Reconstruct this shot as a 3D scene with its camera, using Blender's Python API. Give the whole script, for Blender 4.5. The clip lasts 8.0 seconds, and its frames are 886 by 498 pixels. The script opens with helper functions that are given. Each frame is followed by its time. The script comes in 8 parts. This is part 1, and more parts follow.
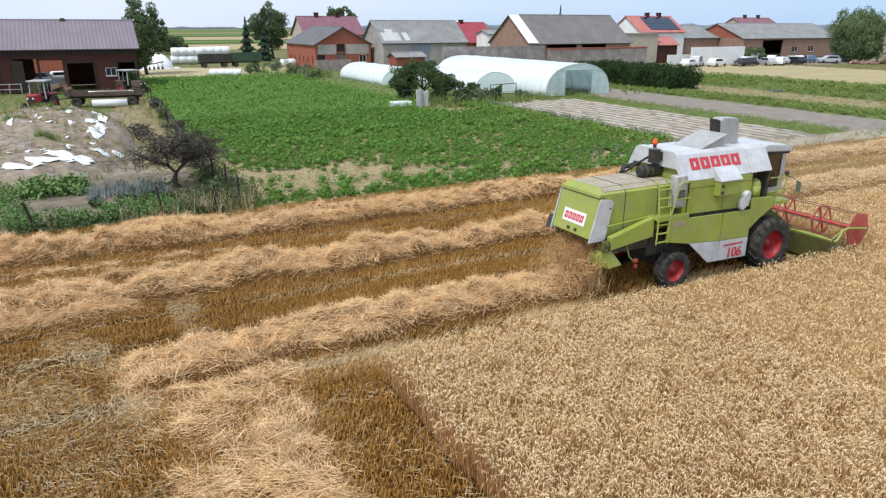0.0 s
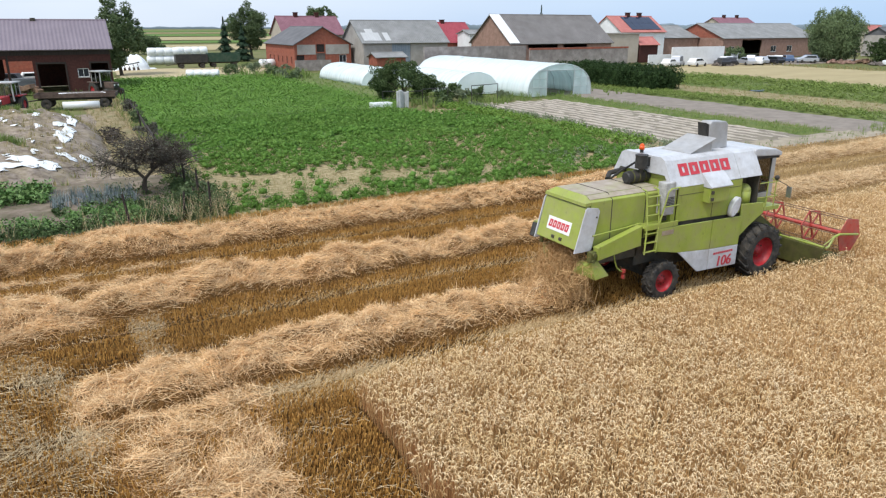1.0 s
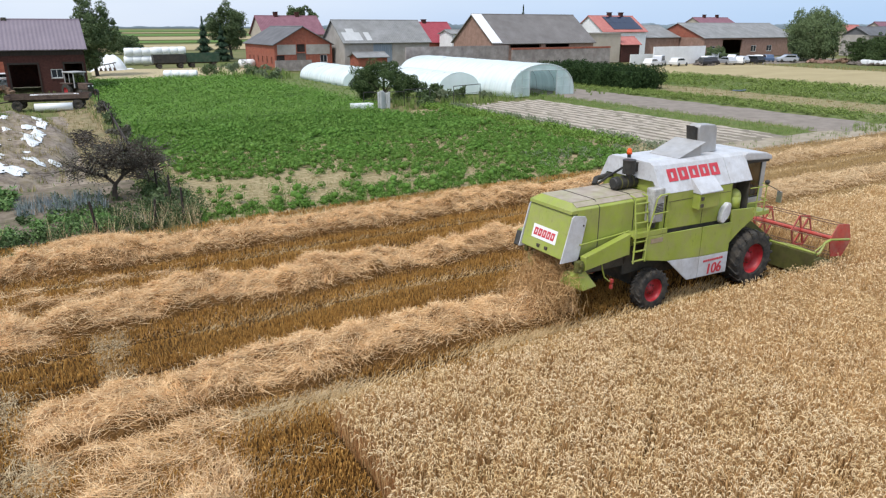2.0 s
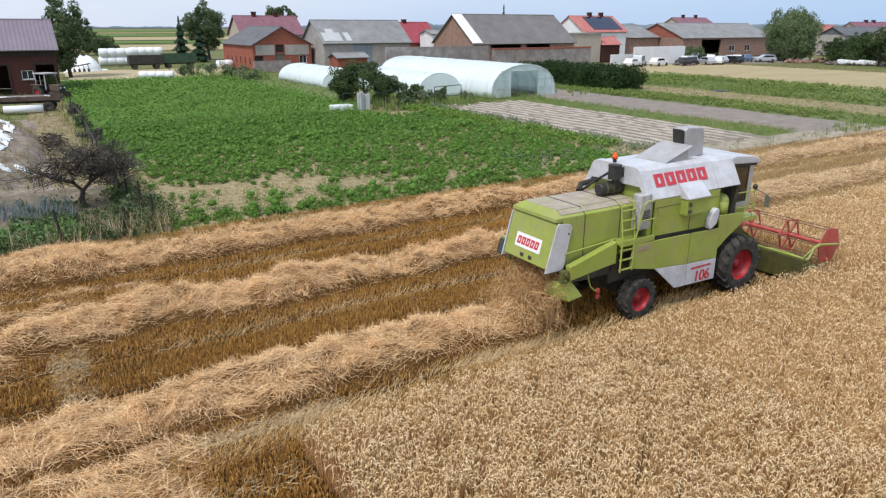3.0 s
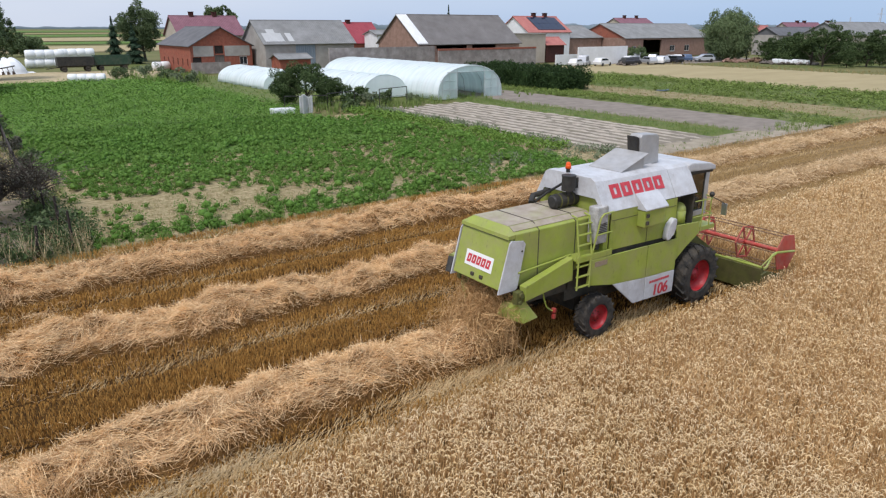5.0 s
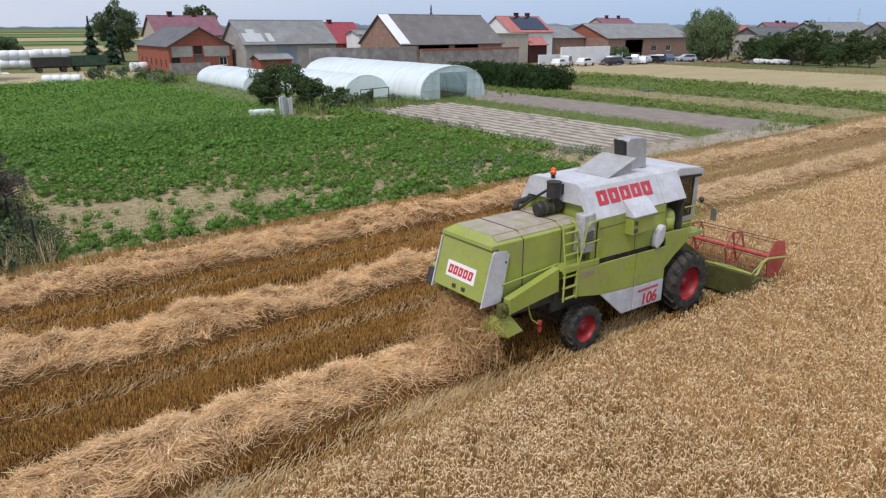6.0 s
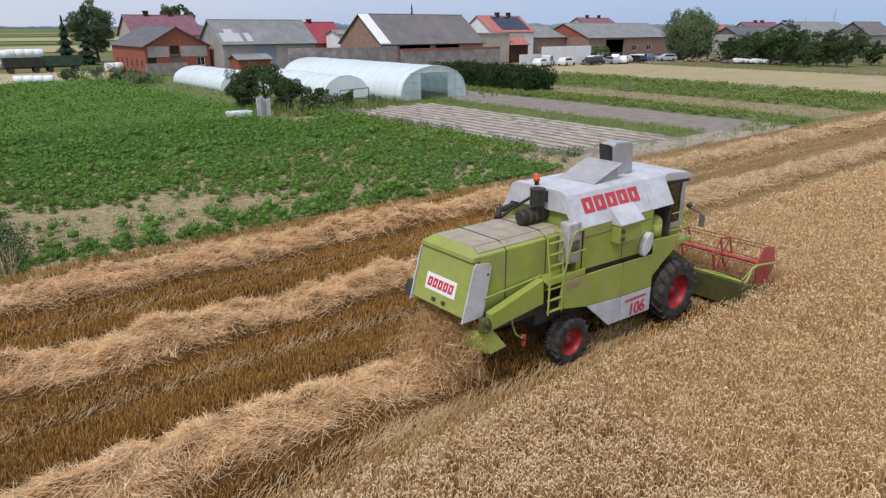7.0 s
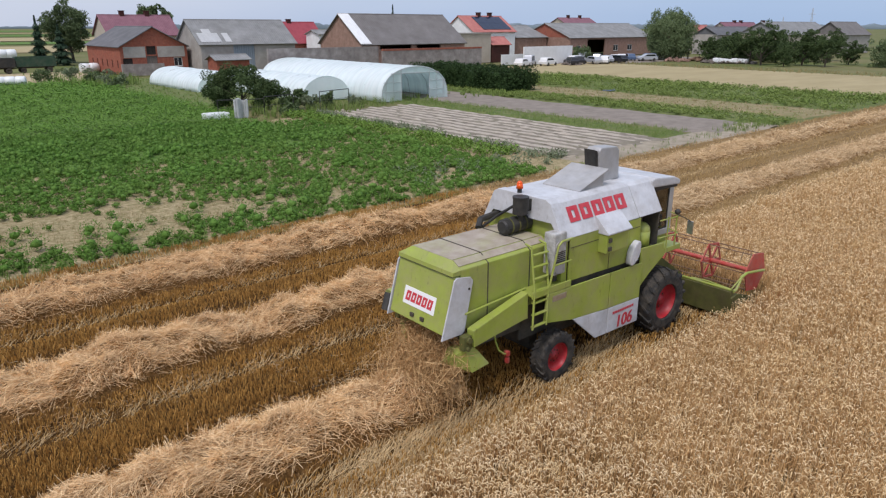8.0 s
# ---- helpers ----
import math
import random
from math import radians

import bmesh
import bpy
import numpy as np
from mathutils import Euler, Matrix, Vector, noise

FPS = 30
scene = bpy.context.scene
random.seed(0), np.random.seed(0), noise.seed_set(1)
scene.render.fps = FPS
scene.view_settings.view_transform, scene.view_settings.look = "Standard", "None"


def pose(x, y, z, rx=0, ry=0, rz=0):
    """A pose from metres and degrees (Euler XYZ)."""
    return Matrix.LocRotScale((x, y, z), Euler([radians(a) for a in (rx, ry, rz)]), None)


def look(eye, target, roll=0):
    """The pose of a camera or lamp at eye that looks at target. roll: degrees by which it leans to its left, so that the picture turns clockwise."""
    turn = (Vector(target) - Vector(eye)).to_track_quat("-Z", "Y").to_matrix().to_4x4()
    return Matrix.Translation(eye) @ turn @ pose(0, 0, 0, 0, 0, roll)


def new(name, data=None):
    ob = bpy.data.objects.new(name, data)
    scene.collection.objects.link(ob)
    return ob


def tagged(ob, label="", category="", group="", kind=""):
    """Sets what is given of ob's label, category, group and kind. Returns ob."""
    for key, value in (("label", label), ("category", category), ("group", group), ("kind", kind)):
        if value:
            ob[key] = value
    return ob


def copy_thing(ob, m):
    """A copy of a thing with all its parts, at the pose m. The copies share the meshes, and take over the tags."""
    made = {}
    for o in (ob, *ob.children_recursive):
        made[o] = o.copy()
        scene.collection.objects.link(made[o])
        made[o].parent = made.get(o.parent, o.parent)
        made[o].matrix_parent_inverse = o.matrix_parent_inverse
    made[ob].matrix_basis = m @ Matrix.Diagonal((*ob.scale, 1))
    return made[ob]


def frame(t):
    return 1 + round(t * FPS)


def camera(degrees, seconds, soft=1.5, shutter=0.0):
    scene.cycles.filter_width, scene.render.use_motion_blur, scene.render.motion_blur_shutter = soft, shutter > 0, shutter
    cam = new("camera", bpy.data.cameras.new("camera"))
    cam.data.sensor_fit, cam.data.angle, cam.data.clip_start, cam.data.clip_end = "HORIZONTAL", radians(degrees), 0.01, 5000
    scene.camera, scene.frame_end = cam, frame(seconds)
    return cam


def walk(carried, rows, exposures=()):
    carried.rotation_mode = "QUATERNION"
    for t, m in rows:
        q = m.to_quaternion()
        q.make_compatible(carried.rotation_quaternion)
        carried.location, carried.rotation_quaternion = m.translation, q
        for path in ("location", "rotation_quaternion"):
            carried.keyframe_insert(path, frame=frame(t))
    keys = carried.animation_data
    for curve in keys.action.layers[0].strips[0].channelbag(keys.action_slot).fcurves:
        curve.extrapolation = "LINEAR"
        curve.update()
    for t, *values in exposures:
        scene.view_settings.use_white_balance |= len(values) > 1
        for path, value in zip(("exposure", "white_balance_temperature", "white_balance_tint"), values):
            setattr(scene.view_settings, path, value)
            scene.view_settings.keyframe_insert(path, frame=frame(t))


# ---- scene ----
# ================= camera and its walk =================
cam = camera(66.4, 8.0, soft=1.25)
ROWS = [
    (0.0, 0.0, 0.0, 7.0, -27.3, -18.18),
    (0.5, 0.266, 0.401, 7.0, -28.04, -18.19),
    (1.0, 0.526, 0.776, 7.006, -28.8, -18.19),
    (1.5, 0.759, 1.118, 7.017, -29.55, -18.21),
    (3.0, 1.408, 2.038, 7.026, -31.78, -18.21),
    (3.5, 1.61, 2.314, 7.038, -32.87, -18.21),
    (4.0, 1.806, 2.577, 7.048, -34.12, -18.2),
    (4.5, 2.008, 2.826, 7.057, -35.28, -18.2),
    (6.0, 2.768, 3.639, 7.046, -37.54, -18.19),
    (6.5, 3.025, 3.91, 7.049, -38.29, -18.21),
    (7.0, 3.293, 4.179, 7.053, -39.05, -18.22),
    (7.5, 3.564, 4.444, 7.052, -39.8, -18.22),
    (8.0, 3.844, 4.709, 7.053, -40.53, -18.22),
]
walk(cam, [(t, pose(x, y, z, 90 + pitch, 0.0, yaw)) for t, x, y, z, yaw, pitch in ROWS],
     exposures=[(0.0, 0.41, 6250, 9), (1.5, 0.39, 6250, 10), (3.0, 0.29, 6250, 12), (4.5, 0.17, 6250, 13), (6.0, 0.07, 6250, 15), (8.0, 0.0, 6250, 16)])

# ================= world, sun, exposure =================
SUN_EL, SUN_AZ = 58.0, 248.0      # degrees; azimuth from +y towards +x
world = bpy.data.worlds.new("sky")
scene.world = world
world.use_nodes = True
wn, wl = world.node_tree.nodes, world.node_tree.links
wn.clear()
sky = wn.new("ShaderNodeTexSky")
sky.sky_type = "NISHITA"
sky.sun_disc = False
sky.sun_elevation, sky.sun_rotation = radians(SUN_EL), radians(SUN_AZ)
sky.air_density, sky.dust_density, sky.ozone_density = 1.0, 3.0, 1.0
cloud = wn.new("ShaderNodeTexNoise")
cloud.inputs["Scale"].default_value = 1.6
cloud.inputs["Detail"].default_value = 5.0
wco = wn.new("ShaderNodeTexCoord")
wmap = wn.new("ShaderNodeMapping")
wmap.inputs["Scale"].default_value = (1.0, 1.0, 4.0)
cr = wn.new("ShaderNodeValToRGB")
cr.color_ramp.elements[0].position, cr.color_ramp.elements[0].color = 0.35, (6.7, 7.8, 9.5, 1)
cr.color_ramp.elements[1].position, cr.color_ramp.elements[1].color = 0.7, (8.8, 9.4, 10.1, 1)
mixw = wn.new("ShaderNodeMix")
mixw.data_type = "RGBA"
mixw.inputs["Factor"].default_value = 0.72      # thin overcast over the blue
bg = wn.new("ShaderNodeBackground")
bg.inputs["Strength"].default_value = 0.099
wo = wn.new("ShaderNodeOutputWorld")
wl.new(wco.outputs["Generated"], wmap.inputs["Vector"])
wl.new(wmap.outputs["Vector"], cloud.inputs["Vector"])
wl.new(cloud.outputs["Fac"], cr.inputs["Fac"])
wl.new(sky.outputs["Color"], mixw.inputs["A"])
# the cloud thins out towards the east
sep = wn.new("ShaderNodeSeparateXYZ")
thin = wn.new("ShaderNodeMapRange")
thin.inputs["From Min"].default_value, thin.inputs["From Max"].default_value = 0.25, 1.0
thin.inputs["To Max"].default_value = 0.85
mixc = wn.new("ShaderNodeMix")
mixc.data_type = "RGBA"
mixc.inputs["B"].default_value = (4.35, 6.45, 9.2, 1)
wl.new(wco.outputs["Generated"], sep.inputs["Vector"])
wl.new(sep.outputs["X"], thin.inputs["Value"])
wl.new(thin.outputs["Result"], mixc.inputs["Factor"])
wl.new(cr.outputs["Color"], mixc.inputs["A"])
wl.new(mixc.outputs["Result"], mixw.inputs["B"])
wl.new(mixw.outputs["Result"], bg.inputs["Color"])
wl.new(bg.outputs["Background"], wo.inputs["Surface"])
sun_data = bpy.data.lights.new("sun", "SUN")
sun_data.energy, sun_data.angle, sun_data.color = 2.15, radians(11), (1.0, 0.96, 0.92)
sun = new("sun", sun_data)
sd = Vector((math.sin(radians(SUN_AZ)) * math.cos(radians(SUN_EL)), math.cos(radians(SUN_AZ)) * math.cos(radians(SUN_EL)), math.sin(radians(SUN_EL))))
sun.matrix_world = look(sd * 100, (0, 0, 0))

# ================= materials =================
def mat(name, a, b=None, scale=3.0, rough=0.7, metal=0.0, bump=0.0, bump_scale=40.0, vary=0.0, island=None,
        stretch=(1, 1, 1), dirt=None, dirt_amount=0.0, dirt_scale=1.2, coat=0.0, contrast=(0.35, 0.65), spec=0.4, spots=None, spot_amount=0.7):
    """Base colours a to b by noise; island: a third colour mixed by each loose piece; dirt: a stain colour in patches."""
    m = bpy.data.materials.new(name)
    m.use_nodes = True
    n, l = m.node_tree.nodes, m.node_tree.links
    p = n["Principled BSDF"]
    p.inputs["Roughness"].default_value, p.inputs["Metallic"].default_value = rough, metal
    p.inputs["Coat Weight"].default_value = coat
    p.inputs["Specular IOR Level"].default_value = spec
    co = n.new("ShaderNodeTexCoord")
    mp = n.new("ShaderNodeMapping")
    mp.inputs["Scale"].default_value = stretch
    l.new(co.outputs["Object"], mp.inputs["Vector"])
    nz = n.new("ShaderNodeTexNoise")
    nz.inputs["Scale"].default_value, nz.inputs["Detail"].default_value = scale, 8.0
    nz.inputs["Roughness"].default_value = 0.65
    l.new(mp.outputs["Vector"], nz.inputs["Vector"])
    rp = n.new("ShaderNodeValToRGB")
    rp.color_ramp.elements[0].position, rp.color_ramp.elements[1].position = contrast
    rp.color_ramp.elements[0].color, rp.color_ramp.elements[1].color = (*a, 1), (*(b or a), 1)
    l.new(nz.outputs["Fac"], rp.inputs["Fac"])
    out = rp.outputs["Color"]
    if island:
        g = n.new("ShaderNodeNewGeometry")
        mx = n.new("ShaderNodeMix")
        mx.data_type = "RGBA"
        l.new(g.outputs["Random Per Island"], mx.inputs["Factor"])
        l.new(out, mx.inputs["A"])
        mx.inputs["B"].default_value = (*island, 1)
        out = mx.outputs["Result"]
    if vary:
        oi = n.new("ShaderNodeObjectInfo")
        hv = n.new("ShaderNodeHueSaturation")
        mr = n.new("ShaderNodeMapRange")
        mr.inputs["To Min"].default_value, mr.inputs["To Max"].default_value = 1 - vary, 1 + vary
        l.new(oi.outputs["Random"], mr.inputs["Value"])
        l.new(mr.outputs["Result"], hv.inputs["Value"])
        l.new(out, hv.inputs["Color"])
        out = hv.outputs["Color"]
    if dirt:
        dn = n.new("ShaderNodeTexNoise")
        dn.inputs["Scale"].default_value, dn.inputs["Detail"].default_value = dirt_scale, 10.0
        dn.inputs["Roughness"].default_value = 0.75
        l.new(co.outputs["Object"], dn.inputs["Vector"])
        dr = n.new("ShaderNodeMapRange")
        dr.inputs["From Min"].default_value, dr.inputs["From Max"].default_value = 0.42, 0.72
        dr.inputs["To Max"].default_value = dirt_amount
        l.new(dn.outputs["Fac"], dr.inputs["Value"])
        dm = n.new("ShaderNodeMix")
        dm.data_type = "RGBA"
        l.new(dr.outputs["Result"], dm.inputs["Factor"])
        l.new(out, dm.inputs["A"])
        dm.inputs["B"].default_value = (*dirt, 1)
        out = dm.outputs["Result"]
    if spots:
        sm_ = n.new("ShaderNodeMapping")
        sm_.inputs["Scale"].default_value = (1.3, 1.3, 0.45)
        l.new(co.outputs["Object"], sm_.inputs["Vector"])
        sn = n.new("ShaderNodeTexNoise")
        sn.inputs["Scale"].default_value, sn.inputs["Detail"].default_value = 7.0, 12.0
        sn.inputs["Roughness"].default_value = 0.8
        l.new(sm_.outputs["Vector"], sn.inputs["Vector"])
        sr = n.new("ShaderNodeMapRange")
        sr.inputs["From Min"].default_value, sr.inputs["From Max"].default_value = 0.57, 0.72
        sr.inputs["To Max"].default_value = spot_amount
        l.new(sn.outputs["Fac"], sr.inputs["Value"])
        sx = n.new("ShaderNodeMix")
        sx.data_type = "RGBA"
        l.new(sr.outputs["Result"], sx.inputs["Factor"])
        l.new(out, sx.inputs["A"])
        sx.inputs["B"].default_value = (*spots, 1)
        out = sx.outputs["Result"]
    l.new(out, p.inputs["Base Color"])
    if bump:
        bn = n.new("ShaderNodeTexNoise")
        bn.inputs["Scale"].default_value, bn.inputs["Detail"].default_value = bump_scale, 6.0
        l.new(mp.outputs["Vector"], bn.inputs["Vector"])
        bu = n.new("ShaderNodeBump")
        bu.inputs["Strength"].default_value, bu.inputs["Distance"].default_value = bump, 0.02
        l.new(bn.outputs["Fac"], bu.inputs["Height"])
        l.new(bu.outputs["Normal"], p.inputs["Normal"])
    return m


DUST = (0.42, 0.36, 0.27)
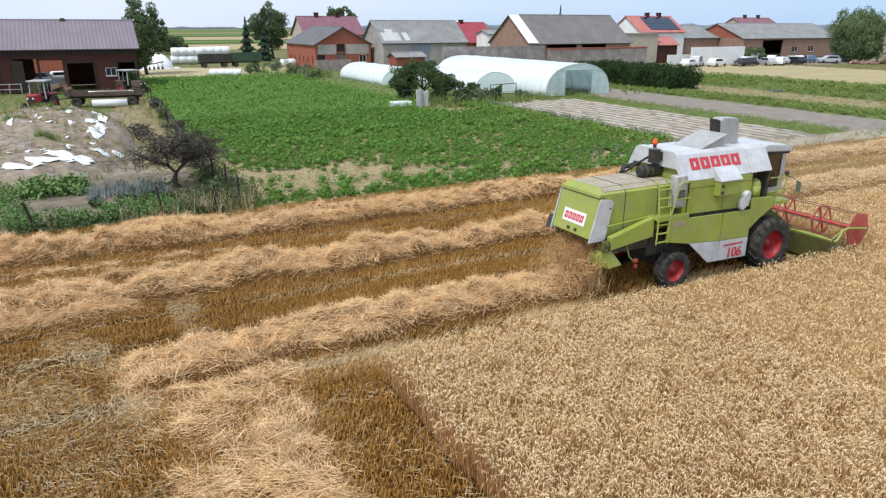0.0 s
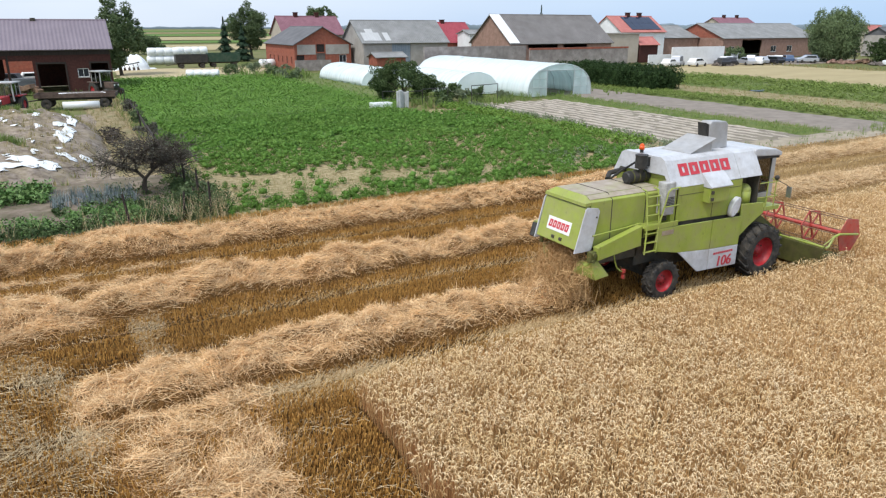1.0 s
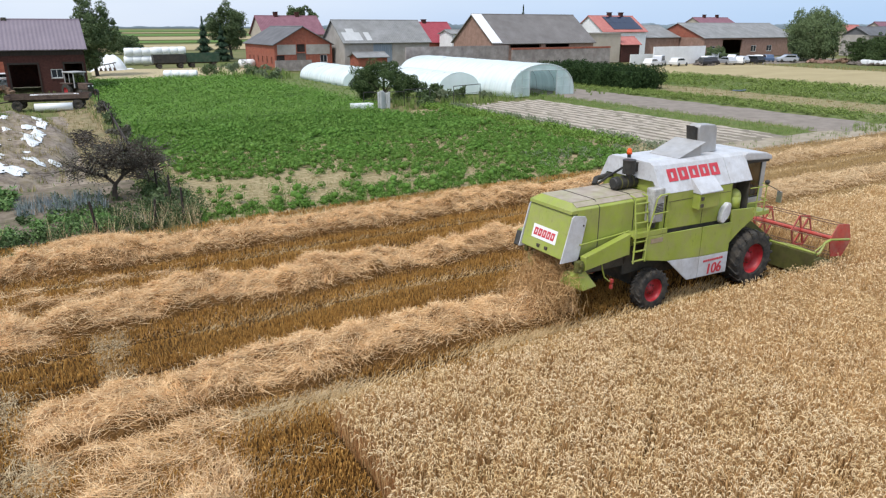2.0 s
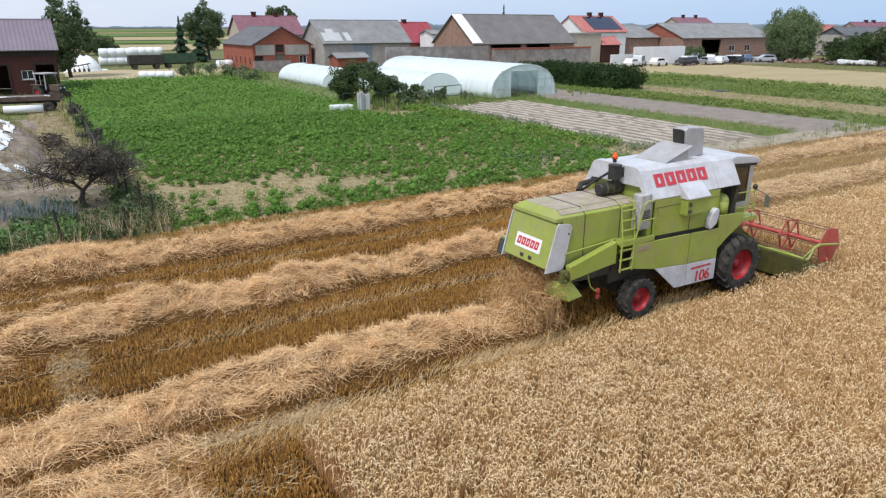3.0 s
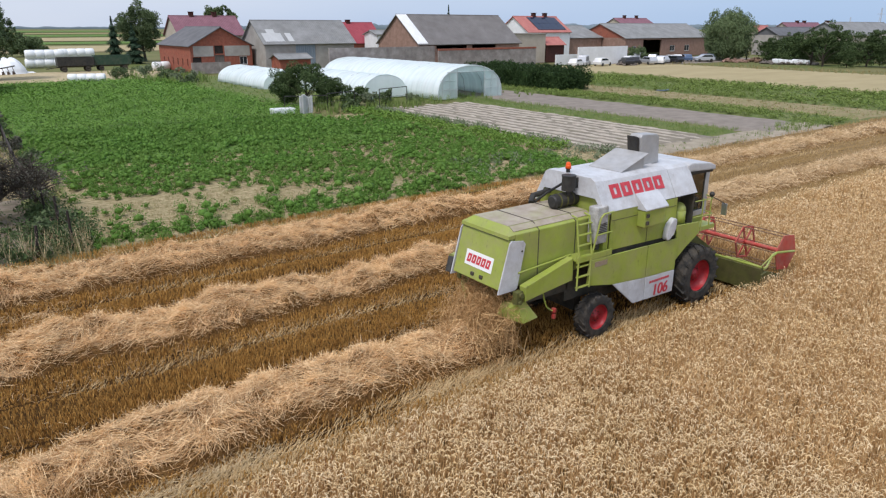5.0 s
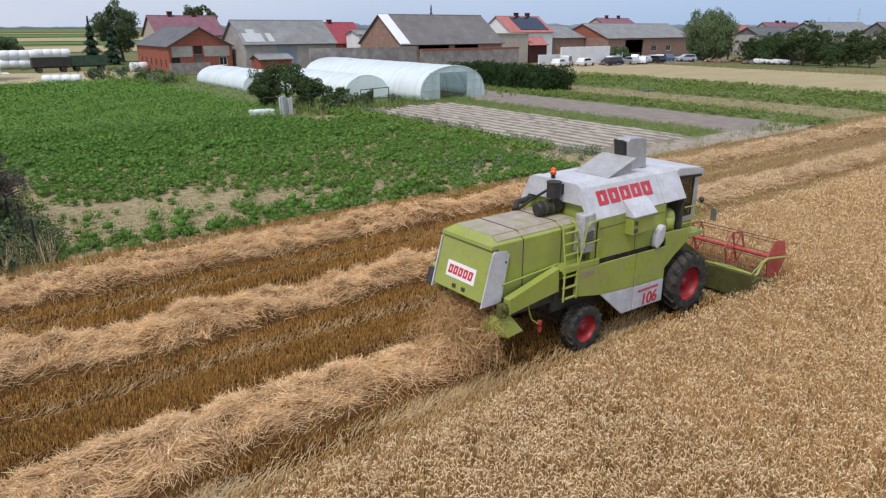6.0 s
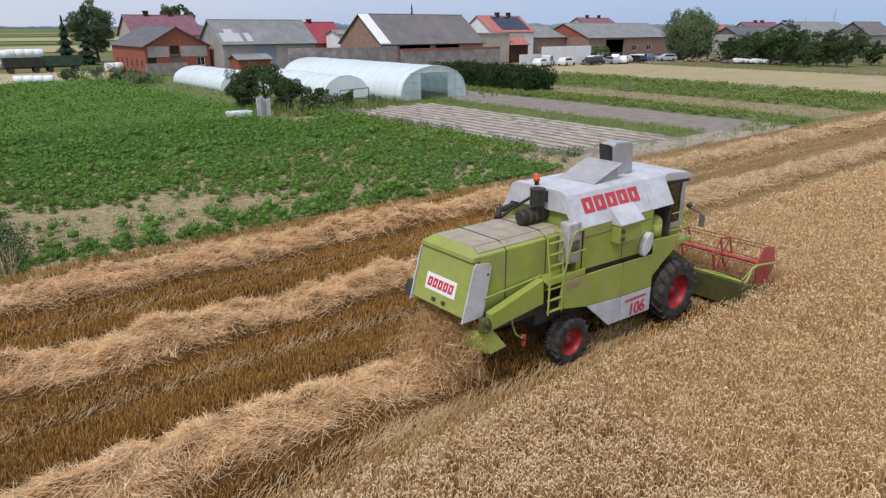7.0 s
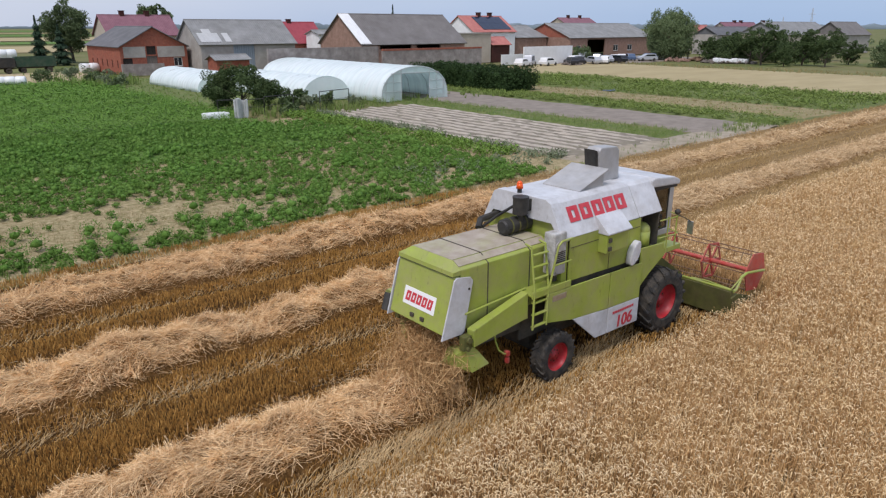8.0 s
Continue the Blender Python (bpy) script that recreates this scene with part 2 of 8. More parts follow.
M = {
    "lime": mat("lime_paint", (0.272, 0.325, 0.050), (0.335, 0.392, 0.066), 1.4, 0.40, bump=0.12, bump_scale=9, dirt=(0.31, 0.275, 0.155), dirt_amount=0.65, dirt_scale=2.2, spots=(0.085, 0.075, 0.03), spot_amount=0.75),
    "white": mat("white_paint", (0.50, 0.505, 0.52), (0.63, 0.635, 0.645), 1.6, 0.42, bump=0.1, bump_scale=8, dirt=(0.36, 0.33, 0.295), dirt_amount=0.65, dirt_scale=2.4, spots=(0.18, 0.14, 0.105), spot_amount=0.7),
    "grimy_white": mat("grimy_white", (0.36, 0.35, 0.33), (0.56, 0.55, 0.53), 5.0, 0.55, bump=0.2, bump_scale=14, dirt=(0.16, 0.13, 0.10), dirt_amount=0.9, dirt_scale=6.0, spots=(0.06, 0.05, 0.04), spot_amount=0.85),
    "sign_white": mat("sign_white", (0.8, 0.8, 0.78), None, 2.0, 0.4),
    "red_letter": mat("red_letter", (0.50, 0.03, 0.045), (0.56, 0.06, 0.07), 6.0, 0.45),
    "red": mat("red_paint", (0.33, 0.026, 0.022), (0.42, 0.045, 0.032), 5.0, 0.5, dirt=(0.3, 0.2, 0.14), dirt_amount=0.45, dirt_scale=5),
    "reel_red": mat("reel_red", (0.42, 0.045, 0.035), (0.52, 0.08, 0.058), 5.0, 0.55, dirt=(0.33, 0.19, 0.14), dirt_amount=0.75, dirt_scale=4),
    "rim": mat("rim_red", (0.34, 0.012, 0.02), (0.42, 0.02, 0.028), 5.0, 0.45, dirt=(0.3, 0.2, 0.14), dirt_amount=0.25, dirt_scale=6),
    "rubber": mat("rubber", (0.018, 0.018, 0.018), (0.035, 0.033, 0.03), 6.0, 0.8, bump=0.2, dirt=(0.16, 0.13, 0.09), dirt_amount=0.55, dirt_scale=5),
    "black": mat("black_metal", (0.015, 0.015, 0.015), (0.03, 0.03, 0.028), 6.0, 0.55, dirt=(0.12, 0.1, 0.07), dirt_amount=0.4),
    "dark": mat("dark_chassis", (0.03, 0.03, 0.025), (0.06, 0.055, 0.04), 5.0, 0.8, dirt=(0.16, 0.12, 0.08), dirt_amount=0.6),
    "dusty": mat("dusty_sheet", (0.30, 0.245, 0.185), (0.42, 0.36, 0.295), 3.0, 0.8, dirt=(0.33, 0.35, 0.12), dirt_amount=0.5, dirt_scale=1.6, bump=0.2, spots=(0.14, 0.10, 0.07), spot_amount=0.6),
    "grey": mat("grey_sheet", (0.36, 0.355, 0.35), (0.46, 0.455, 0.45), 3.0, 0.5, metal=0.2, dirt=DUST, dirt_amount=0.4, spots=(0.2, 0.17, 0.13), spot_amount=0.5),
    "steel": mat("bare_steel", (0.45, 0.45, 0.44), (0.6, 0.6, 0.58), 6.0, 0.35, metal=0.9),
    "glass": mat("tinted_glass", (0.02, 0.025, 0.025), None, 2.0, 0.06),
    "orange": mat("orange_lens", (0.8, 0.10, 0.01), None, 2.0, 0.15),
    "header": mat("header_green", (0.055, 0.062, 0.014), (0.12, 0.125, 0.03), 3.0, 0.6, dirt=(0.12, 0.09, 0.05), dirt_amount=0.7),
    "ground": mat("meadow_ground", (0.09, 0.12, 0.03), (0.2, 0.17, 0.085), 0.05, 0.95, bump=0.4, bump_scale=6, dirt=(0.16, 0.17, 0.06), dirt_amount=0.8, dirt_scale=0.35, spec=0.12),
    "stubble_soil": mat("stubble_soil", (0.026, 0.012, 0.0035), (0.088, 0.044, 0.012), 3.5, 0.95, bump=0.9, bump_scale=25, stretch=(0.12, 2.4, 1), dirt=(0.20, 0.11, 0.032), dirt_amount=0.22, dirt_scale=3.0, spec=0.12),
    "stubble": mat("stubble_stalks", (0.165, 0.071, 0.015), (0.36, 0.184, 0.040), 0.9, 0.8, island=(0.61, 0.35, 0.10), stretch=(0.15, 2.2, 1), spec=0.12),
    "straw": mat("straw", (0.26, 0.112, 0.027), (0.65, 0.362, 0.135), 1.6, 0.65, island=(0.99, 0.74, 0.43), spec=0.12),
    # straw darkened for the shade and dust below the rear hood
    "hood_shade_straw": mat("hood_shade_straw", (0.16, 0.078, 0.024), (0.40, 0.22, 0.08), 1.1, 0.65, island=(0.70, 0.465, 0.225), spec=0.12),
    # core under the loose straw: shade of the hollows is put into its colour
    "straw_shade_core": mat("straw_shade_core", (0.030, 0.012, 0.003), (0.18, 0.090, 0.027), 14.0, 0.9, bump=1.0, bump_scale=22, dirt=(0.36, 0.21, 0.075), dirt_amount=0.5, dirt_scale=16.0, spec=0.12),
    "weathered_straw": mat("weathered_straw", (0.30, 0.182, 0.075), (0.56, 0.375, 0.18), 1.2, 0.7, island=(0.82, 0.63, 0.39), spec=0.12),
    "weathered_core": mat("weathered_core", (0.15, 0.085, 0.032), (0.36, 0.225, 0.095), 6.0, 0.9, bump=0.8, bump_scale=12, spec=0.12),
    "pale_stubble": mat("pale_stubble", (0.22, 0.136, 0.05), (0.37, 0.25, 0.105), 0.5, 0.8, island=(0.52, 0.37, 0.175), stretch=(0.15, 2.2, 1), spec=0.12),
    "litter_soil": mat("littered_soil", (0.13, 0.078, 0.03), (0.28, 0.185, 0.08), 1.6, 0.95, bump=0.6, bump_scale=12, stretch=(0.12, 2.0, 1), dirt=(0.36, 0.25, 0.12), dirt_amount=0.5, dirt_scale=1.5, spec=0.12),
    "leaning": mat("leaning_stubble", (0.19, 0.115, 0.045), (0.40, 0.27, 0.12), 1.2, 0.8, island=(0.66, 0.485, 0.255), stretch=(0.4, 2.0, 1), spec=0.12),
    "pale_straw": mat("pale_straw", (0.34, 0.24, 0.115), (0.49, 0.365, 0.20), 2.0, 0.7, island=(0.68, 0.54, 0.33), spec=0.12),
    "ear": mat("wheat_ears", (0.53, 0.35, 0.165), (0.76, 0.54, 0.295), 1.3, 0.6, island=(0.87, 0.69, 0.435), dirt=(0.70, 0.48, 0.18), dirt_amount=0.5, dirt_scale=0.9, spec=0.12),
    "stem": mat("wheat_stems", (0.38, 0.205, 0.075), (0.56, 0.34, 0.14), 1.5, 0.7, island=(0.70, 0.47, 0.225), spec=0.12),
    # reddish stems, darkened to paint the shade on the cut edge
    "shaded_edge_stem": mat("shaded_edge_stems", (0.22, 0.09, 0.035), (0.36, 0.17, 0.065), 1.5, 0.7, island=(0.52, 0.28, 0.115), spec=0.12),
    # soil below the wheat, with the stand's shade put into the brown
    "shaded_wheat_floor": mat("shaded_wheat_floor", (0.10, 0.065, 0.025), (0.2, 0.13, 0.05), 4.0, 0.95, bump=0.8, spec=0.12),
    "crop_leaf": mat("crop_leaf", (0.052, 0.128, 0.016), (0.094, 0.195, 0.028), 0.5, 0.7, island=(0.122, 0.230, 0.043), dirt=(0.145, 0.215, 0.048), dirt_amount=0.55, dirt_scale=0.3, spec=0.12),
    # same crop farther off: glow of leaves seen at a low angle painted in
    "bright_far_leaf": mat("bright_far_crop_leaf", (0.074, 0.168, 0.020), (0.125, 0.245, 0.036), 0.5, 0.7, island=(0.155, 0.28, 0.052), dirt=(0.17, 0.255, 0.056), dirt_amount=0.5, dirt_scale=0.25, spec=0.12),
    "row_leaf": mat("row_leaf", (0.075, 0.155, 0.018), (0.13, 0.225, 0.035), 0.8, 0.6, island=(0.18, 0.28, 0.055), spec=0.12),
    "weed_leaf": mat("weed_leaf", (0.12, 0.16, 0.085), (0.17, 0.21, 0.12), 0.8, 0.7, island=(0.22, 0.25, 0.15), spec=0.12),
    "crop_soil": mat("crop_soil", (0.075, 0.150, 0.026), (0.115, 0.20, 0.045), 2.2, 0.95, bump=0.6, bump_scale=12, dirt=(0.30, 0.28, 0.13), dirt_amount=0.25, dirt_scale=1.3, spec=0.12),
    "thin_soil": mat("thin_crop_soil", (0.23, 0.175, 0.09), (0.47, 0.38, 0.225), 4.5, 0.95, bump=1.0, bump_scale=12, dirt=(0.15, 0.145, 0.055), dirt_amount=0.9, dirt_scale=2.6, spec=0.12),
    "bare_soil": mat("bare_sandy_soil", (0.36, 0.285, 0.165), (0.56, 0.465, 0.30), 2.2, 0.95, bump=0.7, bump_scale=12, dirt=(0.20, 0.185, 0.07), dirt_amount=0.5, dirt_scale=1.5, spec=0.12),
    "tilled": mat("tilled_soil", (0.32, 0.275, 0.22), (0.44, 0.385, 0.315), 1.5, 0.95, bump=0.7, bump_scale=10, dirt=(0.46, 0.41, 0.34), dirt_amount=0.6, dirt_scale=2.0, spec=0.12),
    "furrow": mat("furrow_soil", (0.18, 0.15, 0.118), (0.275, 0.235, 0.19), 1.2, 0.95, bump=0.7, bump_scale=10, dirt=(0.16, 0.17, 0.07), dirt_amount=0.5, dirt_scale=1.4, spec=0.12),
    "plot_end": mat("trodden_sandy_soil", (0.27, 0.225, 0.165), (0.40, 0.345, 0.265), 1.1, 0.95, bump=0.9, bump_scale=8, dirt=(0.21, 0.185, 0.11), dirt_amount=0.5, dirt_scale=0.8, spec=0.12),
    "road_soil": mat("grey_brown_soil", (0.20, 0.17, 0.14), (0.28, 0.24, 0.2), 0.8, 0.95, bump=0.6, bump_scale=8, spec=0.12),
    "grass": mat("grass_blades", (0.10, 0.17, 0.034), (0.165, 0.235, 0.055), 0.6, 0.7, island=(0.225, 0.285, 0.09), spec=0.12),
    "grass_soil": mat("grassy_soil", (0.07, 0.12, 0.028), (0.15, 0.175, 0.06), 1.0, 0.95, bump=0.7, bump_scale=9, dirt=(0.24, 0.2, 0.1), dirt_amount=0.5, dirt_scale=0.7, spec=0.12),
    "dry_grass": mat("dry_grass", (0.30, 0.24, 0.11), (0.42, 0.34, 0.18), 1.0, 0.8, island=(0.22, 0.2, 0.08), spec=0.12),
    "dry_mix": mat("dry_weedy_soil", (0.24, 0.19, 0.10), (0.33, 0.26, 0.15), 0.8, 0.95, bump=0.5, bump_scale=8, dirt=(0.13, 0.16, 0.05), dirt_amount=0.8, dirt_scale=0.6, spec=0.12),
    "lane_soil": mat("dry_grassy_earth", (0.21, 0.16, 0.09), (0.35, 0.275, 0.16), 1.3, 0.95, bump=0.9, bump_scale=9, dirt=(0.125, 0.14, 0.055), dirt_amount=0.85, dirt_scale=0.5, spec=0.12),
    "hay_field": mat("dry_mown_field", (0.33, 0.27, 0.145), (0.40, 0.33, 0.185), 0.3, 0.95, bump=0.4, bump_scale=6, stretch=(0.3, 1, 1), spec=0.12),
    "leaf": mat("tree_leaf", (0.055, 0.09, 0.034), (0.095, 0.138, 0.056), 0.5, 0.6, island=(0.14, 0.18, 0.085), spec=0.12),
    "orchard_leaf": mat("orchard_leaf", (0.032, 0.058, 0.019), (0.058, 0.094, 0.032), 0.3, 0.7, island=(0.092, 0.13, 0.050), spec=0.12),
    "willow_leaf": mat("willow_leaf", (0.075, 0.115, 0.045), (0.11, 0.155, 0.065), 0.5, 0.6, island=(0.16, 0.205, 0.095), spec=0.12),
    "plum_leaf": mat("plum_leaf", (0.075, 0.062, 0.058), (0.12, 0.105, 0.088), 2.0, 0.6, island=(0.165, 0.165, 0.115), spec=0.12),
    "spruce": mat("spruce_needles", (0.018, 0.04, 0.02), (0.035, 0.06, 0.035), 1.0, 0.7, island=(0.04, 0.07, 0.04), spec=0.12),
    "hedge": mat("hedge_leaf", (0.014, 0.032, 0.010), (0.03, 0.055, 0.016), 1.0, 0.7, island=(0.04, 0.07, 0.022), spec=0.12),
    "cabbage": mat("cabbage_leaf", (0.06, 0.14, 0.03), (0.11, 0.205, 0.05), 1.5, 0.5, island=(0.17, 0.25, 0.09), spec=0.12),
    "bean_leaf": mat("bean_leaf", (0.105, 0.165, 0.030), (0.155, 0.22, 0.048), 0.3, 0.7, island=(0.20, 0.265, 0.068), dirt=(0.22, 0.235, 0.075), dirt_amount=0.5, dirt_scale=0.25, spec=0.12),
    "leek": mat("leek_leaf", (0.24, 0.27, 0.29), (0.34, 0.37, 0.40), 1.5, 0.6, island=(0.16, 0.21, 0.18), spec=0.12),
    "bark": mat("bark", (0.05, 0.04, 0.03), (0.10, 0.085, 0.07), 5.0, 0.9, bump=0.6, bump_scale=20, stretch=(1, 1, 0.3), spec=0.12),
    "brick_wall": mat("red_brick", (0.26, 0.078, 0.054), (0.37, 0.128, 0.080), 2.5, 0.85, bump=0.3, bump_scale=8, dirt=(0.20, 0.11, 0.08), dirt_amount=0.6, dirt_scale=1.5, spec=0.12),
    # dirty brick, darkened further to hold the shade under the barn eave
    "dark_shaded_brick": mat("dark_shaded_brick", (0.052, 0.023, 0.020), (0.105, 0.043, 0.034), 5.0, 0.9, bump=0.3, bump_scale=8, dirt=(0.045, 0.028, 0.024), dirt_amount=0.6, dirt_scale=0.6, spec=0.12),
    "brown_brick": mat("brown_brick", (0.26, 0.16, 0.12), (0.36, 0.23, 0.18), 1.5, 0.9, dirt=(0.2, 0.14, 0.11), dirt_amount=0.5, dirt_scale=0.5, spec=0.12),
    "grey_render": mat("grey_render", (0.32, 0.30, 0.27), (0.42, 0.39, 0.35), 0.7, 0.9, dirt=(0.24, 0.2, 0.17), dirt_amount=0.5, dirt_scale=0.6),
    "beige_render": mat("beige_render", (0.42, 0.36, 0.29), (0.48, 0.42, 0.34), 0.5, 0.9, dirt=(0.3, 0.26, 0.2), dirt_amount=0.3),
    "white_wall": mat("white_wall", (0.72, 0.72, 0.71), (0.8, 0.8, 0.79), 0.8, 0.8, dirt=(0.5, 0.48, 0.44), dirt_amount=0.3),
    "grey_patch": mat("pale_roof_sheet", (0.42, 0.42, 0.41), (0.5, 0.5, 0.49), 1.0, 0.6),
    "concrete": mat("concrete_block", (0.21, 0.185, 0.17), (0.38, 0.34, 0.31), 0.9, 0.9, dirt=(0.17, 0.125, 0.11), dirt_amount=0.6, dirt_scale=1.1, bump=0.4, bump_scale=5),
    "asbestos": mat("grey_corrugated", (0.20, 0.20, 0.195), (0.28, 0.28, 0.27), 0.6, 0.85, dirt=(0.15, 0.145, 0.13), dirt_amount=0.6, dirt_scale=0.4),
    "brown_sheet": mat("brown_grey_corrugated", (0.145, 0.134, 0.126), (0.20, 0.188, 0.178), 0.5, 0.85, dirt=(0.12, 0.105, 0.095), dirt_amount=0.6, dirt_scale=0.35),
    "dark_sheet": mat("dark_grey_sheet", (0.105, 0.105, 0.11), (0.155, 0.155, 0.16), 0.6, 0.75, dirt=(0.09, 0.085, 0.08), dirt_amount=0.6, dirt_scale=0.5),
    "plum_roof": mat("plum_sheet_roof", (0.175, 0.14, 0.165), (0.215, 0.175, 0.20), 0.5, 0.5, dirt=(0.22, 0.18, 0.19), dirt_amount=0.3),
    "red_tile": mat("red_tile_roof", (0.27, 0.04, 0.055), (0.34, 0.06, 0.075), 0.9, 0.7),
    "brick_tile": mat("orange_red_tile", (0.38, 0.13, 0.11), (0.46, 0.18, 0.15), 0.9, 0.8),
    "mauve_tile": mat("dark_red_tile", (0.185, 0.082, 0.102), (0.245, 0.115, 0.138), 0.9, 0.8),
    "film": mat("white_film", (0.80, 0.81, 0.80), (0.74, 0.76, 0.75), 1.5, 0.35),
    "solar": mat("solar_glass", (0.02, 0.025, 0.05), None, 1.0, 0.12),
    "dark_wood": mat("dark_wood", (0.02, 0.015, 0.012), (0.045, 0.033, 0.027), 2.5, 0.9, stretch=(6, 6, 0.5)),
    "grey_wood": mat("grey_wood", (0.12, 0.1, 0.085), (0.2, 0.17, 0.145), 3.0, 0.9, stretch=(6, 6, 0.5)),
    "pane": mat("dark_pane", (0.03, 0.035, 0.04), None, 1.0, 0.1),
    "blue_door": mat("faded_blue_door", (0.22, 0.27, 0.32), (0.3, 0.34, 0.38), 1.0, 0.8, stretch=(4, 4, 0.4)),
    "pile": mat("heap_soil", (0.13, 0.10, 0.08), (0.36, 0.30, 0.245), 2.6, 0.95, bump=1.0, bump_scale=9, dirt=(0.26, 0.21, 0.115), dirt_amount=0.9, dirt_scale=0.7, spec=0.12),
    "garden_soil": mat("weedy_garden_soil", (0.13, 0.10, 0.075), (0.27, 0.215, 0.165), 1.8, 0.95, bump=0.9, bump_scale=9, dirt=(0.075, 0.085, 0.035), dirt_amount=0.85, dirt_scale=0.8, spec=0.12),
    "blue_sheet": mat("dark_blue_sheet", (0.05, 0.075, 0.115), (0.10, 0.135, 0.18), 2.0, 0.5),
    "wagon_green": mat("wagon_green", (0.012, 0.045, 0.025), (0.02, 0.065, 0.036), 2.0, 0.5, dirt=(0.2, 0.17, 0.12), dirt_amount=0.3),
    "dark_rust": mat("dark_rusty_board", (0.055, 0.036, 0.028), (0.12, 0.08, 0.06), 3.0, 0.85, dirt=(0.16, 0.12, 0.09), dirt_amount=0.5, dirt_scale=2.5),
    "rust": mat("rusty_side", (0.16, 0.09, 0.055), (0.26, 0.17, 0.11), 3.0, 0.8),
    "car_silver": mat("car_silver", (0.5, 0.51, 0.53), None, 1.0, 0.3, metal=0.3),
    "car_blue": mat("car_blue", (0.08, 0.12, 0.2), None, 1.0, 0.3),
    "car_dark": mat("car_dark", (0.03, 0.03, 0.035), None, 1.0, 0.3),
    # distance haze is mixed into this pale blue
    "hazy_far_wood": mat("hazed_forest", (0.15, 0.19, 0.215), (0.18, 0.225, 0.25), 0.02, 0.95),
    "mesh_grey": mat("weathered_net", (0.4, 0.4, 0.4), (0.5, 0.5, 0.5), 2.0, 0.8),
}


def poly_film():
    """Milky polythene: lets light through."""
    m = mat("polythene", (0.88, 0.945, 0.935), (0.97, 0.985, 0.98), 1.1, 0.28, bump=0.35, bump_scale=3.0, stretch=(0.5, 1.6, 0.4))
    n, l = m.node_tree.nodes, m.node_tree.links
    p = n["Principled BSDF"]
    tr = n.new("ShaderNodeBsdfTranslucent")
    tr.inputs["Color"].default_value = (0.86, 0.965, 0.945, 1)
    mx = n.new("ShaderNodeMixShader")
    mx.inputs["Fac"].default_value = 0.33
    l.new(p.outputs["BSDF"], mx.inputs[1])
    l.new(tr.outputs["BSDF"], mx.inputs[2])
    clear = n.new("ShaderNodeBsdfTransparent")
    clear.inputs["Color"].default_value = (0.86, 0.96, 0.95, 1)
    thin = n.new("ShaderNodeMixShader")
    # condensation and dust run down the film in streaks
    co, mp, nz, mr = n.new("ShaderNodeTexCoord"), n.new("ShaderNodeMapping"), n.new("ShaderNodeTexNoise"), n.new("ShaderNodeMapRange")
    mr.name = "thin_part"
    mp.inputs["Scale"].default_value = (0.35, 1.6, 0.25)
    nz.inputs["Scale"].default_value, nz.inputs["Detail"].default_value = 1.3, 6.0
    mr.inputs["From Min"].default_value, mr.inputs["From Max"].default_value = 0.35, 0.68
    mr.inputs["To Min"].default_value, mr.inputs["To Max"].default_value = 0.05, 0.20
    l.new(co.outputs["Object"], mp.inputs["Vector"])
    l.new(mp.outputs["Vector"], nz.inputs["Vector"])
    l.new(nz.outputs["Fac"], mr.inputs["Value"])
    l.new(mr.outputs["Result"], thin.inputs["Fac"])
    l.new(mx.outputs["Shader"], thin.inputs[1])
    l.new(clear.outputs["BSDF"], thin.inputs[2])
    l.new(thin.outputs["Shader"], n["Material Output"].inputs["Surface"])
    return m


def end_film():
    """Thin cloudy film of a tunnel's end, half seen through."""
    m = poly_film()
    m.name = "end_film"
    n = m.node_tree.nodes
    n["thin_part"].inputs["To Min"].default_value, n["thin_part"].inputs["To Max"].default_value = 0.42, 0.66
    return m


M["poly"] = poly_film()
M["poly_end"] = end_film()


def clear_glass():
    """Clear cab glazing: mostly see-through, glossy at grazing angles."""
    m = bpy.data.materials.new("cab_glazing")
    m.use_nodes = True
    n, l = m.node_tree.nodes, m.node_tree.links
    tr, gl, mx, fr = n.new("ShaderNodeBsdfTransparent"), n.new("ShaderNodeBsdfGlossy"), n.new("ShaderNodeMixShader"), n.new("ShaderNodeFresnel")
    tr.inputs["Color"].default_value = (0.72, 0.76, 0.74, 1)
    gl.inputs["Roughness"].default_value = 0.05
    fr.inputs["IOR"].default_value = 2.4
    l.new(fr.outputs["Fac"], mx.inputs["Fac"])
    l.new(tr.outputs["BSDF"], mx.inputs[1])
    l.new(gl.outputs["BSDF"], mx.inputs[2])
    l.new(mx.outputs["Shader"], n["Material Output"].inputs["Surface"])
    return m


M["clear"] = clear_glass()

# ================= mesh helpers =================
def thing(name, m=None, label="", category="", group="", kind=""):
    ob = new(name)
    if m is not None:
        ob.matrix_world = m
    return tagged(ob, label, category, group, kind)


def part(name, bm, material, parent=None, label="", smooth=False):
    me = bpy.data.meshes.new(name)
    bmesh.ops.recalc_face_normals(bm, faces=bm.faces)
    if smooth:
        for f in bm.faces:
            f.smooth = True
    bm.to_mesh(me)
    bm.free()
    me.materials.append(M[material] if isinstance(material, str) else material)
    ob = new(name, me)
    if parent is not None:
        ob.parent = parent
    return tagged(ob, label)


def again(name, ob, parent, m, label=""):
    """Another part on the same mesh."""
    o = new(name, ob.data)
    o.parent = parent
    o.matrix_local = m
    return tagged(o, label)


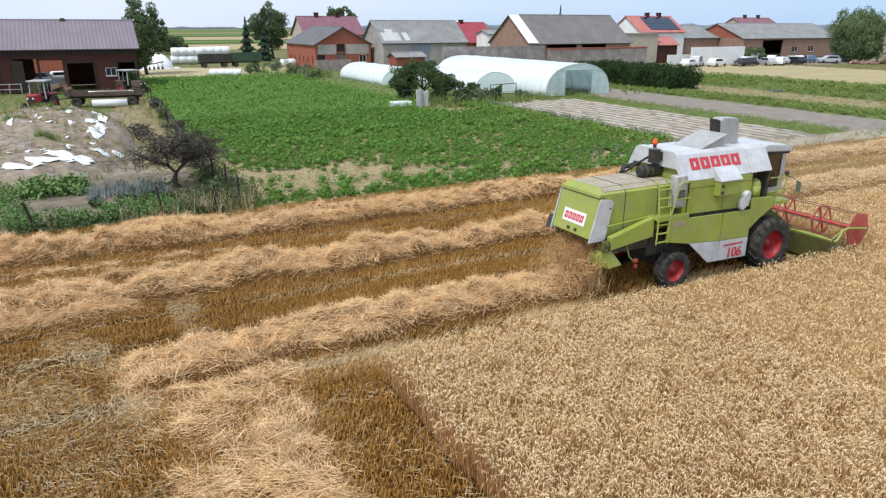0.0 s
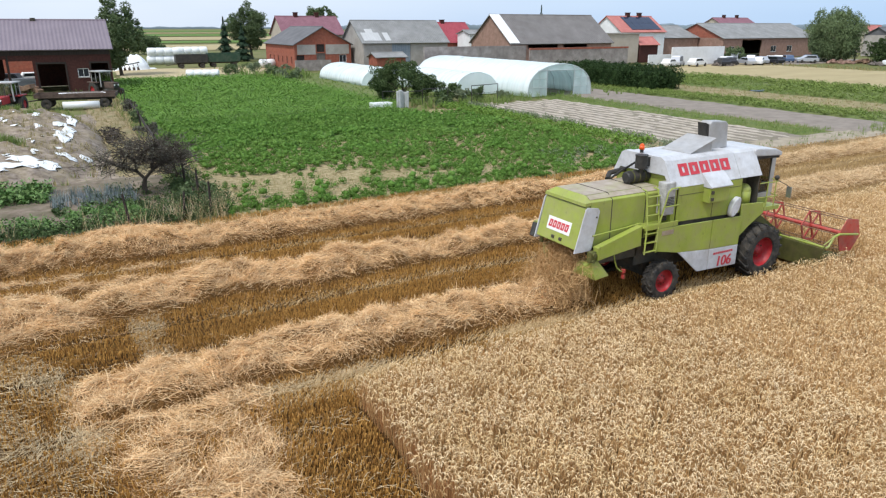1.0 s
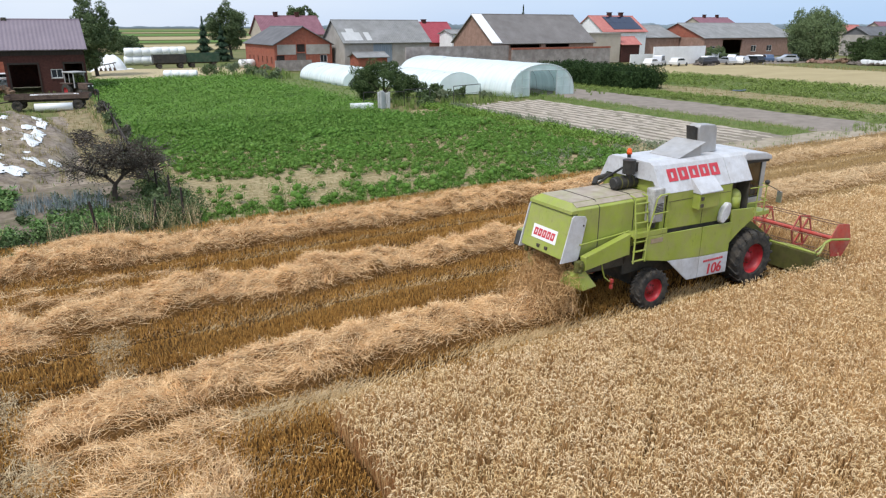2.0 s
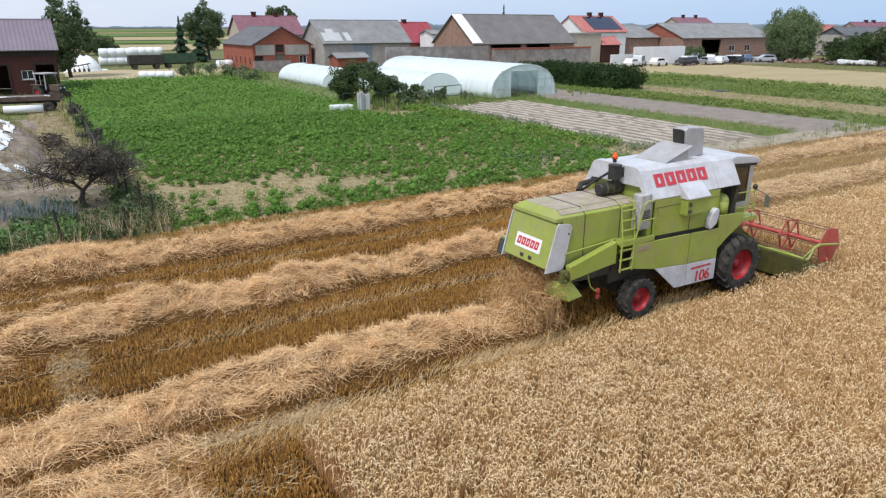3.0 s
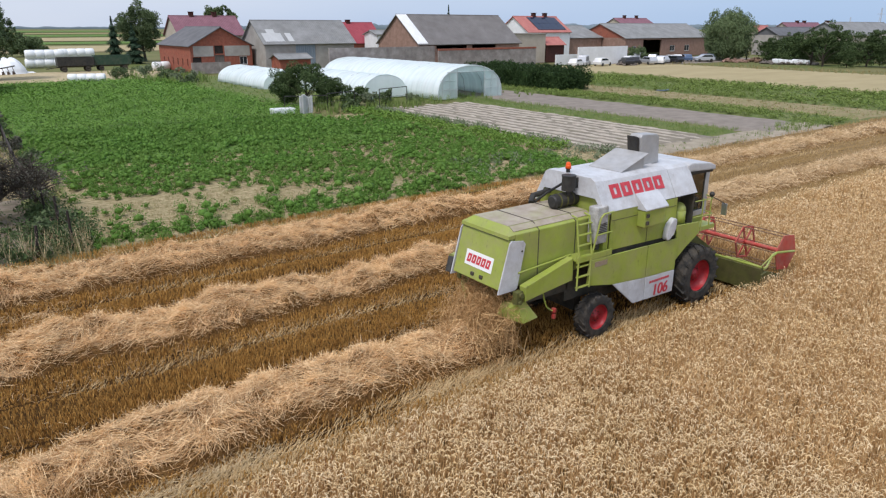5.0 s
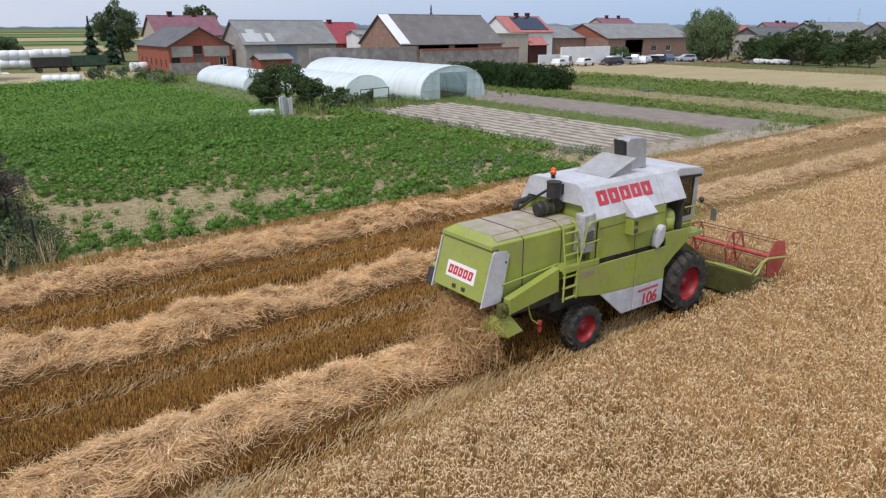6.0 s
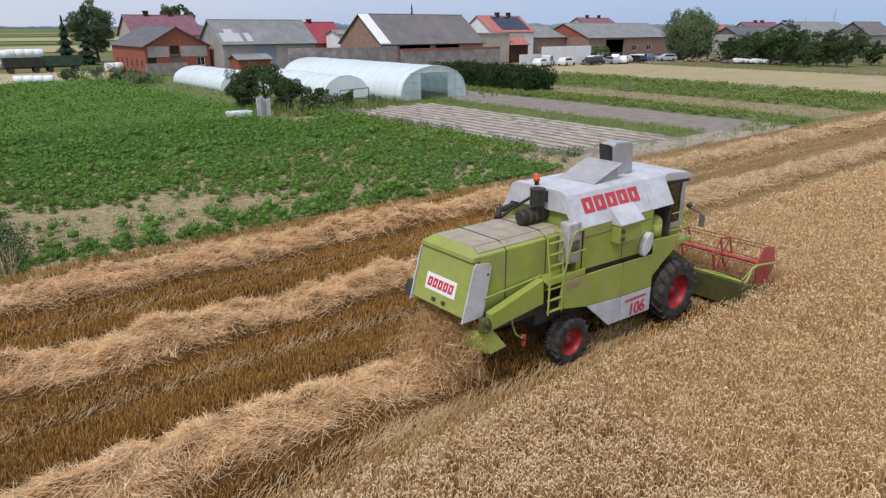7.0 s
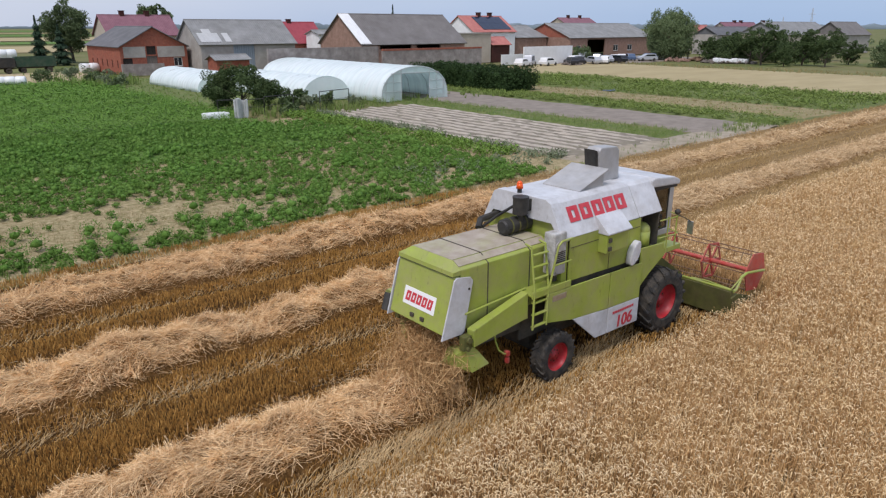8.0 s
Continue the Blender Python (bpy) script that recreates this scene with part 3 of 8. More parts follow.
def box(bm, x0, x1, y0, y1, z0, z1, bevel=0.0, m=None):
    r = bmesh.ops.create_cube(bm, size=1.0)
    vs = r["verts"]
    t = Matrix.Translation(((x0 + x1) / 2, (y0 + y1) / 2, (z0 + z1) / 2)) @ Matrix.Diagonal((x1 - x0, y1 - y0, z1 - z0, 1))
    bmesh.ops.transform(bm, matrix=(m @ t) if m is not None else t, verts=vs)
    if bevel > 0:
        es = list({e for v in vs for e in v.link_edges})
        bmesh.ops.bevel(bm, geom=es, offset=bevel, segments=2, profile=0.6, affect="EDGES")
    return bm


def hull(bm, pts):
    """The convex solid round a few corner points."""
    bmesh.ops.convex_hull(bm, input=[bm.verts.new(p) for p in pts])
    return bm


def prism(bm, pts, axis, a, b, bevel=0.0):
    """A polygon in the plane across an axis, drawn out from a to b. pts: the two other coordinates in xyz order."""
    def at(p, c):
        return {"x": (c, p[0], p[1]), "y": (p[0], c, p[1]), "z": (p[0], p[1], c)}[axis]
    va = [bm.verts.new(at(p, a)) for p in pts]
    vb = [bm.verts.new(at(p, b)) for p in pts]
    n = len(pts)
    fs = [bm.faces.new(va), bm.faces.new(vb[::-1])]
    for i in range(n):
        fs.append(bm.faces.new((va[i], va[(i + 1) % n], vb[(i + 1) % n], vb[i])))
    if bevel > 0:
        es = list({e for f in fs for e in f.edges})
        bmesh.ops.bevel(bm, geom=es, offset=bevel, segments=2, profile=0.6, affect="EDGES")
    return bm


def rod(bm, p0, p1, r0, r1=None, n=10):
    p0, p1 = Vector(p0), Vector(p1)
    d = p1 - p0
    m = Matrix.Translation((p0 + p1) / 2) @ d.to_track_quat("Z", "Y").to_matrix().to_4x4()
    bmesh.ops.create_cone(bm, cap_ends=True, segments=n, radius1=r0, radius2=r0 if r1 is None else r1, depth=d.length, matrix=m)
    return bm


def pipe(bm, pts, r, n=8):
    for a, b in zip(pts, pts[1:]):
        rod(bm, a, b, r, n=n)
    for p in pts[1:-1]:
        bmesh.ops.create_icosphere(bm, subdivisions=1, radius=r * 1.02, matrix=Matrix.Translation(p))
    return bm


def lathe(bm, prof, n=32, m=None):
    """A profile of (radius, height) turned round z."""
    rings = []
    for r, h in prof:
        rings.append([bm.verts.new((r * math.cos(2 * math.pi * i / n), r * math.sin(2 * math.pi * i / n), h)) for i in range(n)])
    vs = [v for g in rings for v in g]
    for a, b in zip(rings, rings[1:]):
        for i in range(n):
            bm.faces.new((a[i], a[(i + 1) % n], b[(i + 1) % n], b[i]))
    if m is not None:
        bmesh.ops.transform(bm, matrix=m, verts=vs)
    return bm


def bag(material, name, verts, faces, kind="stuff", label="", category="", smooth=False, parent=None):
    """One mesh from numpy arrays: verts (n, 3), faces (m, 3) or (m, 4)."""
    me = bpy.data.meshes.new(name)
    verts, faces = np.asarray(verts, np.float32), np.asarray(faces, np.int32)
    k = faces.shape[1]
    me.vertices.add(len(verts))
    me.vertices.foreach_set("co", verts.ravel())
    me.loops.add(faces.size)
    me.loops.foreach_set("vertex_index", faces.ravel())
    me.polygons.add(len(faces))
    me.polygons.foreach_set("loop_start", np.arange(0, faces.size, k, dtype=np.int32))
    me.polygons.foreach_set("loop_total", np.full(len(faces), k, np.int32))
    if smooth:
        me.polygons.foreach_set("use_smooth", np.ones(len(faces), bool))
    me.update(calc_edges=True)
    me.validate()
    me.materials.append(M[material] if isinstance(material, str) else material)
    ob = new(name, me)
    if parent is not None:
        ob.parent = parent
    return tagged(ob, label, category, "", kind)


RNG = np.random.default_rng(7)


def ribbons(line, width, side):
    """line (N, S, 3) middle lines, width (N, S), side (N, 3): flat strips of S - 1 quads."""
    n, s, _ = line.shape
    off = side[:, None, :] * width[:, :, None] * 0.5
    v = np.stack([line - off, line + off], 2).reshape(n * s * 2, 3)
    i = np.arange(n)[:, None] * s * 2 + np.arange(s - 1)[None, :] * 2
    f = np.stack([i, i + 1, i + 3, i + 2], -1).reshape(-1, 4)
    return v, f


def spindles(line, rad, k=3):
    """line (N, S, 3), rad (N, S): tubes of k sides."""
    n, s, _ = line.shape
    d = line[:, -1] - line[:, 0]
    d = d / (np.linalg.norm(d, axis=1, keepdims=True) + 1e-9)
    ref = np.where(np.abs(d[:, 2:3]) > 0.9, np.array([[1.0, 0, 0]]), np.array([[0, 0, 1.0]]))
    a = np.cross(d, ref)
    a /= np.linalg.norm(a, axis=1, keepdims=True) + 1e-9
    b = np.cross(d, a)
    ang = np.arange(k) * 2 * np.pi / k
    ring = a[:, None, :] * np.cos(ang)[None, :, None] + b[:, None, :] * np.sin(ang)[None, :, None]
    v = (line[:, :, None, :] + ring[:, None, :, :] * rad[:, :, None, None]).reshape(-1, 3)
    base = np.arange(n)[:, None, None] * s * k + np.arange(s - 1)[None, :, None] * k
    j = np.arange(k)[None, None, :]
    j2 = (j + 1) % k
    f = np.stack([base + j, base + j2, base + k + j2, base + k + j], -1).reshape(-1, 4)
    return v, f


def join(*vf):
    vs, fs, o = [], [], 0
    for v, f in vf:
        vs.append(v)
        fs.append(f + o)
        o += len(v)
    return np.concatenate(vs), np.concatenate(fs)


def scatter(x0, x1, y0, y1, per_m2):
    n = int((x1 - x0) * (y1 - y0) * per_m2)
    return np.stack([RNG.uniform(x0, x1, n), RNG.uniform(y0, y1, n)], 1)


def wave(x, y, f, seed):
    """Smooth noise in -1..1 from a few sines."""
    r = np.random.default_rng(seed)
    out = 0
    for _ in range(6):
        a, p, g = r.uniform(0, 2 * np.pi), r.uniform(0, 2 * np.pi), f * r.uniform(0.6, 1.8)
        out = out + np.sin(g * (np.cos(a) * x + np.sin(a) * y) + p)
    return out / 3.2


def leaf_cloud(centres, radius, per, size, flat=0.8, simple=False, hang=0.2, level=1.0):
    """Small bent leaves round centres: (N, 3), radius (N,) or number."""
    n = len(centres) * per
    c = np.repeat(centres, per, 0)
    r = np.repeat(np.broadcast_to(radius, (len(centres),)), per)
    d = RNG.normal(size=(n, 3))
    d /= np.linalg.norm(d, axis=1, keepdims=True)
    p = c + d * (r * RNG.uniform(0.35, 1.0, n) ** 0.6)[:, None] * np.array([1, 1, flat])
    u = RNG.normal(size=(n, 3)) + d * 0.7
    u[:, 2] -= hang
    u[:, 2] *= level
    u /= np.linalg.norm(u, axis=1, keepdims=True)
    s = np.cross(u, RNG.normal(size=(n, 3)) * level + np.array([0, 0, 1.0 - level]) * 2)
    s /= np.linalg.norm(s, axis=1, keepdims=True)
    ln = size * RNG.uniform(0.6, 1.3, n)
    if simple:
        w = (ln * 0.42)[:, None]
        v = np.stack([p - s * w, p + s * w, p + u * ln[:, None] * 1.15], 1).reshape(-1, 3)
        return v, np.arange(n * 3).reshape(-1, 3)
    line = np.stack([p, p + u * ln[:, None] * 0.5, p + u * ln[:, None] + np.array([0, 0, -0.12]) * ln[:, None]], 1)
    w = ln[:, None] * np.array([[0.25, 0.6, 0.06]])
    return ribbons(line, w, s)

# ================= the large structure: ground and fields =================
def sheet(name, x0, x1, y0, y1, z, material, step=0.0, bumps=0.0, label="", rag=0.0, seed=1):
    if step:
        xs, ys = np.arange(x0, x1 + step * 0.5, step), np.arange(y0, y1 + step * 0.5, step)
    else:
        xs, ys = np.linspace(x0, x1, 2), np.linspace(y0, y1, 2)
    gx, gy = np.meshgrid(xs, ys, indexing="ij")
    gz = np.full_like(gx, z)
    if bumps:
        gz = gz + bumps * (0.6 * wave(gx, gy, 1.3, seed) + 0.4 * wave(gx, gy, 4.0, seed + 1))
    if rag or bumps:
        rim = (gx == xs[0]) | (gx == xs[-1]) | (gy == ys[0]) | (gy == ys[-1])
        gz = np.where(rim, -0.16, gz)
    if rag:
        ex = (gx == xs[0]) * -1.0 + (gx == xs[-1]) * 1.0
        ey = (gy == ys[0]) * -1.0 + (gy == ys[-1]) * 1.0
        gx, gy = gx + ex * rag * wave(gx, gy, 1.1, seed + 2), gy + ey * rag * wave(gx, gy, 1.1, seed + 3)
    v = np.stack([gx, gy, gz], -1).reshape(-1, 3)
    ny = len(ys)
    i = (np.arange(len(xs) - 1)[:, None] * ny + np.arange(ny - 1)[None, :]).ravel()
    f = np.stack([i, i + ny, i + ny + 1, i + 1], -1)
    return bag(material, name, v, f, "structure", label, "ground", smooth=True)


sheet("ground", -4500, 4500, -4500, 4500, -0.12, "ground", label="open farmland of mixed dry and green grass")
sheet("ground_stubble", -14, 90, -2, 26.9, 0.0, "stubble_soil", 0.6, 0.02, "stubble field of cut golden brown wheat")
sheet("ground_stubble_end", 24, 90, 15.6, 26.9, 0.045, "litter_soil", 0.5, 0.02, "stubble ground strewn with pale straw litter", 0.3, 28)
sheet("ground_stubble_outer", -60, -13, -40, 27.4, -0.012, "stubble_soil", label="stubble field beyond")
sheet("ground_stubble_south", -14, 160, -40, -1, -0.016, "stubble_soil", label="stubble field beyond")
sheet("ground_stubble_east", 89, 200, -2, 27.4, -0.02, "stubble_soil", label="stubble field beyond")
sheet("ground_wheat", 4.7, 160, -40, 11.45, 0.03, "shaded_wheat_floor", label="soil under standing wheat, coloured dark for the shade there")
sheet("ground_wheat_ahead", 21.2, 160, 11.45, 16.3, 0.03, "shaded_wheat_floor", label="soil under standing wheat, coloured dark for the shade there")
sheet("ground_crop", 5.4, 28.4, 41, 110, -0.01, "crop_soil", 0.8, 0.05, "green crop field", 0.5, 3)
sheet("ground_crop_near", 5.4, 28.6, 26.8, 43, 0.0, "thin_soil", 0.4, 0.05, "sandy soil under a thin green crop", 0.5, 3)
sheet("ground_crop_corner", 28.4, 33.8, 26.8, 56, 0.0, "thin_soil", 0.8, 0.05, "green crop field with sandy gaps", 0.4, 5)
sheet("ground_rows", 28.4, 41, 68, 109, 0.0, "grass_soil", 1.0, 0.06, "grassy rows beside the tunnels", 0.4, 7)
sheet("ground_plot_verge", 28.4, 34.2, 56, 68, 0.0, "ground", 0.8, 0.06, "weedy verge", 0.3, 6)
sheet("ground_tilled", 34, 44.2, 28.6, 56.6, 0.01, "furrow", 0.3, 0.03, "tilled pale sandy plot with shallow ridges", 0.15, 9)
sheet("ground_plot_end", 33.4, 56.6, 26.85, 29.7, 0.014, "plot_end", 0.35, 0.04, "pale sandy trodden end of the tilled plots", 0.5, 31)
sheet("ground_strip", 44.2, 48.6, 29.4, 60, 0.0, "grass_soil", 0.8, 0.05, "green grassy strip between plots", 0.4, 10)
sheet("ground_track", 48.6, 56.4, 27.6, 70, 0.01, "road_soil", 0.7, 0.05, "grey-brown bare soil strip", 0.4, 11)
sheet("ground_bean_strip", 56.4, 62.0, 27.6, 72, 0.0, "grass_soil", 0.8, 0.05, "low green vegetable strip", 0.4, 12)
sheet("ground_tan_strip", 62.0, 70.0, 27.6, 74, 0.0, "dry_mix", 0.8, 0.05, "dry tan strip between crops", 0.4, 13)
sheet("ground_crop_strip", 70.0, 78, 27.6, 76, 0.0, "grass_soil", 0.8, 0.05, "green strip of low crop", 0.4, 14)
sheet("ground_weed_strip", 78, 87, 27.6, 80, 0.0, "grass_soil", 0.8, 0.05, "tall green weedy strip", 0.4, 16)
sheet("ground_mown", 87, 122, 27.6, 96, 0.01, "hay_field", 1.5, 0.05, "dry mown yellow field", 0.6, 17)
sheet("ground_yard", 8, 34, 110, 135, 0.0, "bare_soil", 2.0, 0.06, "sandy farmyard with dry tufts", 0.6, 18)
sheet("ground_garden", -12, 4.6, 27.5, 37, 0.02, "garden_soil", 0.5, 0.05, "dark garden soil", 0.3, 19)
sheet("ground_lane", 1.8, 5.2, 37, 88, 0.0, "lane_soil", 0.8, 0.06, "dry straw-coloured grass lane along a fence", 0.3, 20)
sheet("ground_carpark", 112, 160, 88, 110, 0.02, "road_soil", 2.0, 0.05, "trodden yard where cars park", 0.5, 21)
# raised pale ridges across the tilled plot
for k in range(10):
    xr = 34.5 + k * 1.03
    ys_ = np.arange(29.6 + 0.9 * math.sin(k * 2.3), 56.4 - 0.5 * math.cos(k * 1.9), 0.25)
    prof = np.array([[-0.26, 0.0], [-0.15, 0.045], [0.0, 0.06], [0.15, 0.045], [0.26, 0.0]])
    wob = 0.08 * wave(ys_, ys_ * 0 + k, 1.2, 22) + 0.03 * wave(ys_, ys_ * 0 + k, 5.0, 25)
    gx = xr + prof[None, :, 0] * (1 + 0.25 * wave(ys_, ys_ * 0 + 3 * k, 2.0, 23))[:, None] + wob[:, None]
    gz = 0.01 + prof[None, :, 1] * (np.clip(0.75 + 0.7 * wave(ys_, ys_ * 0 + 5 * k, 3.0, 24) + 0.3 * wave(ys_, ys_ * 0 + 3 * k, 11.0, 27), 0.0, 2) * np.clip((ys_ - ys_[0]) / 2.5, 0, 1))[:, None] + 0.014 * wave(gx * 3, ys_[:, None] + 0 * gx, 4.0, 28)
    v = np.stack([gx, np.repeat(ys_[:, None], 5, 1), gz], -1).reshape(-1, 3)
    i = (np.arange(len(ys_) - 1)[:, None] * 5 + np.arange(4)[None, :]).ravel()
    bag("tilled", "soil_ridge", v, np.stack([i, i + 1, i + 6, i + 5], -1), "structure", "raised pale sandy planting ridge", "ridge", smooth=True)
# distant fields towards the horizon
for k, (y0, y1, mname) in enumerate([(230, 300, "hay_field"), (330, 380, "crop_soil"), (400, 520, "hay_field"), (560, 700, "crop_soil"), (760, 900, "dry_grass"), (1000, 1300, "crop_soil")]):
    sheet("ground_distant", -500, 260, y0, y1, 0.05 + 0.05 * k, mname, label="distant flat field strip")

# far woods on the horizon, the haze painted into their bluish colour
def hazy_far_wood(x0, y0, x1, y1, h, seed):
    n = 160
    s = np.linspace(0, 1, n)
    d = np.array([x1 - x0, y1 - y0])
    nn = np.array([-d[1], d[0]]) / np.linalg.norm(d)
    r = np.random.default_rng(seed)
    top = h * (0.75 + 0.25 * wave(s * 90, s * 0, 1.0, seed) + 0.12 * r.uniform(-1, 1, n))
    px, py = x0 + d[0] * s, y0 + d[1] * s
    rows = [np.stack([px, py, np.zeros(n)], 1), np.stack([px, py, top * 0.8], 1), np.stack([px + nn[0] * 12, py + nn[1] * 12, top], 1),
            np.stack([px + nn[0] * 60, py + nn[1] * 60, top * 0.9], 1), np.stack([px + nn[0] * 60, py + nn[1] * 60, np.zeros(n)], 1)]
    v = np.concatenate(rows)
    f = [(np.stack([np.arange(n - 1) + k * n, np.arange(n - 1) + k * n + 1, np.arange(n - 1) + (k + 1) * n + 1, np.arange(n - 1) + (k + 1) * n], -1)) for k in range(4)]
    bag("hazy_far_wood", "forest", v, np.concatenate(f), "stuff", "strip of distant woods on the horizon, coloured bluish for haze", "forest")


hazy_far_wood(-900, 2300, 900, 2350, 8, 31)
hazy_far_wood(500, 1700, 1900, 1250, 15, 32)
hazy_far_wood(1400, 1500, 2100, 300, 14, 33)

# ================= standing wheat =================
EDGE_X, EDGE_Y, HEAD_X, HEAD_Y = 4.55, 11.58, 21.4, 16.25


def in_wheat(p):
    x, y = p[:, 0], p[:, 1]
    ex = EDGE_X + 0.06 * wave(y, y * 0, 3.0, 41)
    ey = EDGE_Y + 0.07 * wave(x, x * 0, 3.0, 42)
    main = (x > ex) & (y < ey)
    ahead = (x > HEAD_X + 0.1 * wave(y, y * 0, 4.0, 43)) & (y >= ey) & (y < HEAD_Y + 0.07 * wave(x, x * 0, 3.0, 44))
    return main | ahead


def wheat(p, fat, tall=0.74):
    n = len(p)
    h = tall * (1 + 0.05 * wave(p[:, 0], p[:, 1], 1.4, 45) + 0.07 * wave(p[:, 0], p[:, 1], 9.0, 46)) * np.where(RNG.uniform(size=n) < 0.3, RNG.uniform(0.66, 0.9, n), RNG.uniform(0.86, 1.07, n))
    a = RNG.normal(0, 1.5, n) + 3.0 * wave(p[:, 0], p[:, 1], 2.2, 47)
    lean = np.stack([np.cos(a), np.sin(a), a * 0], 1) * RNG.uniform(0.02, 0.12, n)[:, None]
    base = np.concatenate([p, np.full((n, 1), 0.02)], 1)
    up = np.array([0, 0, 1.0])
    top = base + lean + up * h[:, None]
    mid = base + lean * 0.35 + up * (h * 0.55)[:, None]
    side = np.stack([-np.sin(a + 0.8), np.cos(a + 0.8), a * 0], 1)
    st = ribbons(np.stack([base * 0.7 + mid * 0.3, top], 1), np.full((n, 2), 0.0055 * fat), side)
    d = np.stack([np.cos(a), np.sin(a), a * 0], 1)
    droop = RNG.uniform(0.45, 1.35, n)[:, None]
    ln = (RNG.uniform(0.075, 0.11, n) * (0.7 + 0.3 * fat))[:, None]
    e1 = top + (d * 0.45 * droop + up * (1.0 - 0.35 * droop)) * ln * 0.5
    e2 = e1 + (d * 0.9 * droop + up * (0.9 - 1.1 * droop)) * ln * 0.4
    e3 = e2 + (d * (0.5 + 0.4 * droop) + up * (0.7 - 1.5 * droop)) * ln * 0.35
    r = 0.0085 * fat * RNG.uniform(0.8, 1.2, n)[:, None]
    if fat < 1.12:
        ear = spindles(np.stack([top, e1 * 0.6 + e2 * 0.4, e3], 1), r * np.array([[0.5, 1.05, 0.3]]), k=3)
    else:
        tw = RNG.normal(size=(n, 3)) + up * 0.6
        ear = ribbons(np.stack([top, e1 * 0.6 + e2 * 0.4, e3], 1), r * np.array([[0.75, 1.5, 0.5]]), tw / np.linalg.norm(tw, axis=1, keepdims=True))
    return st, ear


def dry_leaves(p, fat):
    n = len(p)
    a = RNG.uniform(0, 2 * np.pi, n)
    d = np.stack([np.cos(a), np.sin(a), a * 0], 1)
    z = RNG.uniform(0.3, 0.62, n)
    b = np.concatenate([p, z[:, None]], 1)
    ln = RNG.uniform(0.1, 0.22, n)[:, None]
    line = np.stack([b, b + d * ln * 0.5 + np.array([0, 0, 0.06]), b + d * ln + np.array([0, 0, -0.04])], 1)
    return ribbons(line, np.array([[0.008, 0.011, 0.002]]) * fat * np.ones((n, 1)), np.stack([-d[:, 1], d[:, 0], d[:, 2]], 1))


def low_side(x):
    """The southern limit of the densely built stand."""
    return np.minimum(0.566 * x, 3.6 + 0.29 * x) - 1.4


stems, ears = [], []
for x0, x1, per, fat in ((4.3, 9.0, 540, 1.04), (9.0, 12, 520, 1.06), (12, 18, 510, 1.13), (18, 28, 340, 1.28), (28, 44, 150, 1.9), (44, 80, 34, 3.2)):
    p = scatter(x0, x1, -1, 16.6, per)
    p = p[in_wheat(p) & (p[:, 1] > low_side(p[:, 0]))]
    p = p[RNG.uniform(size=len(p)) < np.clip(np.where(p[:, 0] < 11, 0.92, 1.0) + 0.5 * wave(p[:, 0], p[:, 1], 6.0, 48), 0.12, 1)]
    s, e = wheat(p, fat)
    stems.append(s)
    stems.append(dry_leaves(p[: len(p) // 4], fat))
    ears.append(e)
p = np.concatenate([scatter(4.3, 12, -6, 8, 110), scatter(12, 34, -9, 14, 60), scatter(4.3, 12, -9, -6, 60), scatter(34, 90, -9, 14, 4), scatter(4.3, 90, -24, -9, 4)])
p = p[in_wheat(p) & (p[:, 1] <= low_side(p[:, 0]))]
s, e = wheat(p, 2.1)
stems.append(s)
ears.append(e)
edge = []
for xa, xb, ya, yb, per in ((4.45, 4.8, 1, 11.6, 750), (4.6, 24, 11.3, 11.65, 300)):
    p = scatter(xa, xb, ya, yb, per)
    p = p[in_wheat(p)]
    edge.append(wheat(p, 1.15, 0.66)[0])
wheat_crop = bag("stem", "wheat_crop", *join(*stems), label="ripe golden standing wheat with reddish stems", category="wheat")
bag("shaded_edge_stem", "shaded_edge_stems", *join(*edge), label="reddish bare stems along the cut edge, coloured darker for its shade", parent=wheat_crop)
bag("ear", "ears", *join(*ears), label="pale drooping ripe ears", parent=wheat_crop)

# ================= straw windrows and stubble =================
def row_height(x, y, yc, half, h, seed, x0, x1):
    c = yc + 0.12 * wave(x, x * 0, 0.9, seed)
    wd = half * (1 + 0.16 * wave(x, x * 0, 1.3, seed + 1))
    u = np.clip(np.abs(y - c) / wd, 0, 1)
    prof = np.clip(1 - u ** 3.6, 0, 1) ** 0.6
    lump = 1 + 0.26 * wave(x, y * 1.3, 1.7, seed + 2) + (0.30 * wave(x, y, 4.0, seed + 3) + 0.24 * wave(x, y, 9.0, seed + 4)) * np.clip(1.5 - x / 26, 0.22, 1)
    fade = np.clip((x - x0) / 1.4, 0, 1) ** 0.7 * np.clip((x1 - x) / 0.6, 0, 1) ** 0.6
    return h * (1 - 0.34 * np.clip((x - 16) / 14, 0, 1)) * prof * np.clip(lump, 0.4, 1.6) * fade


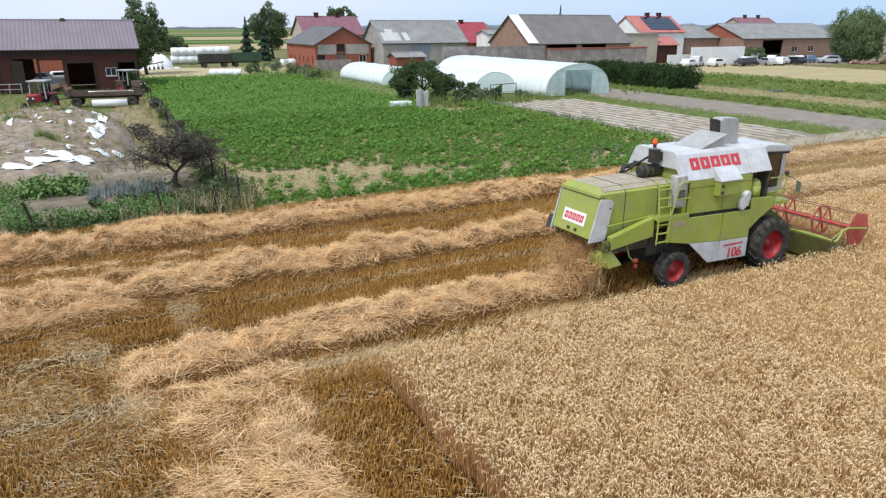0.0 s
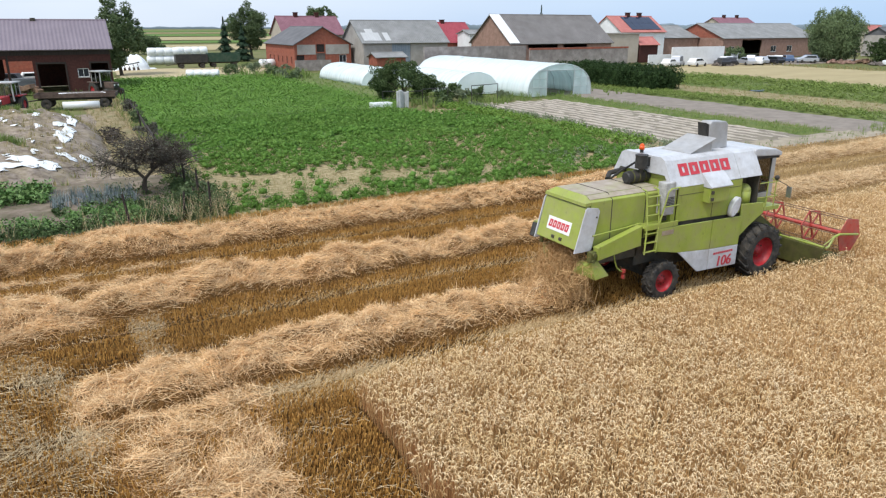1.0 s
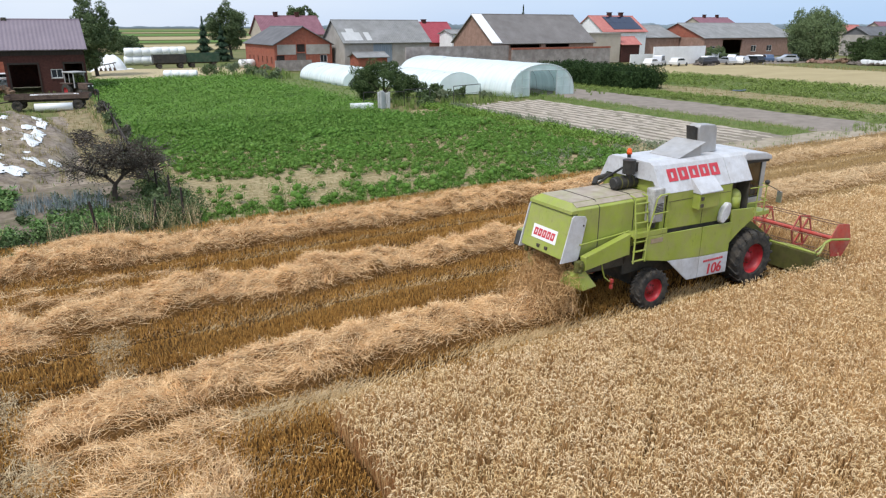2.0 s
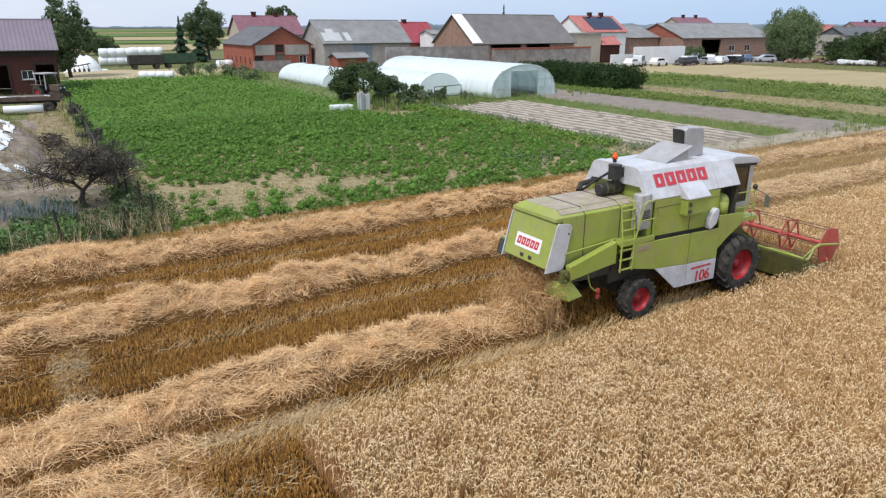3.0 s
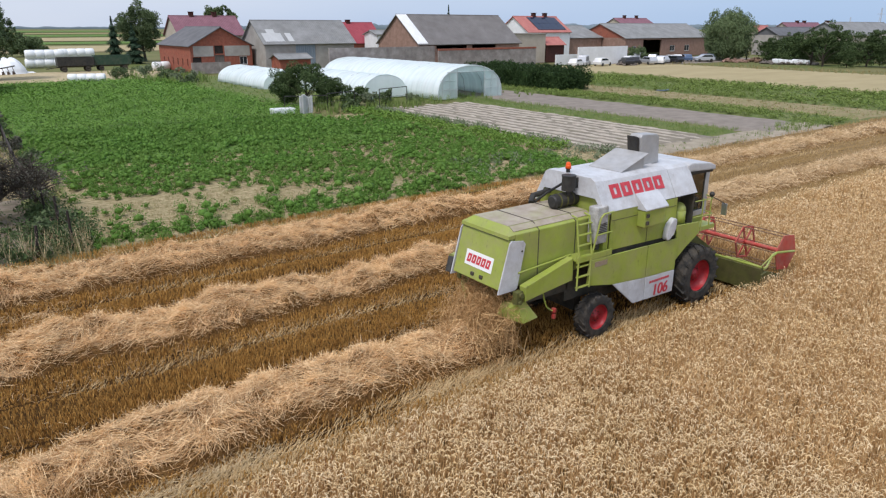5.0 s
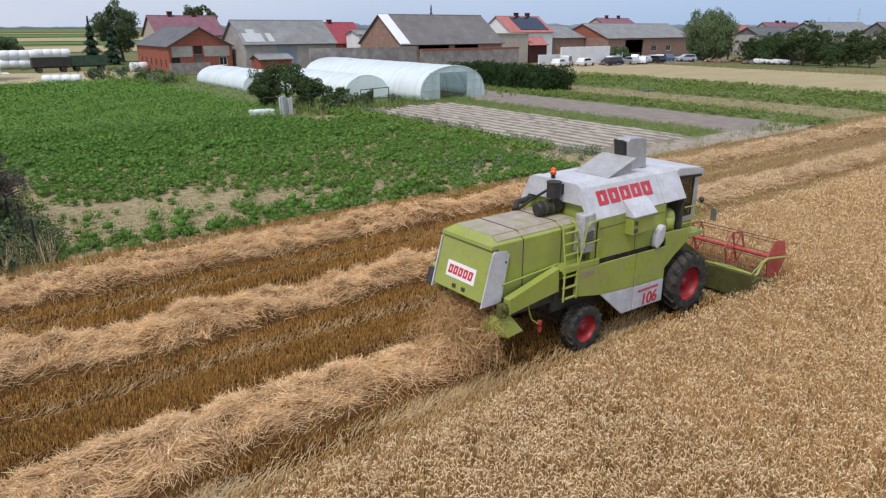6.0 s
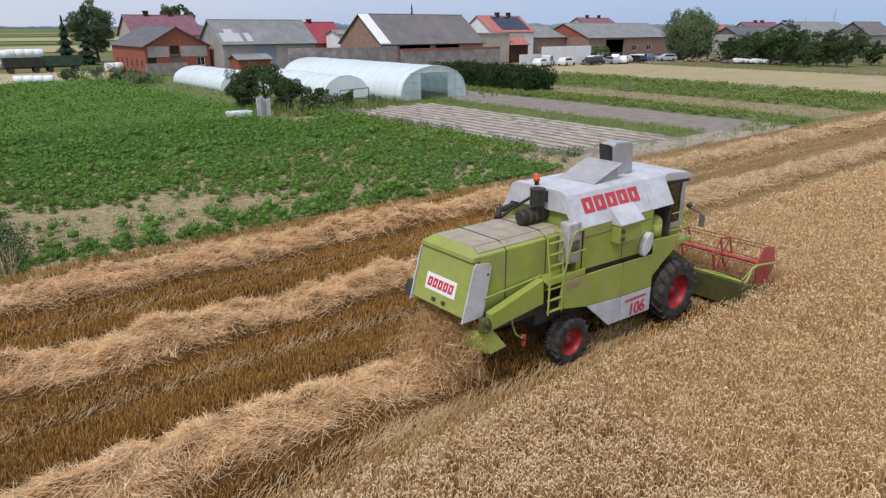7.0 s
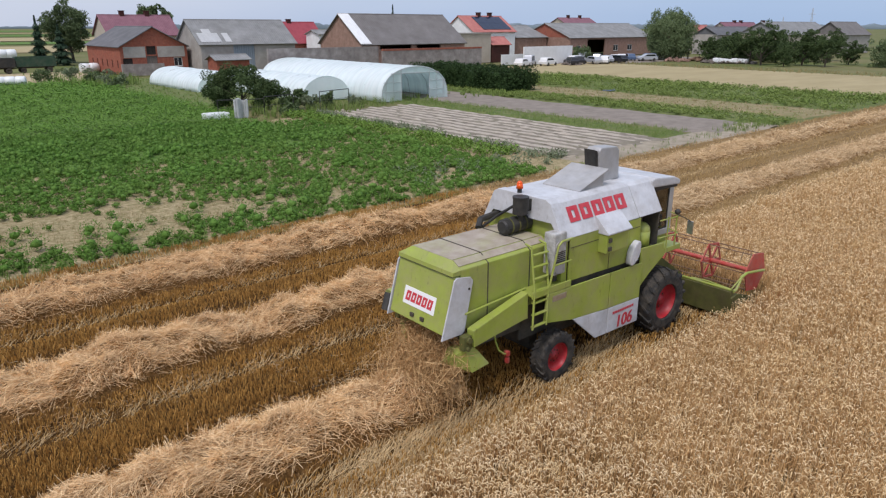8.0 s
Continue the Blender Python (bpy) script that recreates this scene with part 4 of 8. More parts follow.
def straws(p, z, lean, ln, wd, lift, along=0.0):
    """Loose straws on a surface: p (n, 2), z (n,)."""
    n = len(p)
    a = RNG.uniform(0, 2 * np.pi, n)
    lay = 1.6 * wave(p[:, 0], p[:, 1], 1.9, 57)
    a = np.where(RNG.uniform(size=n) < along, lay + RNG.normal(0, 0.4, n), a)
    el = RNG.normal(0, lean, n)
    d = np.stack([np.cos(a) * np.cos(el), np.sin(a) * np.cos(el), np.sin(el)], 1)
    l = ln * RNG.uniform(0.5, 1.4, n)[:, None]
    m = np.concatenate([p, (z + RNG.uniform(0.0, lift, n))[:, None]], 1)
    bow = RNG.normal(0, 0.10, (n, 3)) * l
    line = np.stack([m - d * l * 0.5, m + bow + np.array([0, 0, 0.01]), m + d * l * 0.5], 1)
    wd = wd * RNG.uniform(0.6, 1.4, n)[:, None]
    s = np.cross(d, RNG.normal(size=(n, 3)) + np.array([0, 0, 1.2]))
    s /= np.linalg.norm(s, axis=1, keepdims=True)
    bent = RNG.uniform(size=n) < 0.3
    return join(ribbons(line[bent], wd[bent] * np.array([[0.8, 1.0, 0.7]]), s[bent]), ribbons(line[~bent][:, ::2], wd[~bent] * np.array([[1.0, 0.8]]), s[~bent]))


def windrow(name, hfun, x0, x1, y0, y1, dens, label, loose=0.03, core="straw_shade_core", top="straw"):
    step = 0.16
    xs, ys = np.arange(x0, x1 + step, step), np.arange(y0, y1 + 0.1, 0.1)
    gx, gy = np.meshgrid(xs, ys, indexing="ij")
    gz = hfun(gx, gy) - 0.03
    v = np.stack([gx, gy, gz], -1).reshape(-1, 3)
    ny = len(ys)
    i = (np.arange(len(xs) - 1)[:, None] * ny + np.arange(ny - 1)[None, :]).ravel()
    f = np.stack([i, i + ny, i + ny + 1, i + 1], -1)
    f = f[(v[f][:, :, 2] > -0.02).any(1)]
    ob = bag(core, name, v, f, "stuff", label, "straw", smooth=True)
    bits = []
    for a, b, per, fat in dens:
        if a >= x1 or b <= x0:
            continue
        p = scatter(max(a, x0), min(b, x1), y0, y1, per)
        z = hfun(p[:, 0], p[:, 1])
        k = (RNG.uniform(size=len(p)) < np.clip(0.10 + (z / 0.25) ** 1.15, 0, 1)) & (z > 0.02) | (RNG.uniform(size=len(p)) < loose)
        # the steep flank stays half bare, so the dark core stands in for shade
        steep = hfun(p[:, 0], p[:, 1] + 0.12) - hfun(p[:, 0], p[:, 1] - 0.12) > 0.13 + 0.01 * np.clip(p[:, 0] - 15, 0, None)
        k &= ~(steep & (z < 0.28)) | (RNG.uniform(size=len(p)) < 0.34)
        p, z = p[k], z[k]
        bits.append(straws(p, z, 0.3, 0.38 * fat ** 0.5, 0.0064 * fat, 0.06, 0.62))
        q = RNG.uniform(size=len(p)) < 0.12
        bits.append(straws(p[q], z[q] + 0.04, 0.85, 0.34 * fat ** 0.5, 0.0066 * fat, 0.10))
    bag(top, "loose_straw", *join(*bits), label="loose bleached straws", parent=ob)
    return ob


NEAR = ((-14, -6, 120, 1.6), (-6, 14, 1250, 0.95), (14, 28, 600, 1.25), (28, 50, 310, 1.9), (50, 100, 100, 2.9))
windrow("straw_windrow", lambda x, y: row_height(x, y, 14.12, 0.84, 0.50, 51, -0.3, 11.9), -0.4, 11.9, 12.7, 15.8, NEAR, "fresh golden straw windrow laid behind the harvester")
for xa, xb, core, top in ((-12, 24, "straw_shade_core", "straw"), (24, 95, "weathered_core", "weathered_straw")):
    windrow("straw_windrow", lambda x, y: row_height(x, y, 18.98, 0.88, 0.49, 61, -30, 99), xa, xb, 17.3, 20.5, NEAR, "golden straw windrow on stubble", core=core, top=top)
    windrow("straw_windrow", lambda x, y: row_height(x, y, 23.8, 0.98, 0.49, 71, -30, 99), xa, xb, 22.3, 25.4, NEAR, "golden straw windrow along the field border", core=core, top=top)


def heap_height(x, y):
    """A mat of straw fanning out over the headland, thin at its ragged rim."""
    rim = np.minimum(np.minimum((x - 0.05 + 0.35 * wave(x, y, 1.5, 85)) / 0.7, (3.2 + 0.2 * wave(x, y, 2.1, 86) - x) / 0.6), np.minimum(13.7 - y, y - 5.3 + 0.3 * wave(x, y, 1.8, 80)) / 0.9)
    body = 0.7 + 0.45 * wave(x, y, 2.1, 81) + 0.4 * wave(x, y, 5.0, 82) + 0.25 * wave(x, y, 9.0, 87)
    return 0.20 * np.clip(rim, 0, 1) ** 0.6 * np.clip(body, 0.12, 2)


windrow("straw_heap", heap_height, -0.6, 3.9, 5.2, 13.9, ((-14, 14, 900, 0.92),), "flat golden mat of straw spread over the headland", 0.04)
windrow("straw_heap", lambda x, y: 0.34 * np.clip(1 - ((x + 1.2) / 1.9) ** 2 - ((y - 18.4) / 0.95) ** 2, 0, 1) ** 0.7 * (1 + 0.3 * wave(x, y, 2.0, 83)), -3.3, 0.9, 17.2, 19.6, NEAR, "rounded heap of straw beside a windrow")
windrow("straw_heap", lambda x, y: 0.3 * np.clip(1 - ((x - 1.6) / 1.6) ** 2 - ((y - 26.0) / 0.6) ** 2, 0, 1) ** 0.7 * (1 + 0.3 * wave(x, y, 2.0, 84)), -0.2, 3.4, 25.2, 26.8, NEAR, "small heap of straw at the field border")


def spread(x, y):
    """Thin uneven straw dropped over the lane by the headland."""
    rim = np.minimum(np.minimum((x + 4.5) / 1.0, (4.6 + 0.8 * wave(x, y, 1.2, 88) - x) / 2.5), np.minimum((y - 20.2) / 0.3, (22.9 - y) / 0.3))
    ridge = 0.55 * np.cos((y - 20.9) * 2 * np.pi / 1.05) + 0.5 * wave(x, y, 2.4, 89) + 0.35 * wave(x, y, 6.0, 90)
    return 0.15 * np.clip(rim, 0, 1) ** 0.7 * np.clip(0.15 + ridge, 0, 1.4)


windrow("straw_heap", spread, -4.6, 5.2, 20.0, 23.0, ((-14, 14, 620, 0.95),), "thin straw dropped in low ridges over the stubble", 0.05)


def stubble(x0, x1, y0, y1, per, fat):
    pitch = 0.14
    p = scatter(x0, x1, y0, y1, per)
    tuft = 0.11
    p[:, 1] = np.round(p[:, 1] / pitch)
    p[:, 0] = (np.round(p[:, 0] / tuft + np.sin(p[:, 1] * 12.9) * 7) - np.sin(p[:, 1] * 12.9) * 7) * tuft + RNG.normal(0, 0.02, len(p))
    p[:, 1] = p[:, 1] * pitch + RNG.normal(0, 0.016, len(p))
    keep = ~in_wheat(p)
    x, y = p[:, 0], p[:, 1]
    gap = wave(x * 0.5, y * 2.0, 1.6, 91)
    keep &= RNG.uniform(size=len(p)) < np.clip(0.85 + 0.5 * gap, 0.15, 1)
    p = p[keep]
    x, y = p[:, 0], p[:, 1]
    n = len(p)
    track = np.zeros(n)
    for yc in (12.9, 15.5, 17.2, 20.6, 22.0, 25.9):
        track = np.maximum(track, np.exp(-((y - yc - 0.08 * wave(x, x * 0, 0.7, 92)) / 0.22) ** 2))
    h = RNG.uniform(0.07, 0.19, n) * (1 - 0.7 * track)
    a = RNG.uniform(0, 2 * np.pi, n)
    lean = np.stack([np.cos(a), np.sin(a)], 1) * (h * RNG.uniform(0.0, 0.45, n))[:, None]
    b = np.concatenate([p, np.zeros((n, 1))], 1)
    t = np.concatenate([p + lean, h[:, None]], 1)
    sd = np.stack([-np.sin(a * 1.7), np.cos(a * 1.7), a * 0], 1) * 0.0088 * fat
    return np.stack([t - sd, t + sd, b], 1).reshape(-1, 3), np.arange(n * 3).reshape(-1, 3)


bag("stubble", "stubble", *join(stubble(-5, 4.7, 5, 13.4, 1250, 1.05), stubble(-5, 1.2, 13.4, 17.2, 1000, 1.0), stubble(1.2, 14, 13.4, 17.4, 1550, 0.72), stubble(4.7, 14, 11.4, 13.4, 700, 0.9), stubble(-5, 20, 17.4, 26.8, 950, 0.92), stubble(-14, 5, -2, 5, 150, 1.5), stubble(-14, -5, 5, 27, 60, 1.8), stubble(14, 24, 12, 17.4, 320, 1.25), stubble(20, 24, 17.4, 26.8, 420, 1.25)),
    label="short golden brown cut wheat stubble in drill rows", category="stubble")

bag("pale_stubble", "stubble", *join(stubble(24, 42, 16.2, 26.8, 240, 1.45), stubble(42, 90, 16.4, 26.8, 60, 2.4)), label="pale trampled wheat stubble towards the field end", category="stubble")

# pale flattened straw on wheel tracks and the headland
flat = []


def off_line(p, ax, ay, bx, by):
    """How far the points lie from a line between two places."""
    d = np.array([bx - ax, by - ay])
    k = np.clip(((p - [ax, ay]) @ d) / (d @ d), 0, 1)
    return np.linalg.norm(p - [ax, ay] - k[:, None] * d, axis=1)


for ax, ay, bx, by, half, per in ((-1.3, 16.6, -0.2, 14.8, 0.5, 1100), (-0.2, 14.8, 0.1, 12.5, 0.45, 1100), (-2.8, 15.0, -0.6, 12.6, 0.8, 700), (-2.2, 12.6, -0.2, 9.6, 0.8, 420), (1.45, 18.3, 1.5, 15.5, 0.42, 900), (2.2, 12.9, 5.6, 13.0, 0.32, 600)):
    p = scatter(min(ax, bx) - half, max(ax, bx) + half, min(ay, by) - half, max(ay, by) + half, per)
    near = off_line(p, ax, ay, bx, by) / half
    p = p[RNG.uniform(size=len(p)) < np.clip(1.15 - near ** 2, 0, 1) * np.clip(0.75 + 0.6 * wave(p[:, 0], p[:, 1], 2.4, 95), 0.1, 1)]
    flat.append(straws(p, np.full(len(p), 0.05), 0.2, 0.15, 0.0062, 0.10, 0.6))
for xa, xb, ya, yb, per in ((9.5, 14.5, 15.3, 17.2, 60), (-5, 4, 5, 27, 9), (-5, 0.3, 6, 16.5, 190), (2.9, 4.6, 6, 11.6, 110), (5, 30, 20.3, 27, 4), (-4, 40, 20.4, 20.85, 20), (-4, 40, 25.3, 26.6, 9)):
    p = scatter(xa, xb, ya, yb, per)
    p = p[RNG.uniform(size=len(p)) < np.clip(0.6 + 0.7 * wave(p[:, 0], p[:, 1], 1.8, 95), 0, 1)]
    flat.append(straws(p, np.full(len(p), 0.05), 0.12, 0.22, 0.0085, 0.09, 0.75))
bag("pale_straw", "scattered_straw", *join(*flat), label="pale flattened straw scattered on the wheel tracks", category="straw")

# stubble pressed over by the wheels, in bands beside the windrows
pressed, rolled = [], []
for xa, xb, yc, half, per, fat in ((1.2, 4.6, 12.75, 0.62, 620, 1.0), (4.6, 16.5, 12.5, 0.86, 850, 0.92), (16.5, 21.2, 12.7, 0.7, 380, 1.2), (3, 22, 17.4, 0.38, 190, 0.75), (22, 45, 17.1, 0.45, 90, 1.7), (-4, 22, 22.15, 0.36, 110, 1.15), (22, 45, 22.1, 0.4, 60, 1.9), (12, 21, 15.6, 0.4, 90, 1.0)):
    p = scatter(xa, xb, yc - half, yc + half, per)
    u = np.abs(p[:, 1] - yc - 0.10 * wave(p[:, 0], p[:, 0] * 0, 0.8, 97)) / half
    thin = np.clip(1.25 - u ** 2 * 1.1, 0, 1) * np.clip(0.75 + 0.5 * wave(p[:, 0] * 0.5, p[:, 1] * 2.0, 1.7, 96), 0.15, 1)
    p = p[~in_wheat(p) & (RNG.uniform(size=len(p)) < thin)]
    n = len(p)
    a = RNG.normal(0.25, 0.4, n)
    ll, hh = RNG.uniform(0.08, 0.24, n), RNG.uniform(0.04, 0.15, n)
    b3 = np.concatenate([p, np.zeros((n, 1))], 1)
    t3 = b3 + np.stack([np.cos(a) * ll, np.sin(a) * ll, hh], 1)
    (pressed if yc < 14 and xa < 10 else rolled).append(ribbons(np.stack([b3, t3], 1), np.array([[0.0095, 0.006]]) * fat * np.ones((n, 1)), np.stack([-np.sin(a), np.cos(a), a * 0 + 0.4], 1)))
bag("leaning", "stubble", *join(*pressed), label="dull pale stubble pressed over beside the standing wheat", category="stubble")
bag("leaning", "stubble", *join(*rolled), label="dull pale stubble pressed over along the windrows", category="stubble")

# ================= green crop and verges =================
def bare(p):
    """Where the green crop is thin."""
    x, y = p[:, 0], p[:, 1]
    b = np.exp(-(((x - 9.4) / 3.3) ** 2 + ((y - 31.1) / 2.2) ** 2)) * 4.4 + 0.7 * np.exp(-((x - 5.6) / 1.5) ** 2) * (y > 31) * (y < 64) + 0.5 * np.exp(-(((x - 18) / 6.0) ** 2 + ((y - 30.5) / 2.2) ** 2))
    b += 0.28 * np.exp(-(((x - 22) / 9) ** 2 + ((y - 36) / 6) ** 2)) + 1.5 * np.exp(-(((x - 28.3) / 2.4) ** 2 + ((y - 55.0) / 4) ** 2))
    return b + 0.35 * wave(x, y, 0.9, 101) * (y < 48)


ICO = [(math.cos(a), math.sin(a), z) for z, n, o in ((1, 1, 0), (0.45, 5, 0), (-0.45, 5, 0.63), (-1, 1, 0)) for a in [o + q * 1.2566 for q in range(n)]]
ICO = np.array([(x * (1 - z * z) ** 0.5, y * (1 - z * z) ** 0.5, z) for x, y, z in ICO])
ICO_FACES = np.array([(0, 1 + q, 1 + (q + 1) % 5) for q in range(5)] + [(1 + q, 6 + q, 1 + (q + 1) % 5) for q in range(5)] + [(1 + (q + 1) % 5, 6 + q, 6 + (q + 1) % 5) for q in range(5)] + [(6 + q, 11, 6 + (q + 1) % 5) for q in range(5)])


def hearts(c, rr):
    """Lumpy dense hearts of leafy clumps."""
    n = len(c)
    v = c[:, None, :] + ICO[None] * rr[:, None, None] * np.array([1, 1, 0.8]) * RNG.uniform(0.7, 1.2, (n, 12, 1))
    return v.reshape(-1, 3), (np.arange(n)[:, None, None] * 12 + ICO_FACES[None]).reshape(-1, 3)


def in_crop(p):
    return (p[:, 0] < 28.2) | (p[:, 1] < 55.5)


green, far_green = [], []
for x0, x1, y0, y1, per, size, rad, leaves in ((5.6, 30.2, 27.0, 38, 12, 0.054, 0.20, 66), (5.6, 30.2, 38, 56, 9, 0.07, 0.25, 46), (5.6, 28.2, 56, 80, 6, 0.11, 0.34, 29), (5.6, 28, 80, 104.8, 5.0, 0.155, 0.34, 18)):
    p = scatter(x0, x1, y0, y1, per)
    p = p[in_crop(p) & (RNG.uniform(size=len(p)) > np.clip(bare(p), 0, 0.975))]
    rr = rad * RNG.uniform(0.5, 1.35, len(p)) * (1 + 0.25 * wave(p[:, 0], p[:, 1], 1.1, 104))
    c = np.concatenate([p, (rr * 0.75)[:, None]], 1)
    if y1 < 60:
        green.append(hearts(c, rr * 0.5))
    (green if y1 < 60 else far_green).append(leaf_cloud(c, rr, leaves, size, 0.75, True, -0.3 if y1 < 60 else -0.1, 0.8 if y1 < 60 else 0.34))
p = np.concatenate([scatter(6, 14, 29, 35, 0.45), scatter(5.6, 22, 27.4, 28.9, 1.7), scatter(14, 29, 28.5, 36, 0.5)])
rr = 0.33 * RNG.uniform(0.45, 1.35, len(p))
c = np.concatenate([p, (rr * 0.75)[:, None]], 1)
green.append(hearts(c, rr * 0.5))
green.append(leaf_cloud(c, rr, 170, 0.052, 0.9, True, -0.3, 0.85))
bag("crop_leaf", "green_crop", *join(*green), label="leafy green field crop in uneven clumps", category="crop")
bag("bright_far_leaf", "green_crop", *join(*far_green), label="dense far field crop, coloured brighter for light through its leaves", category="crop")
rows_, grey = [], []
for k in range(4):
    p = scatter(30.55 + k * 0.55, 30.9 + k * 0.55, 31.5, 56.5, 30)
    p = p[RNG.uniform(size=len(p)) < np.clip(0.7 + 0.6 * wave(p[:, 0], p[:, 1], 0.9, 108), 0.1, 1)]
    rr = 0.24 * RNG.uniform(0.7, 1.3, len(p))
    rows_.append(leaf_cloud(np.concatenate([p, (rr * 1.0)[:, None]], 1), rr, 22, 0.11, 0.9, True, 0.2, 0.7))
bag("row_leaf", "potato_rows", *join(*rows_), label="bright green bushy potato plants in rows", category="potatoes")
for x0, x1, y0, y1, per in ((32.7, 34.3, 29, 56.5, 13.0), (23, 33, 28, 32, 2.5)):
    p = scatter(x0, x1, y0, y1, per)
    p = p[RNG.uniform(size=len(p)) < np.clip(0.6 + 0.7 * wave(p[:, 0], p[:, 1], 0.7, 109), 0.0, 1)]
    rr = 0.22 * RNG.uniform(0.6, 1.4, len(p))
    grey.append(leaf_cloud(np.concatenate([p, (rr * 0.8)[:, None]], 1), rr, 26, 0.09, 0.9, True, 0.0, 0.9))
bag("weed_leaf", "thistle_growth", *join(*grey), label="grey-green thistly weeds along the crop", category="weeds")


def blades(p, h, per, wd, spread=0.5):
    n = len(p) * per
    b = np.repeat(p, per, 0) + RNG.normal(0, 0.06, (n, 2))
    a = RNG.uniform(0, 2 * np.pi, n)
    hh = np.repeat(np.broadcast_to(h, (len(p),)), per) * RNG.uniform(0.5, 1.2, n)
    d = np.stack([np.cos(a), np.sin(a), a * 0], 1) * (hh * spread * RNG.uniform(0.2, 1, n))[:, None]
    b3 = np.concatenate([b, np.zeros((n, 1))], 1)
    line = np.stack([b3, b3 + d + np.array([0, 0, 1.0]) * hh[:, None]], 1)
    return ribbons(line, wd * np.array([[1.0, 0.2]]) * np.ones((n, 1)), np.stack([-np.sin(a), np.cos(a), a * 0], 1))


def blob(material, name, cx, cy, ax, ay, seed, zfun, label, parent=None, kind="", category=""):
    """A thin patch with a ragged outline laid on a surface."""
    g = np.random.default_rng(seed)
    nr, na = 7, 38
    rr, aa = np.meshgrid(np.linspace(0.0, 1, nr), np.linspace(0, 2 * np.pi, na, endpoint=False), indexing="ij")
    edge = 0.75 + 0.0 * aa
    for q in (2, 3, 5, 8, 13, 19):
        edge = edge + 0.34 / q ** 0.75 * np.sin(aa * q + g.uniform(0, 6.28)) * g.uniform(0.4, 1)
    edge = np.clip(edge, 0.15, 1.4)
    x, y = cx + ax * rr * edge * np.cos(aa), cy + ay * rr * edge * np.sin(aa)
    z = zfun(x, y) - 0.10 * (rr > 0.99) * (1 if not parent else 0)
    v = np.stack([x, y, z], -1).reshape(-1, 3)
    a0, b0 = np.arange(nr - 1)[:, None] * na, np.arange(na)[None, :]
    b1 = (b0 + 1) % na
    f = np.stack([a0 + b0, a0 + na + b0, a0 + na + b1, a0 + b1], -1).reshape(-1, 4)
    return bag(material, name, v, f, kind, label, category, smooth=True, parent=parent)



verge = []
for x0, x1, y0, y1, per, h, k, wd in ((5.2, 34, 26.5, 27.6, 5, 0.26, 9, 0.022), (28.5, 38, 55, 66, 2.2, 0.7, 8, 0.06), (44.3, 48.5, 29.6, 60, 18, 0.22, 5, 0.018),
                                      (56.6, 61.8, 27.6, 72, 14, 0.13, 4, 0.025), (62, 70, 27.6, 74, 2.5, 0.12, 4, 0.025), (70, 87, 27.6, 79, 8.0, 0.2, 3, 0.03), (34, 52, 26.8, 28.8, 2.2, 0.22, 7, 0.02), (43, 49, 27.2, 28.6, 2.0, 0.3, 7, 0.02), (49.5, 58, 27.2, 29.6, 7.0, 0.42, 7, 0.022), (33.5, 43, 56.6, 60, 4, 0.7, 8, 0.03),
                                      (4.6, 6.0, 27, 36, 3.0, 0.35, 7, 0.02), (4.4, 6.2, 36, 86, 3.0, 0.5, 7, 0.03), (-10, 5, 66, 90, 2.5, 0.22, 5, 0.04), (-9, 2, 36, 42, 1.5, 0.25, 5, 0.03), (28.6, 41, 66, 108, 1.6, 0.25, 6, 0.05), (24, 34, 110, 128, 0.7, 0.4, 6, 0.08), (24, 34, 96, 112, 1.0, 0.9, 6, 0.12), (44, 60, 56, 63, 1.0, 0.4, 6, 0.08)):
    p = scatter(x0, x1, y0, y1, per)
    p = p[RNG.uniform(size=len(p)) < np.clip(0.75 + 0.5 * wave(p[:, 0], p[:, 1], 0.8, 103), 0.1, 1)]
    verge.append(blades(p, h, k, wd))
bag("grass", "grass", *join(*verge), label="rough green grass and weeds on the field verges", category="grass")
rank = blades(scatter(-4, 5.6, 26.6, 28.2, 6), 0.32, 12, 0.011, 1.1)
bag("orchard_leaf", "rank_grass", *rank, label="dark rank grass at the garden edge", category="grass")
beans = []
for x0, x1, y0, y1, per, rad, size in ((56.7, 61.7, 27.8, 72, 8.0, 0.24, 0.095), (78.2, 86.8, 28, 79, 4.0, 0.36, 0.135), (70.2, 77.8, 28, 75, 3.0, 0.27, 0.12)):
    p = scatter(x0, x1, y0, y1, per)
    p = p[RNG.uniform(size=len(p)) < np.clip(0.75 + 0.6 * wave(p[:, 0], p[:, 1], 0.5, 107), 0.1, 1)]
    rr = rad * RNG.uniform(0.6, 1.3, len(p))
    beans.append(leaf_cloud(np.concatenate([p, (rr * 0.5)[:, None]], 1), rr, 32, size, 0.7, True, 0.0, 0.5))
bag("bean_leaf", "bean_plants", *join(*beans), label="low leafy green vegetable plants in strips", category="vegetables")
dry, tall = [], []
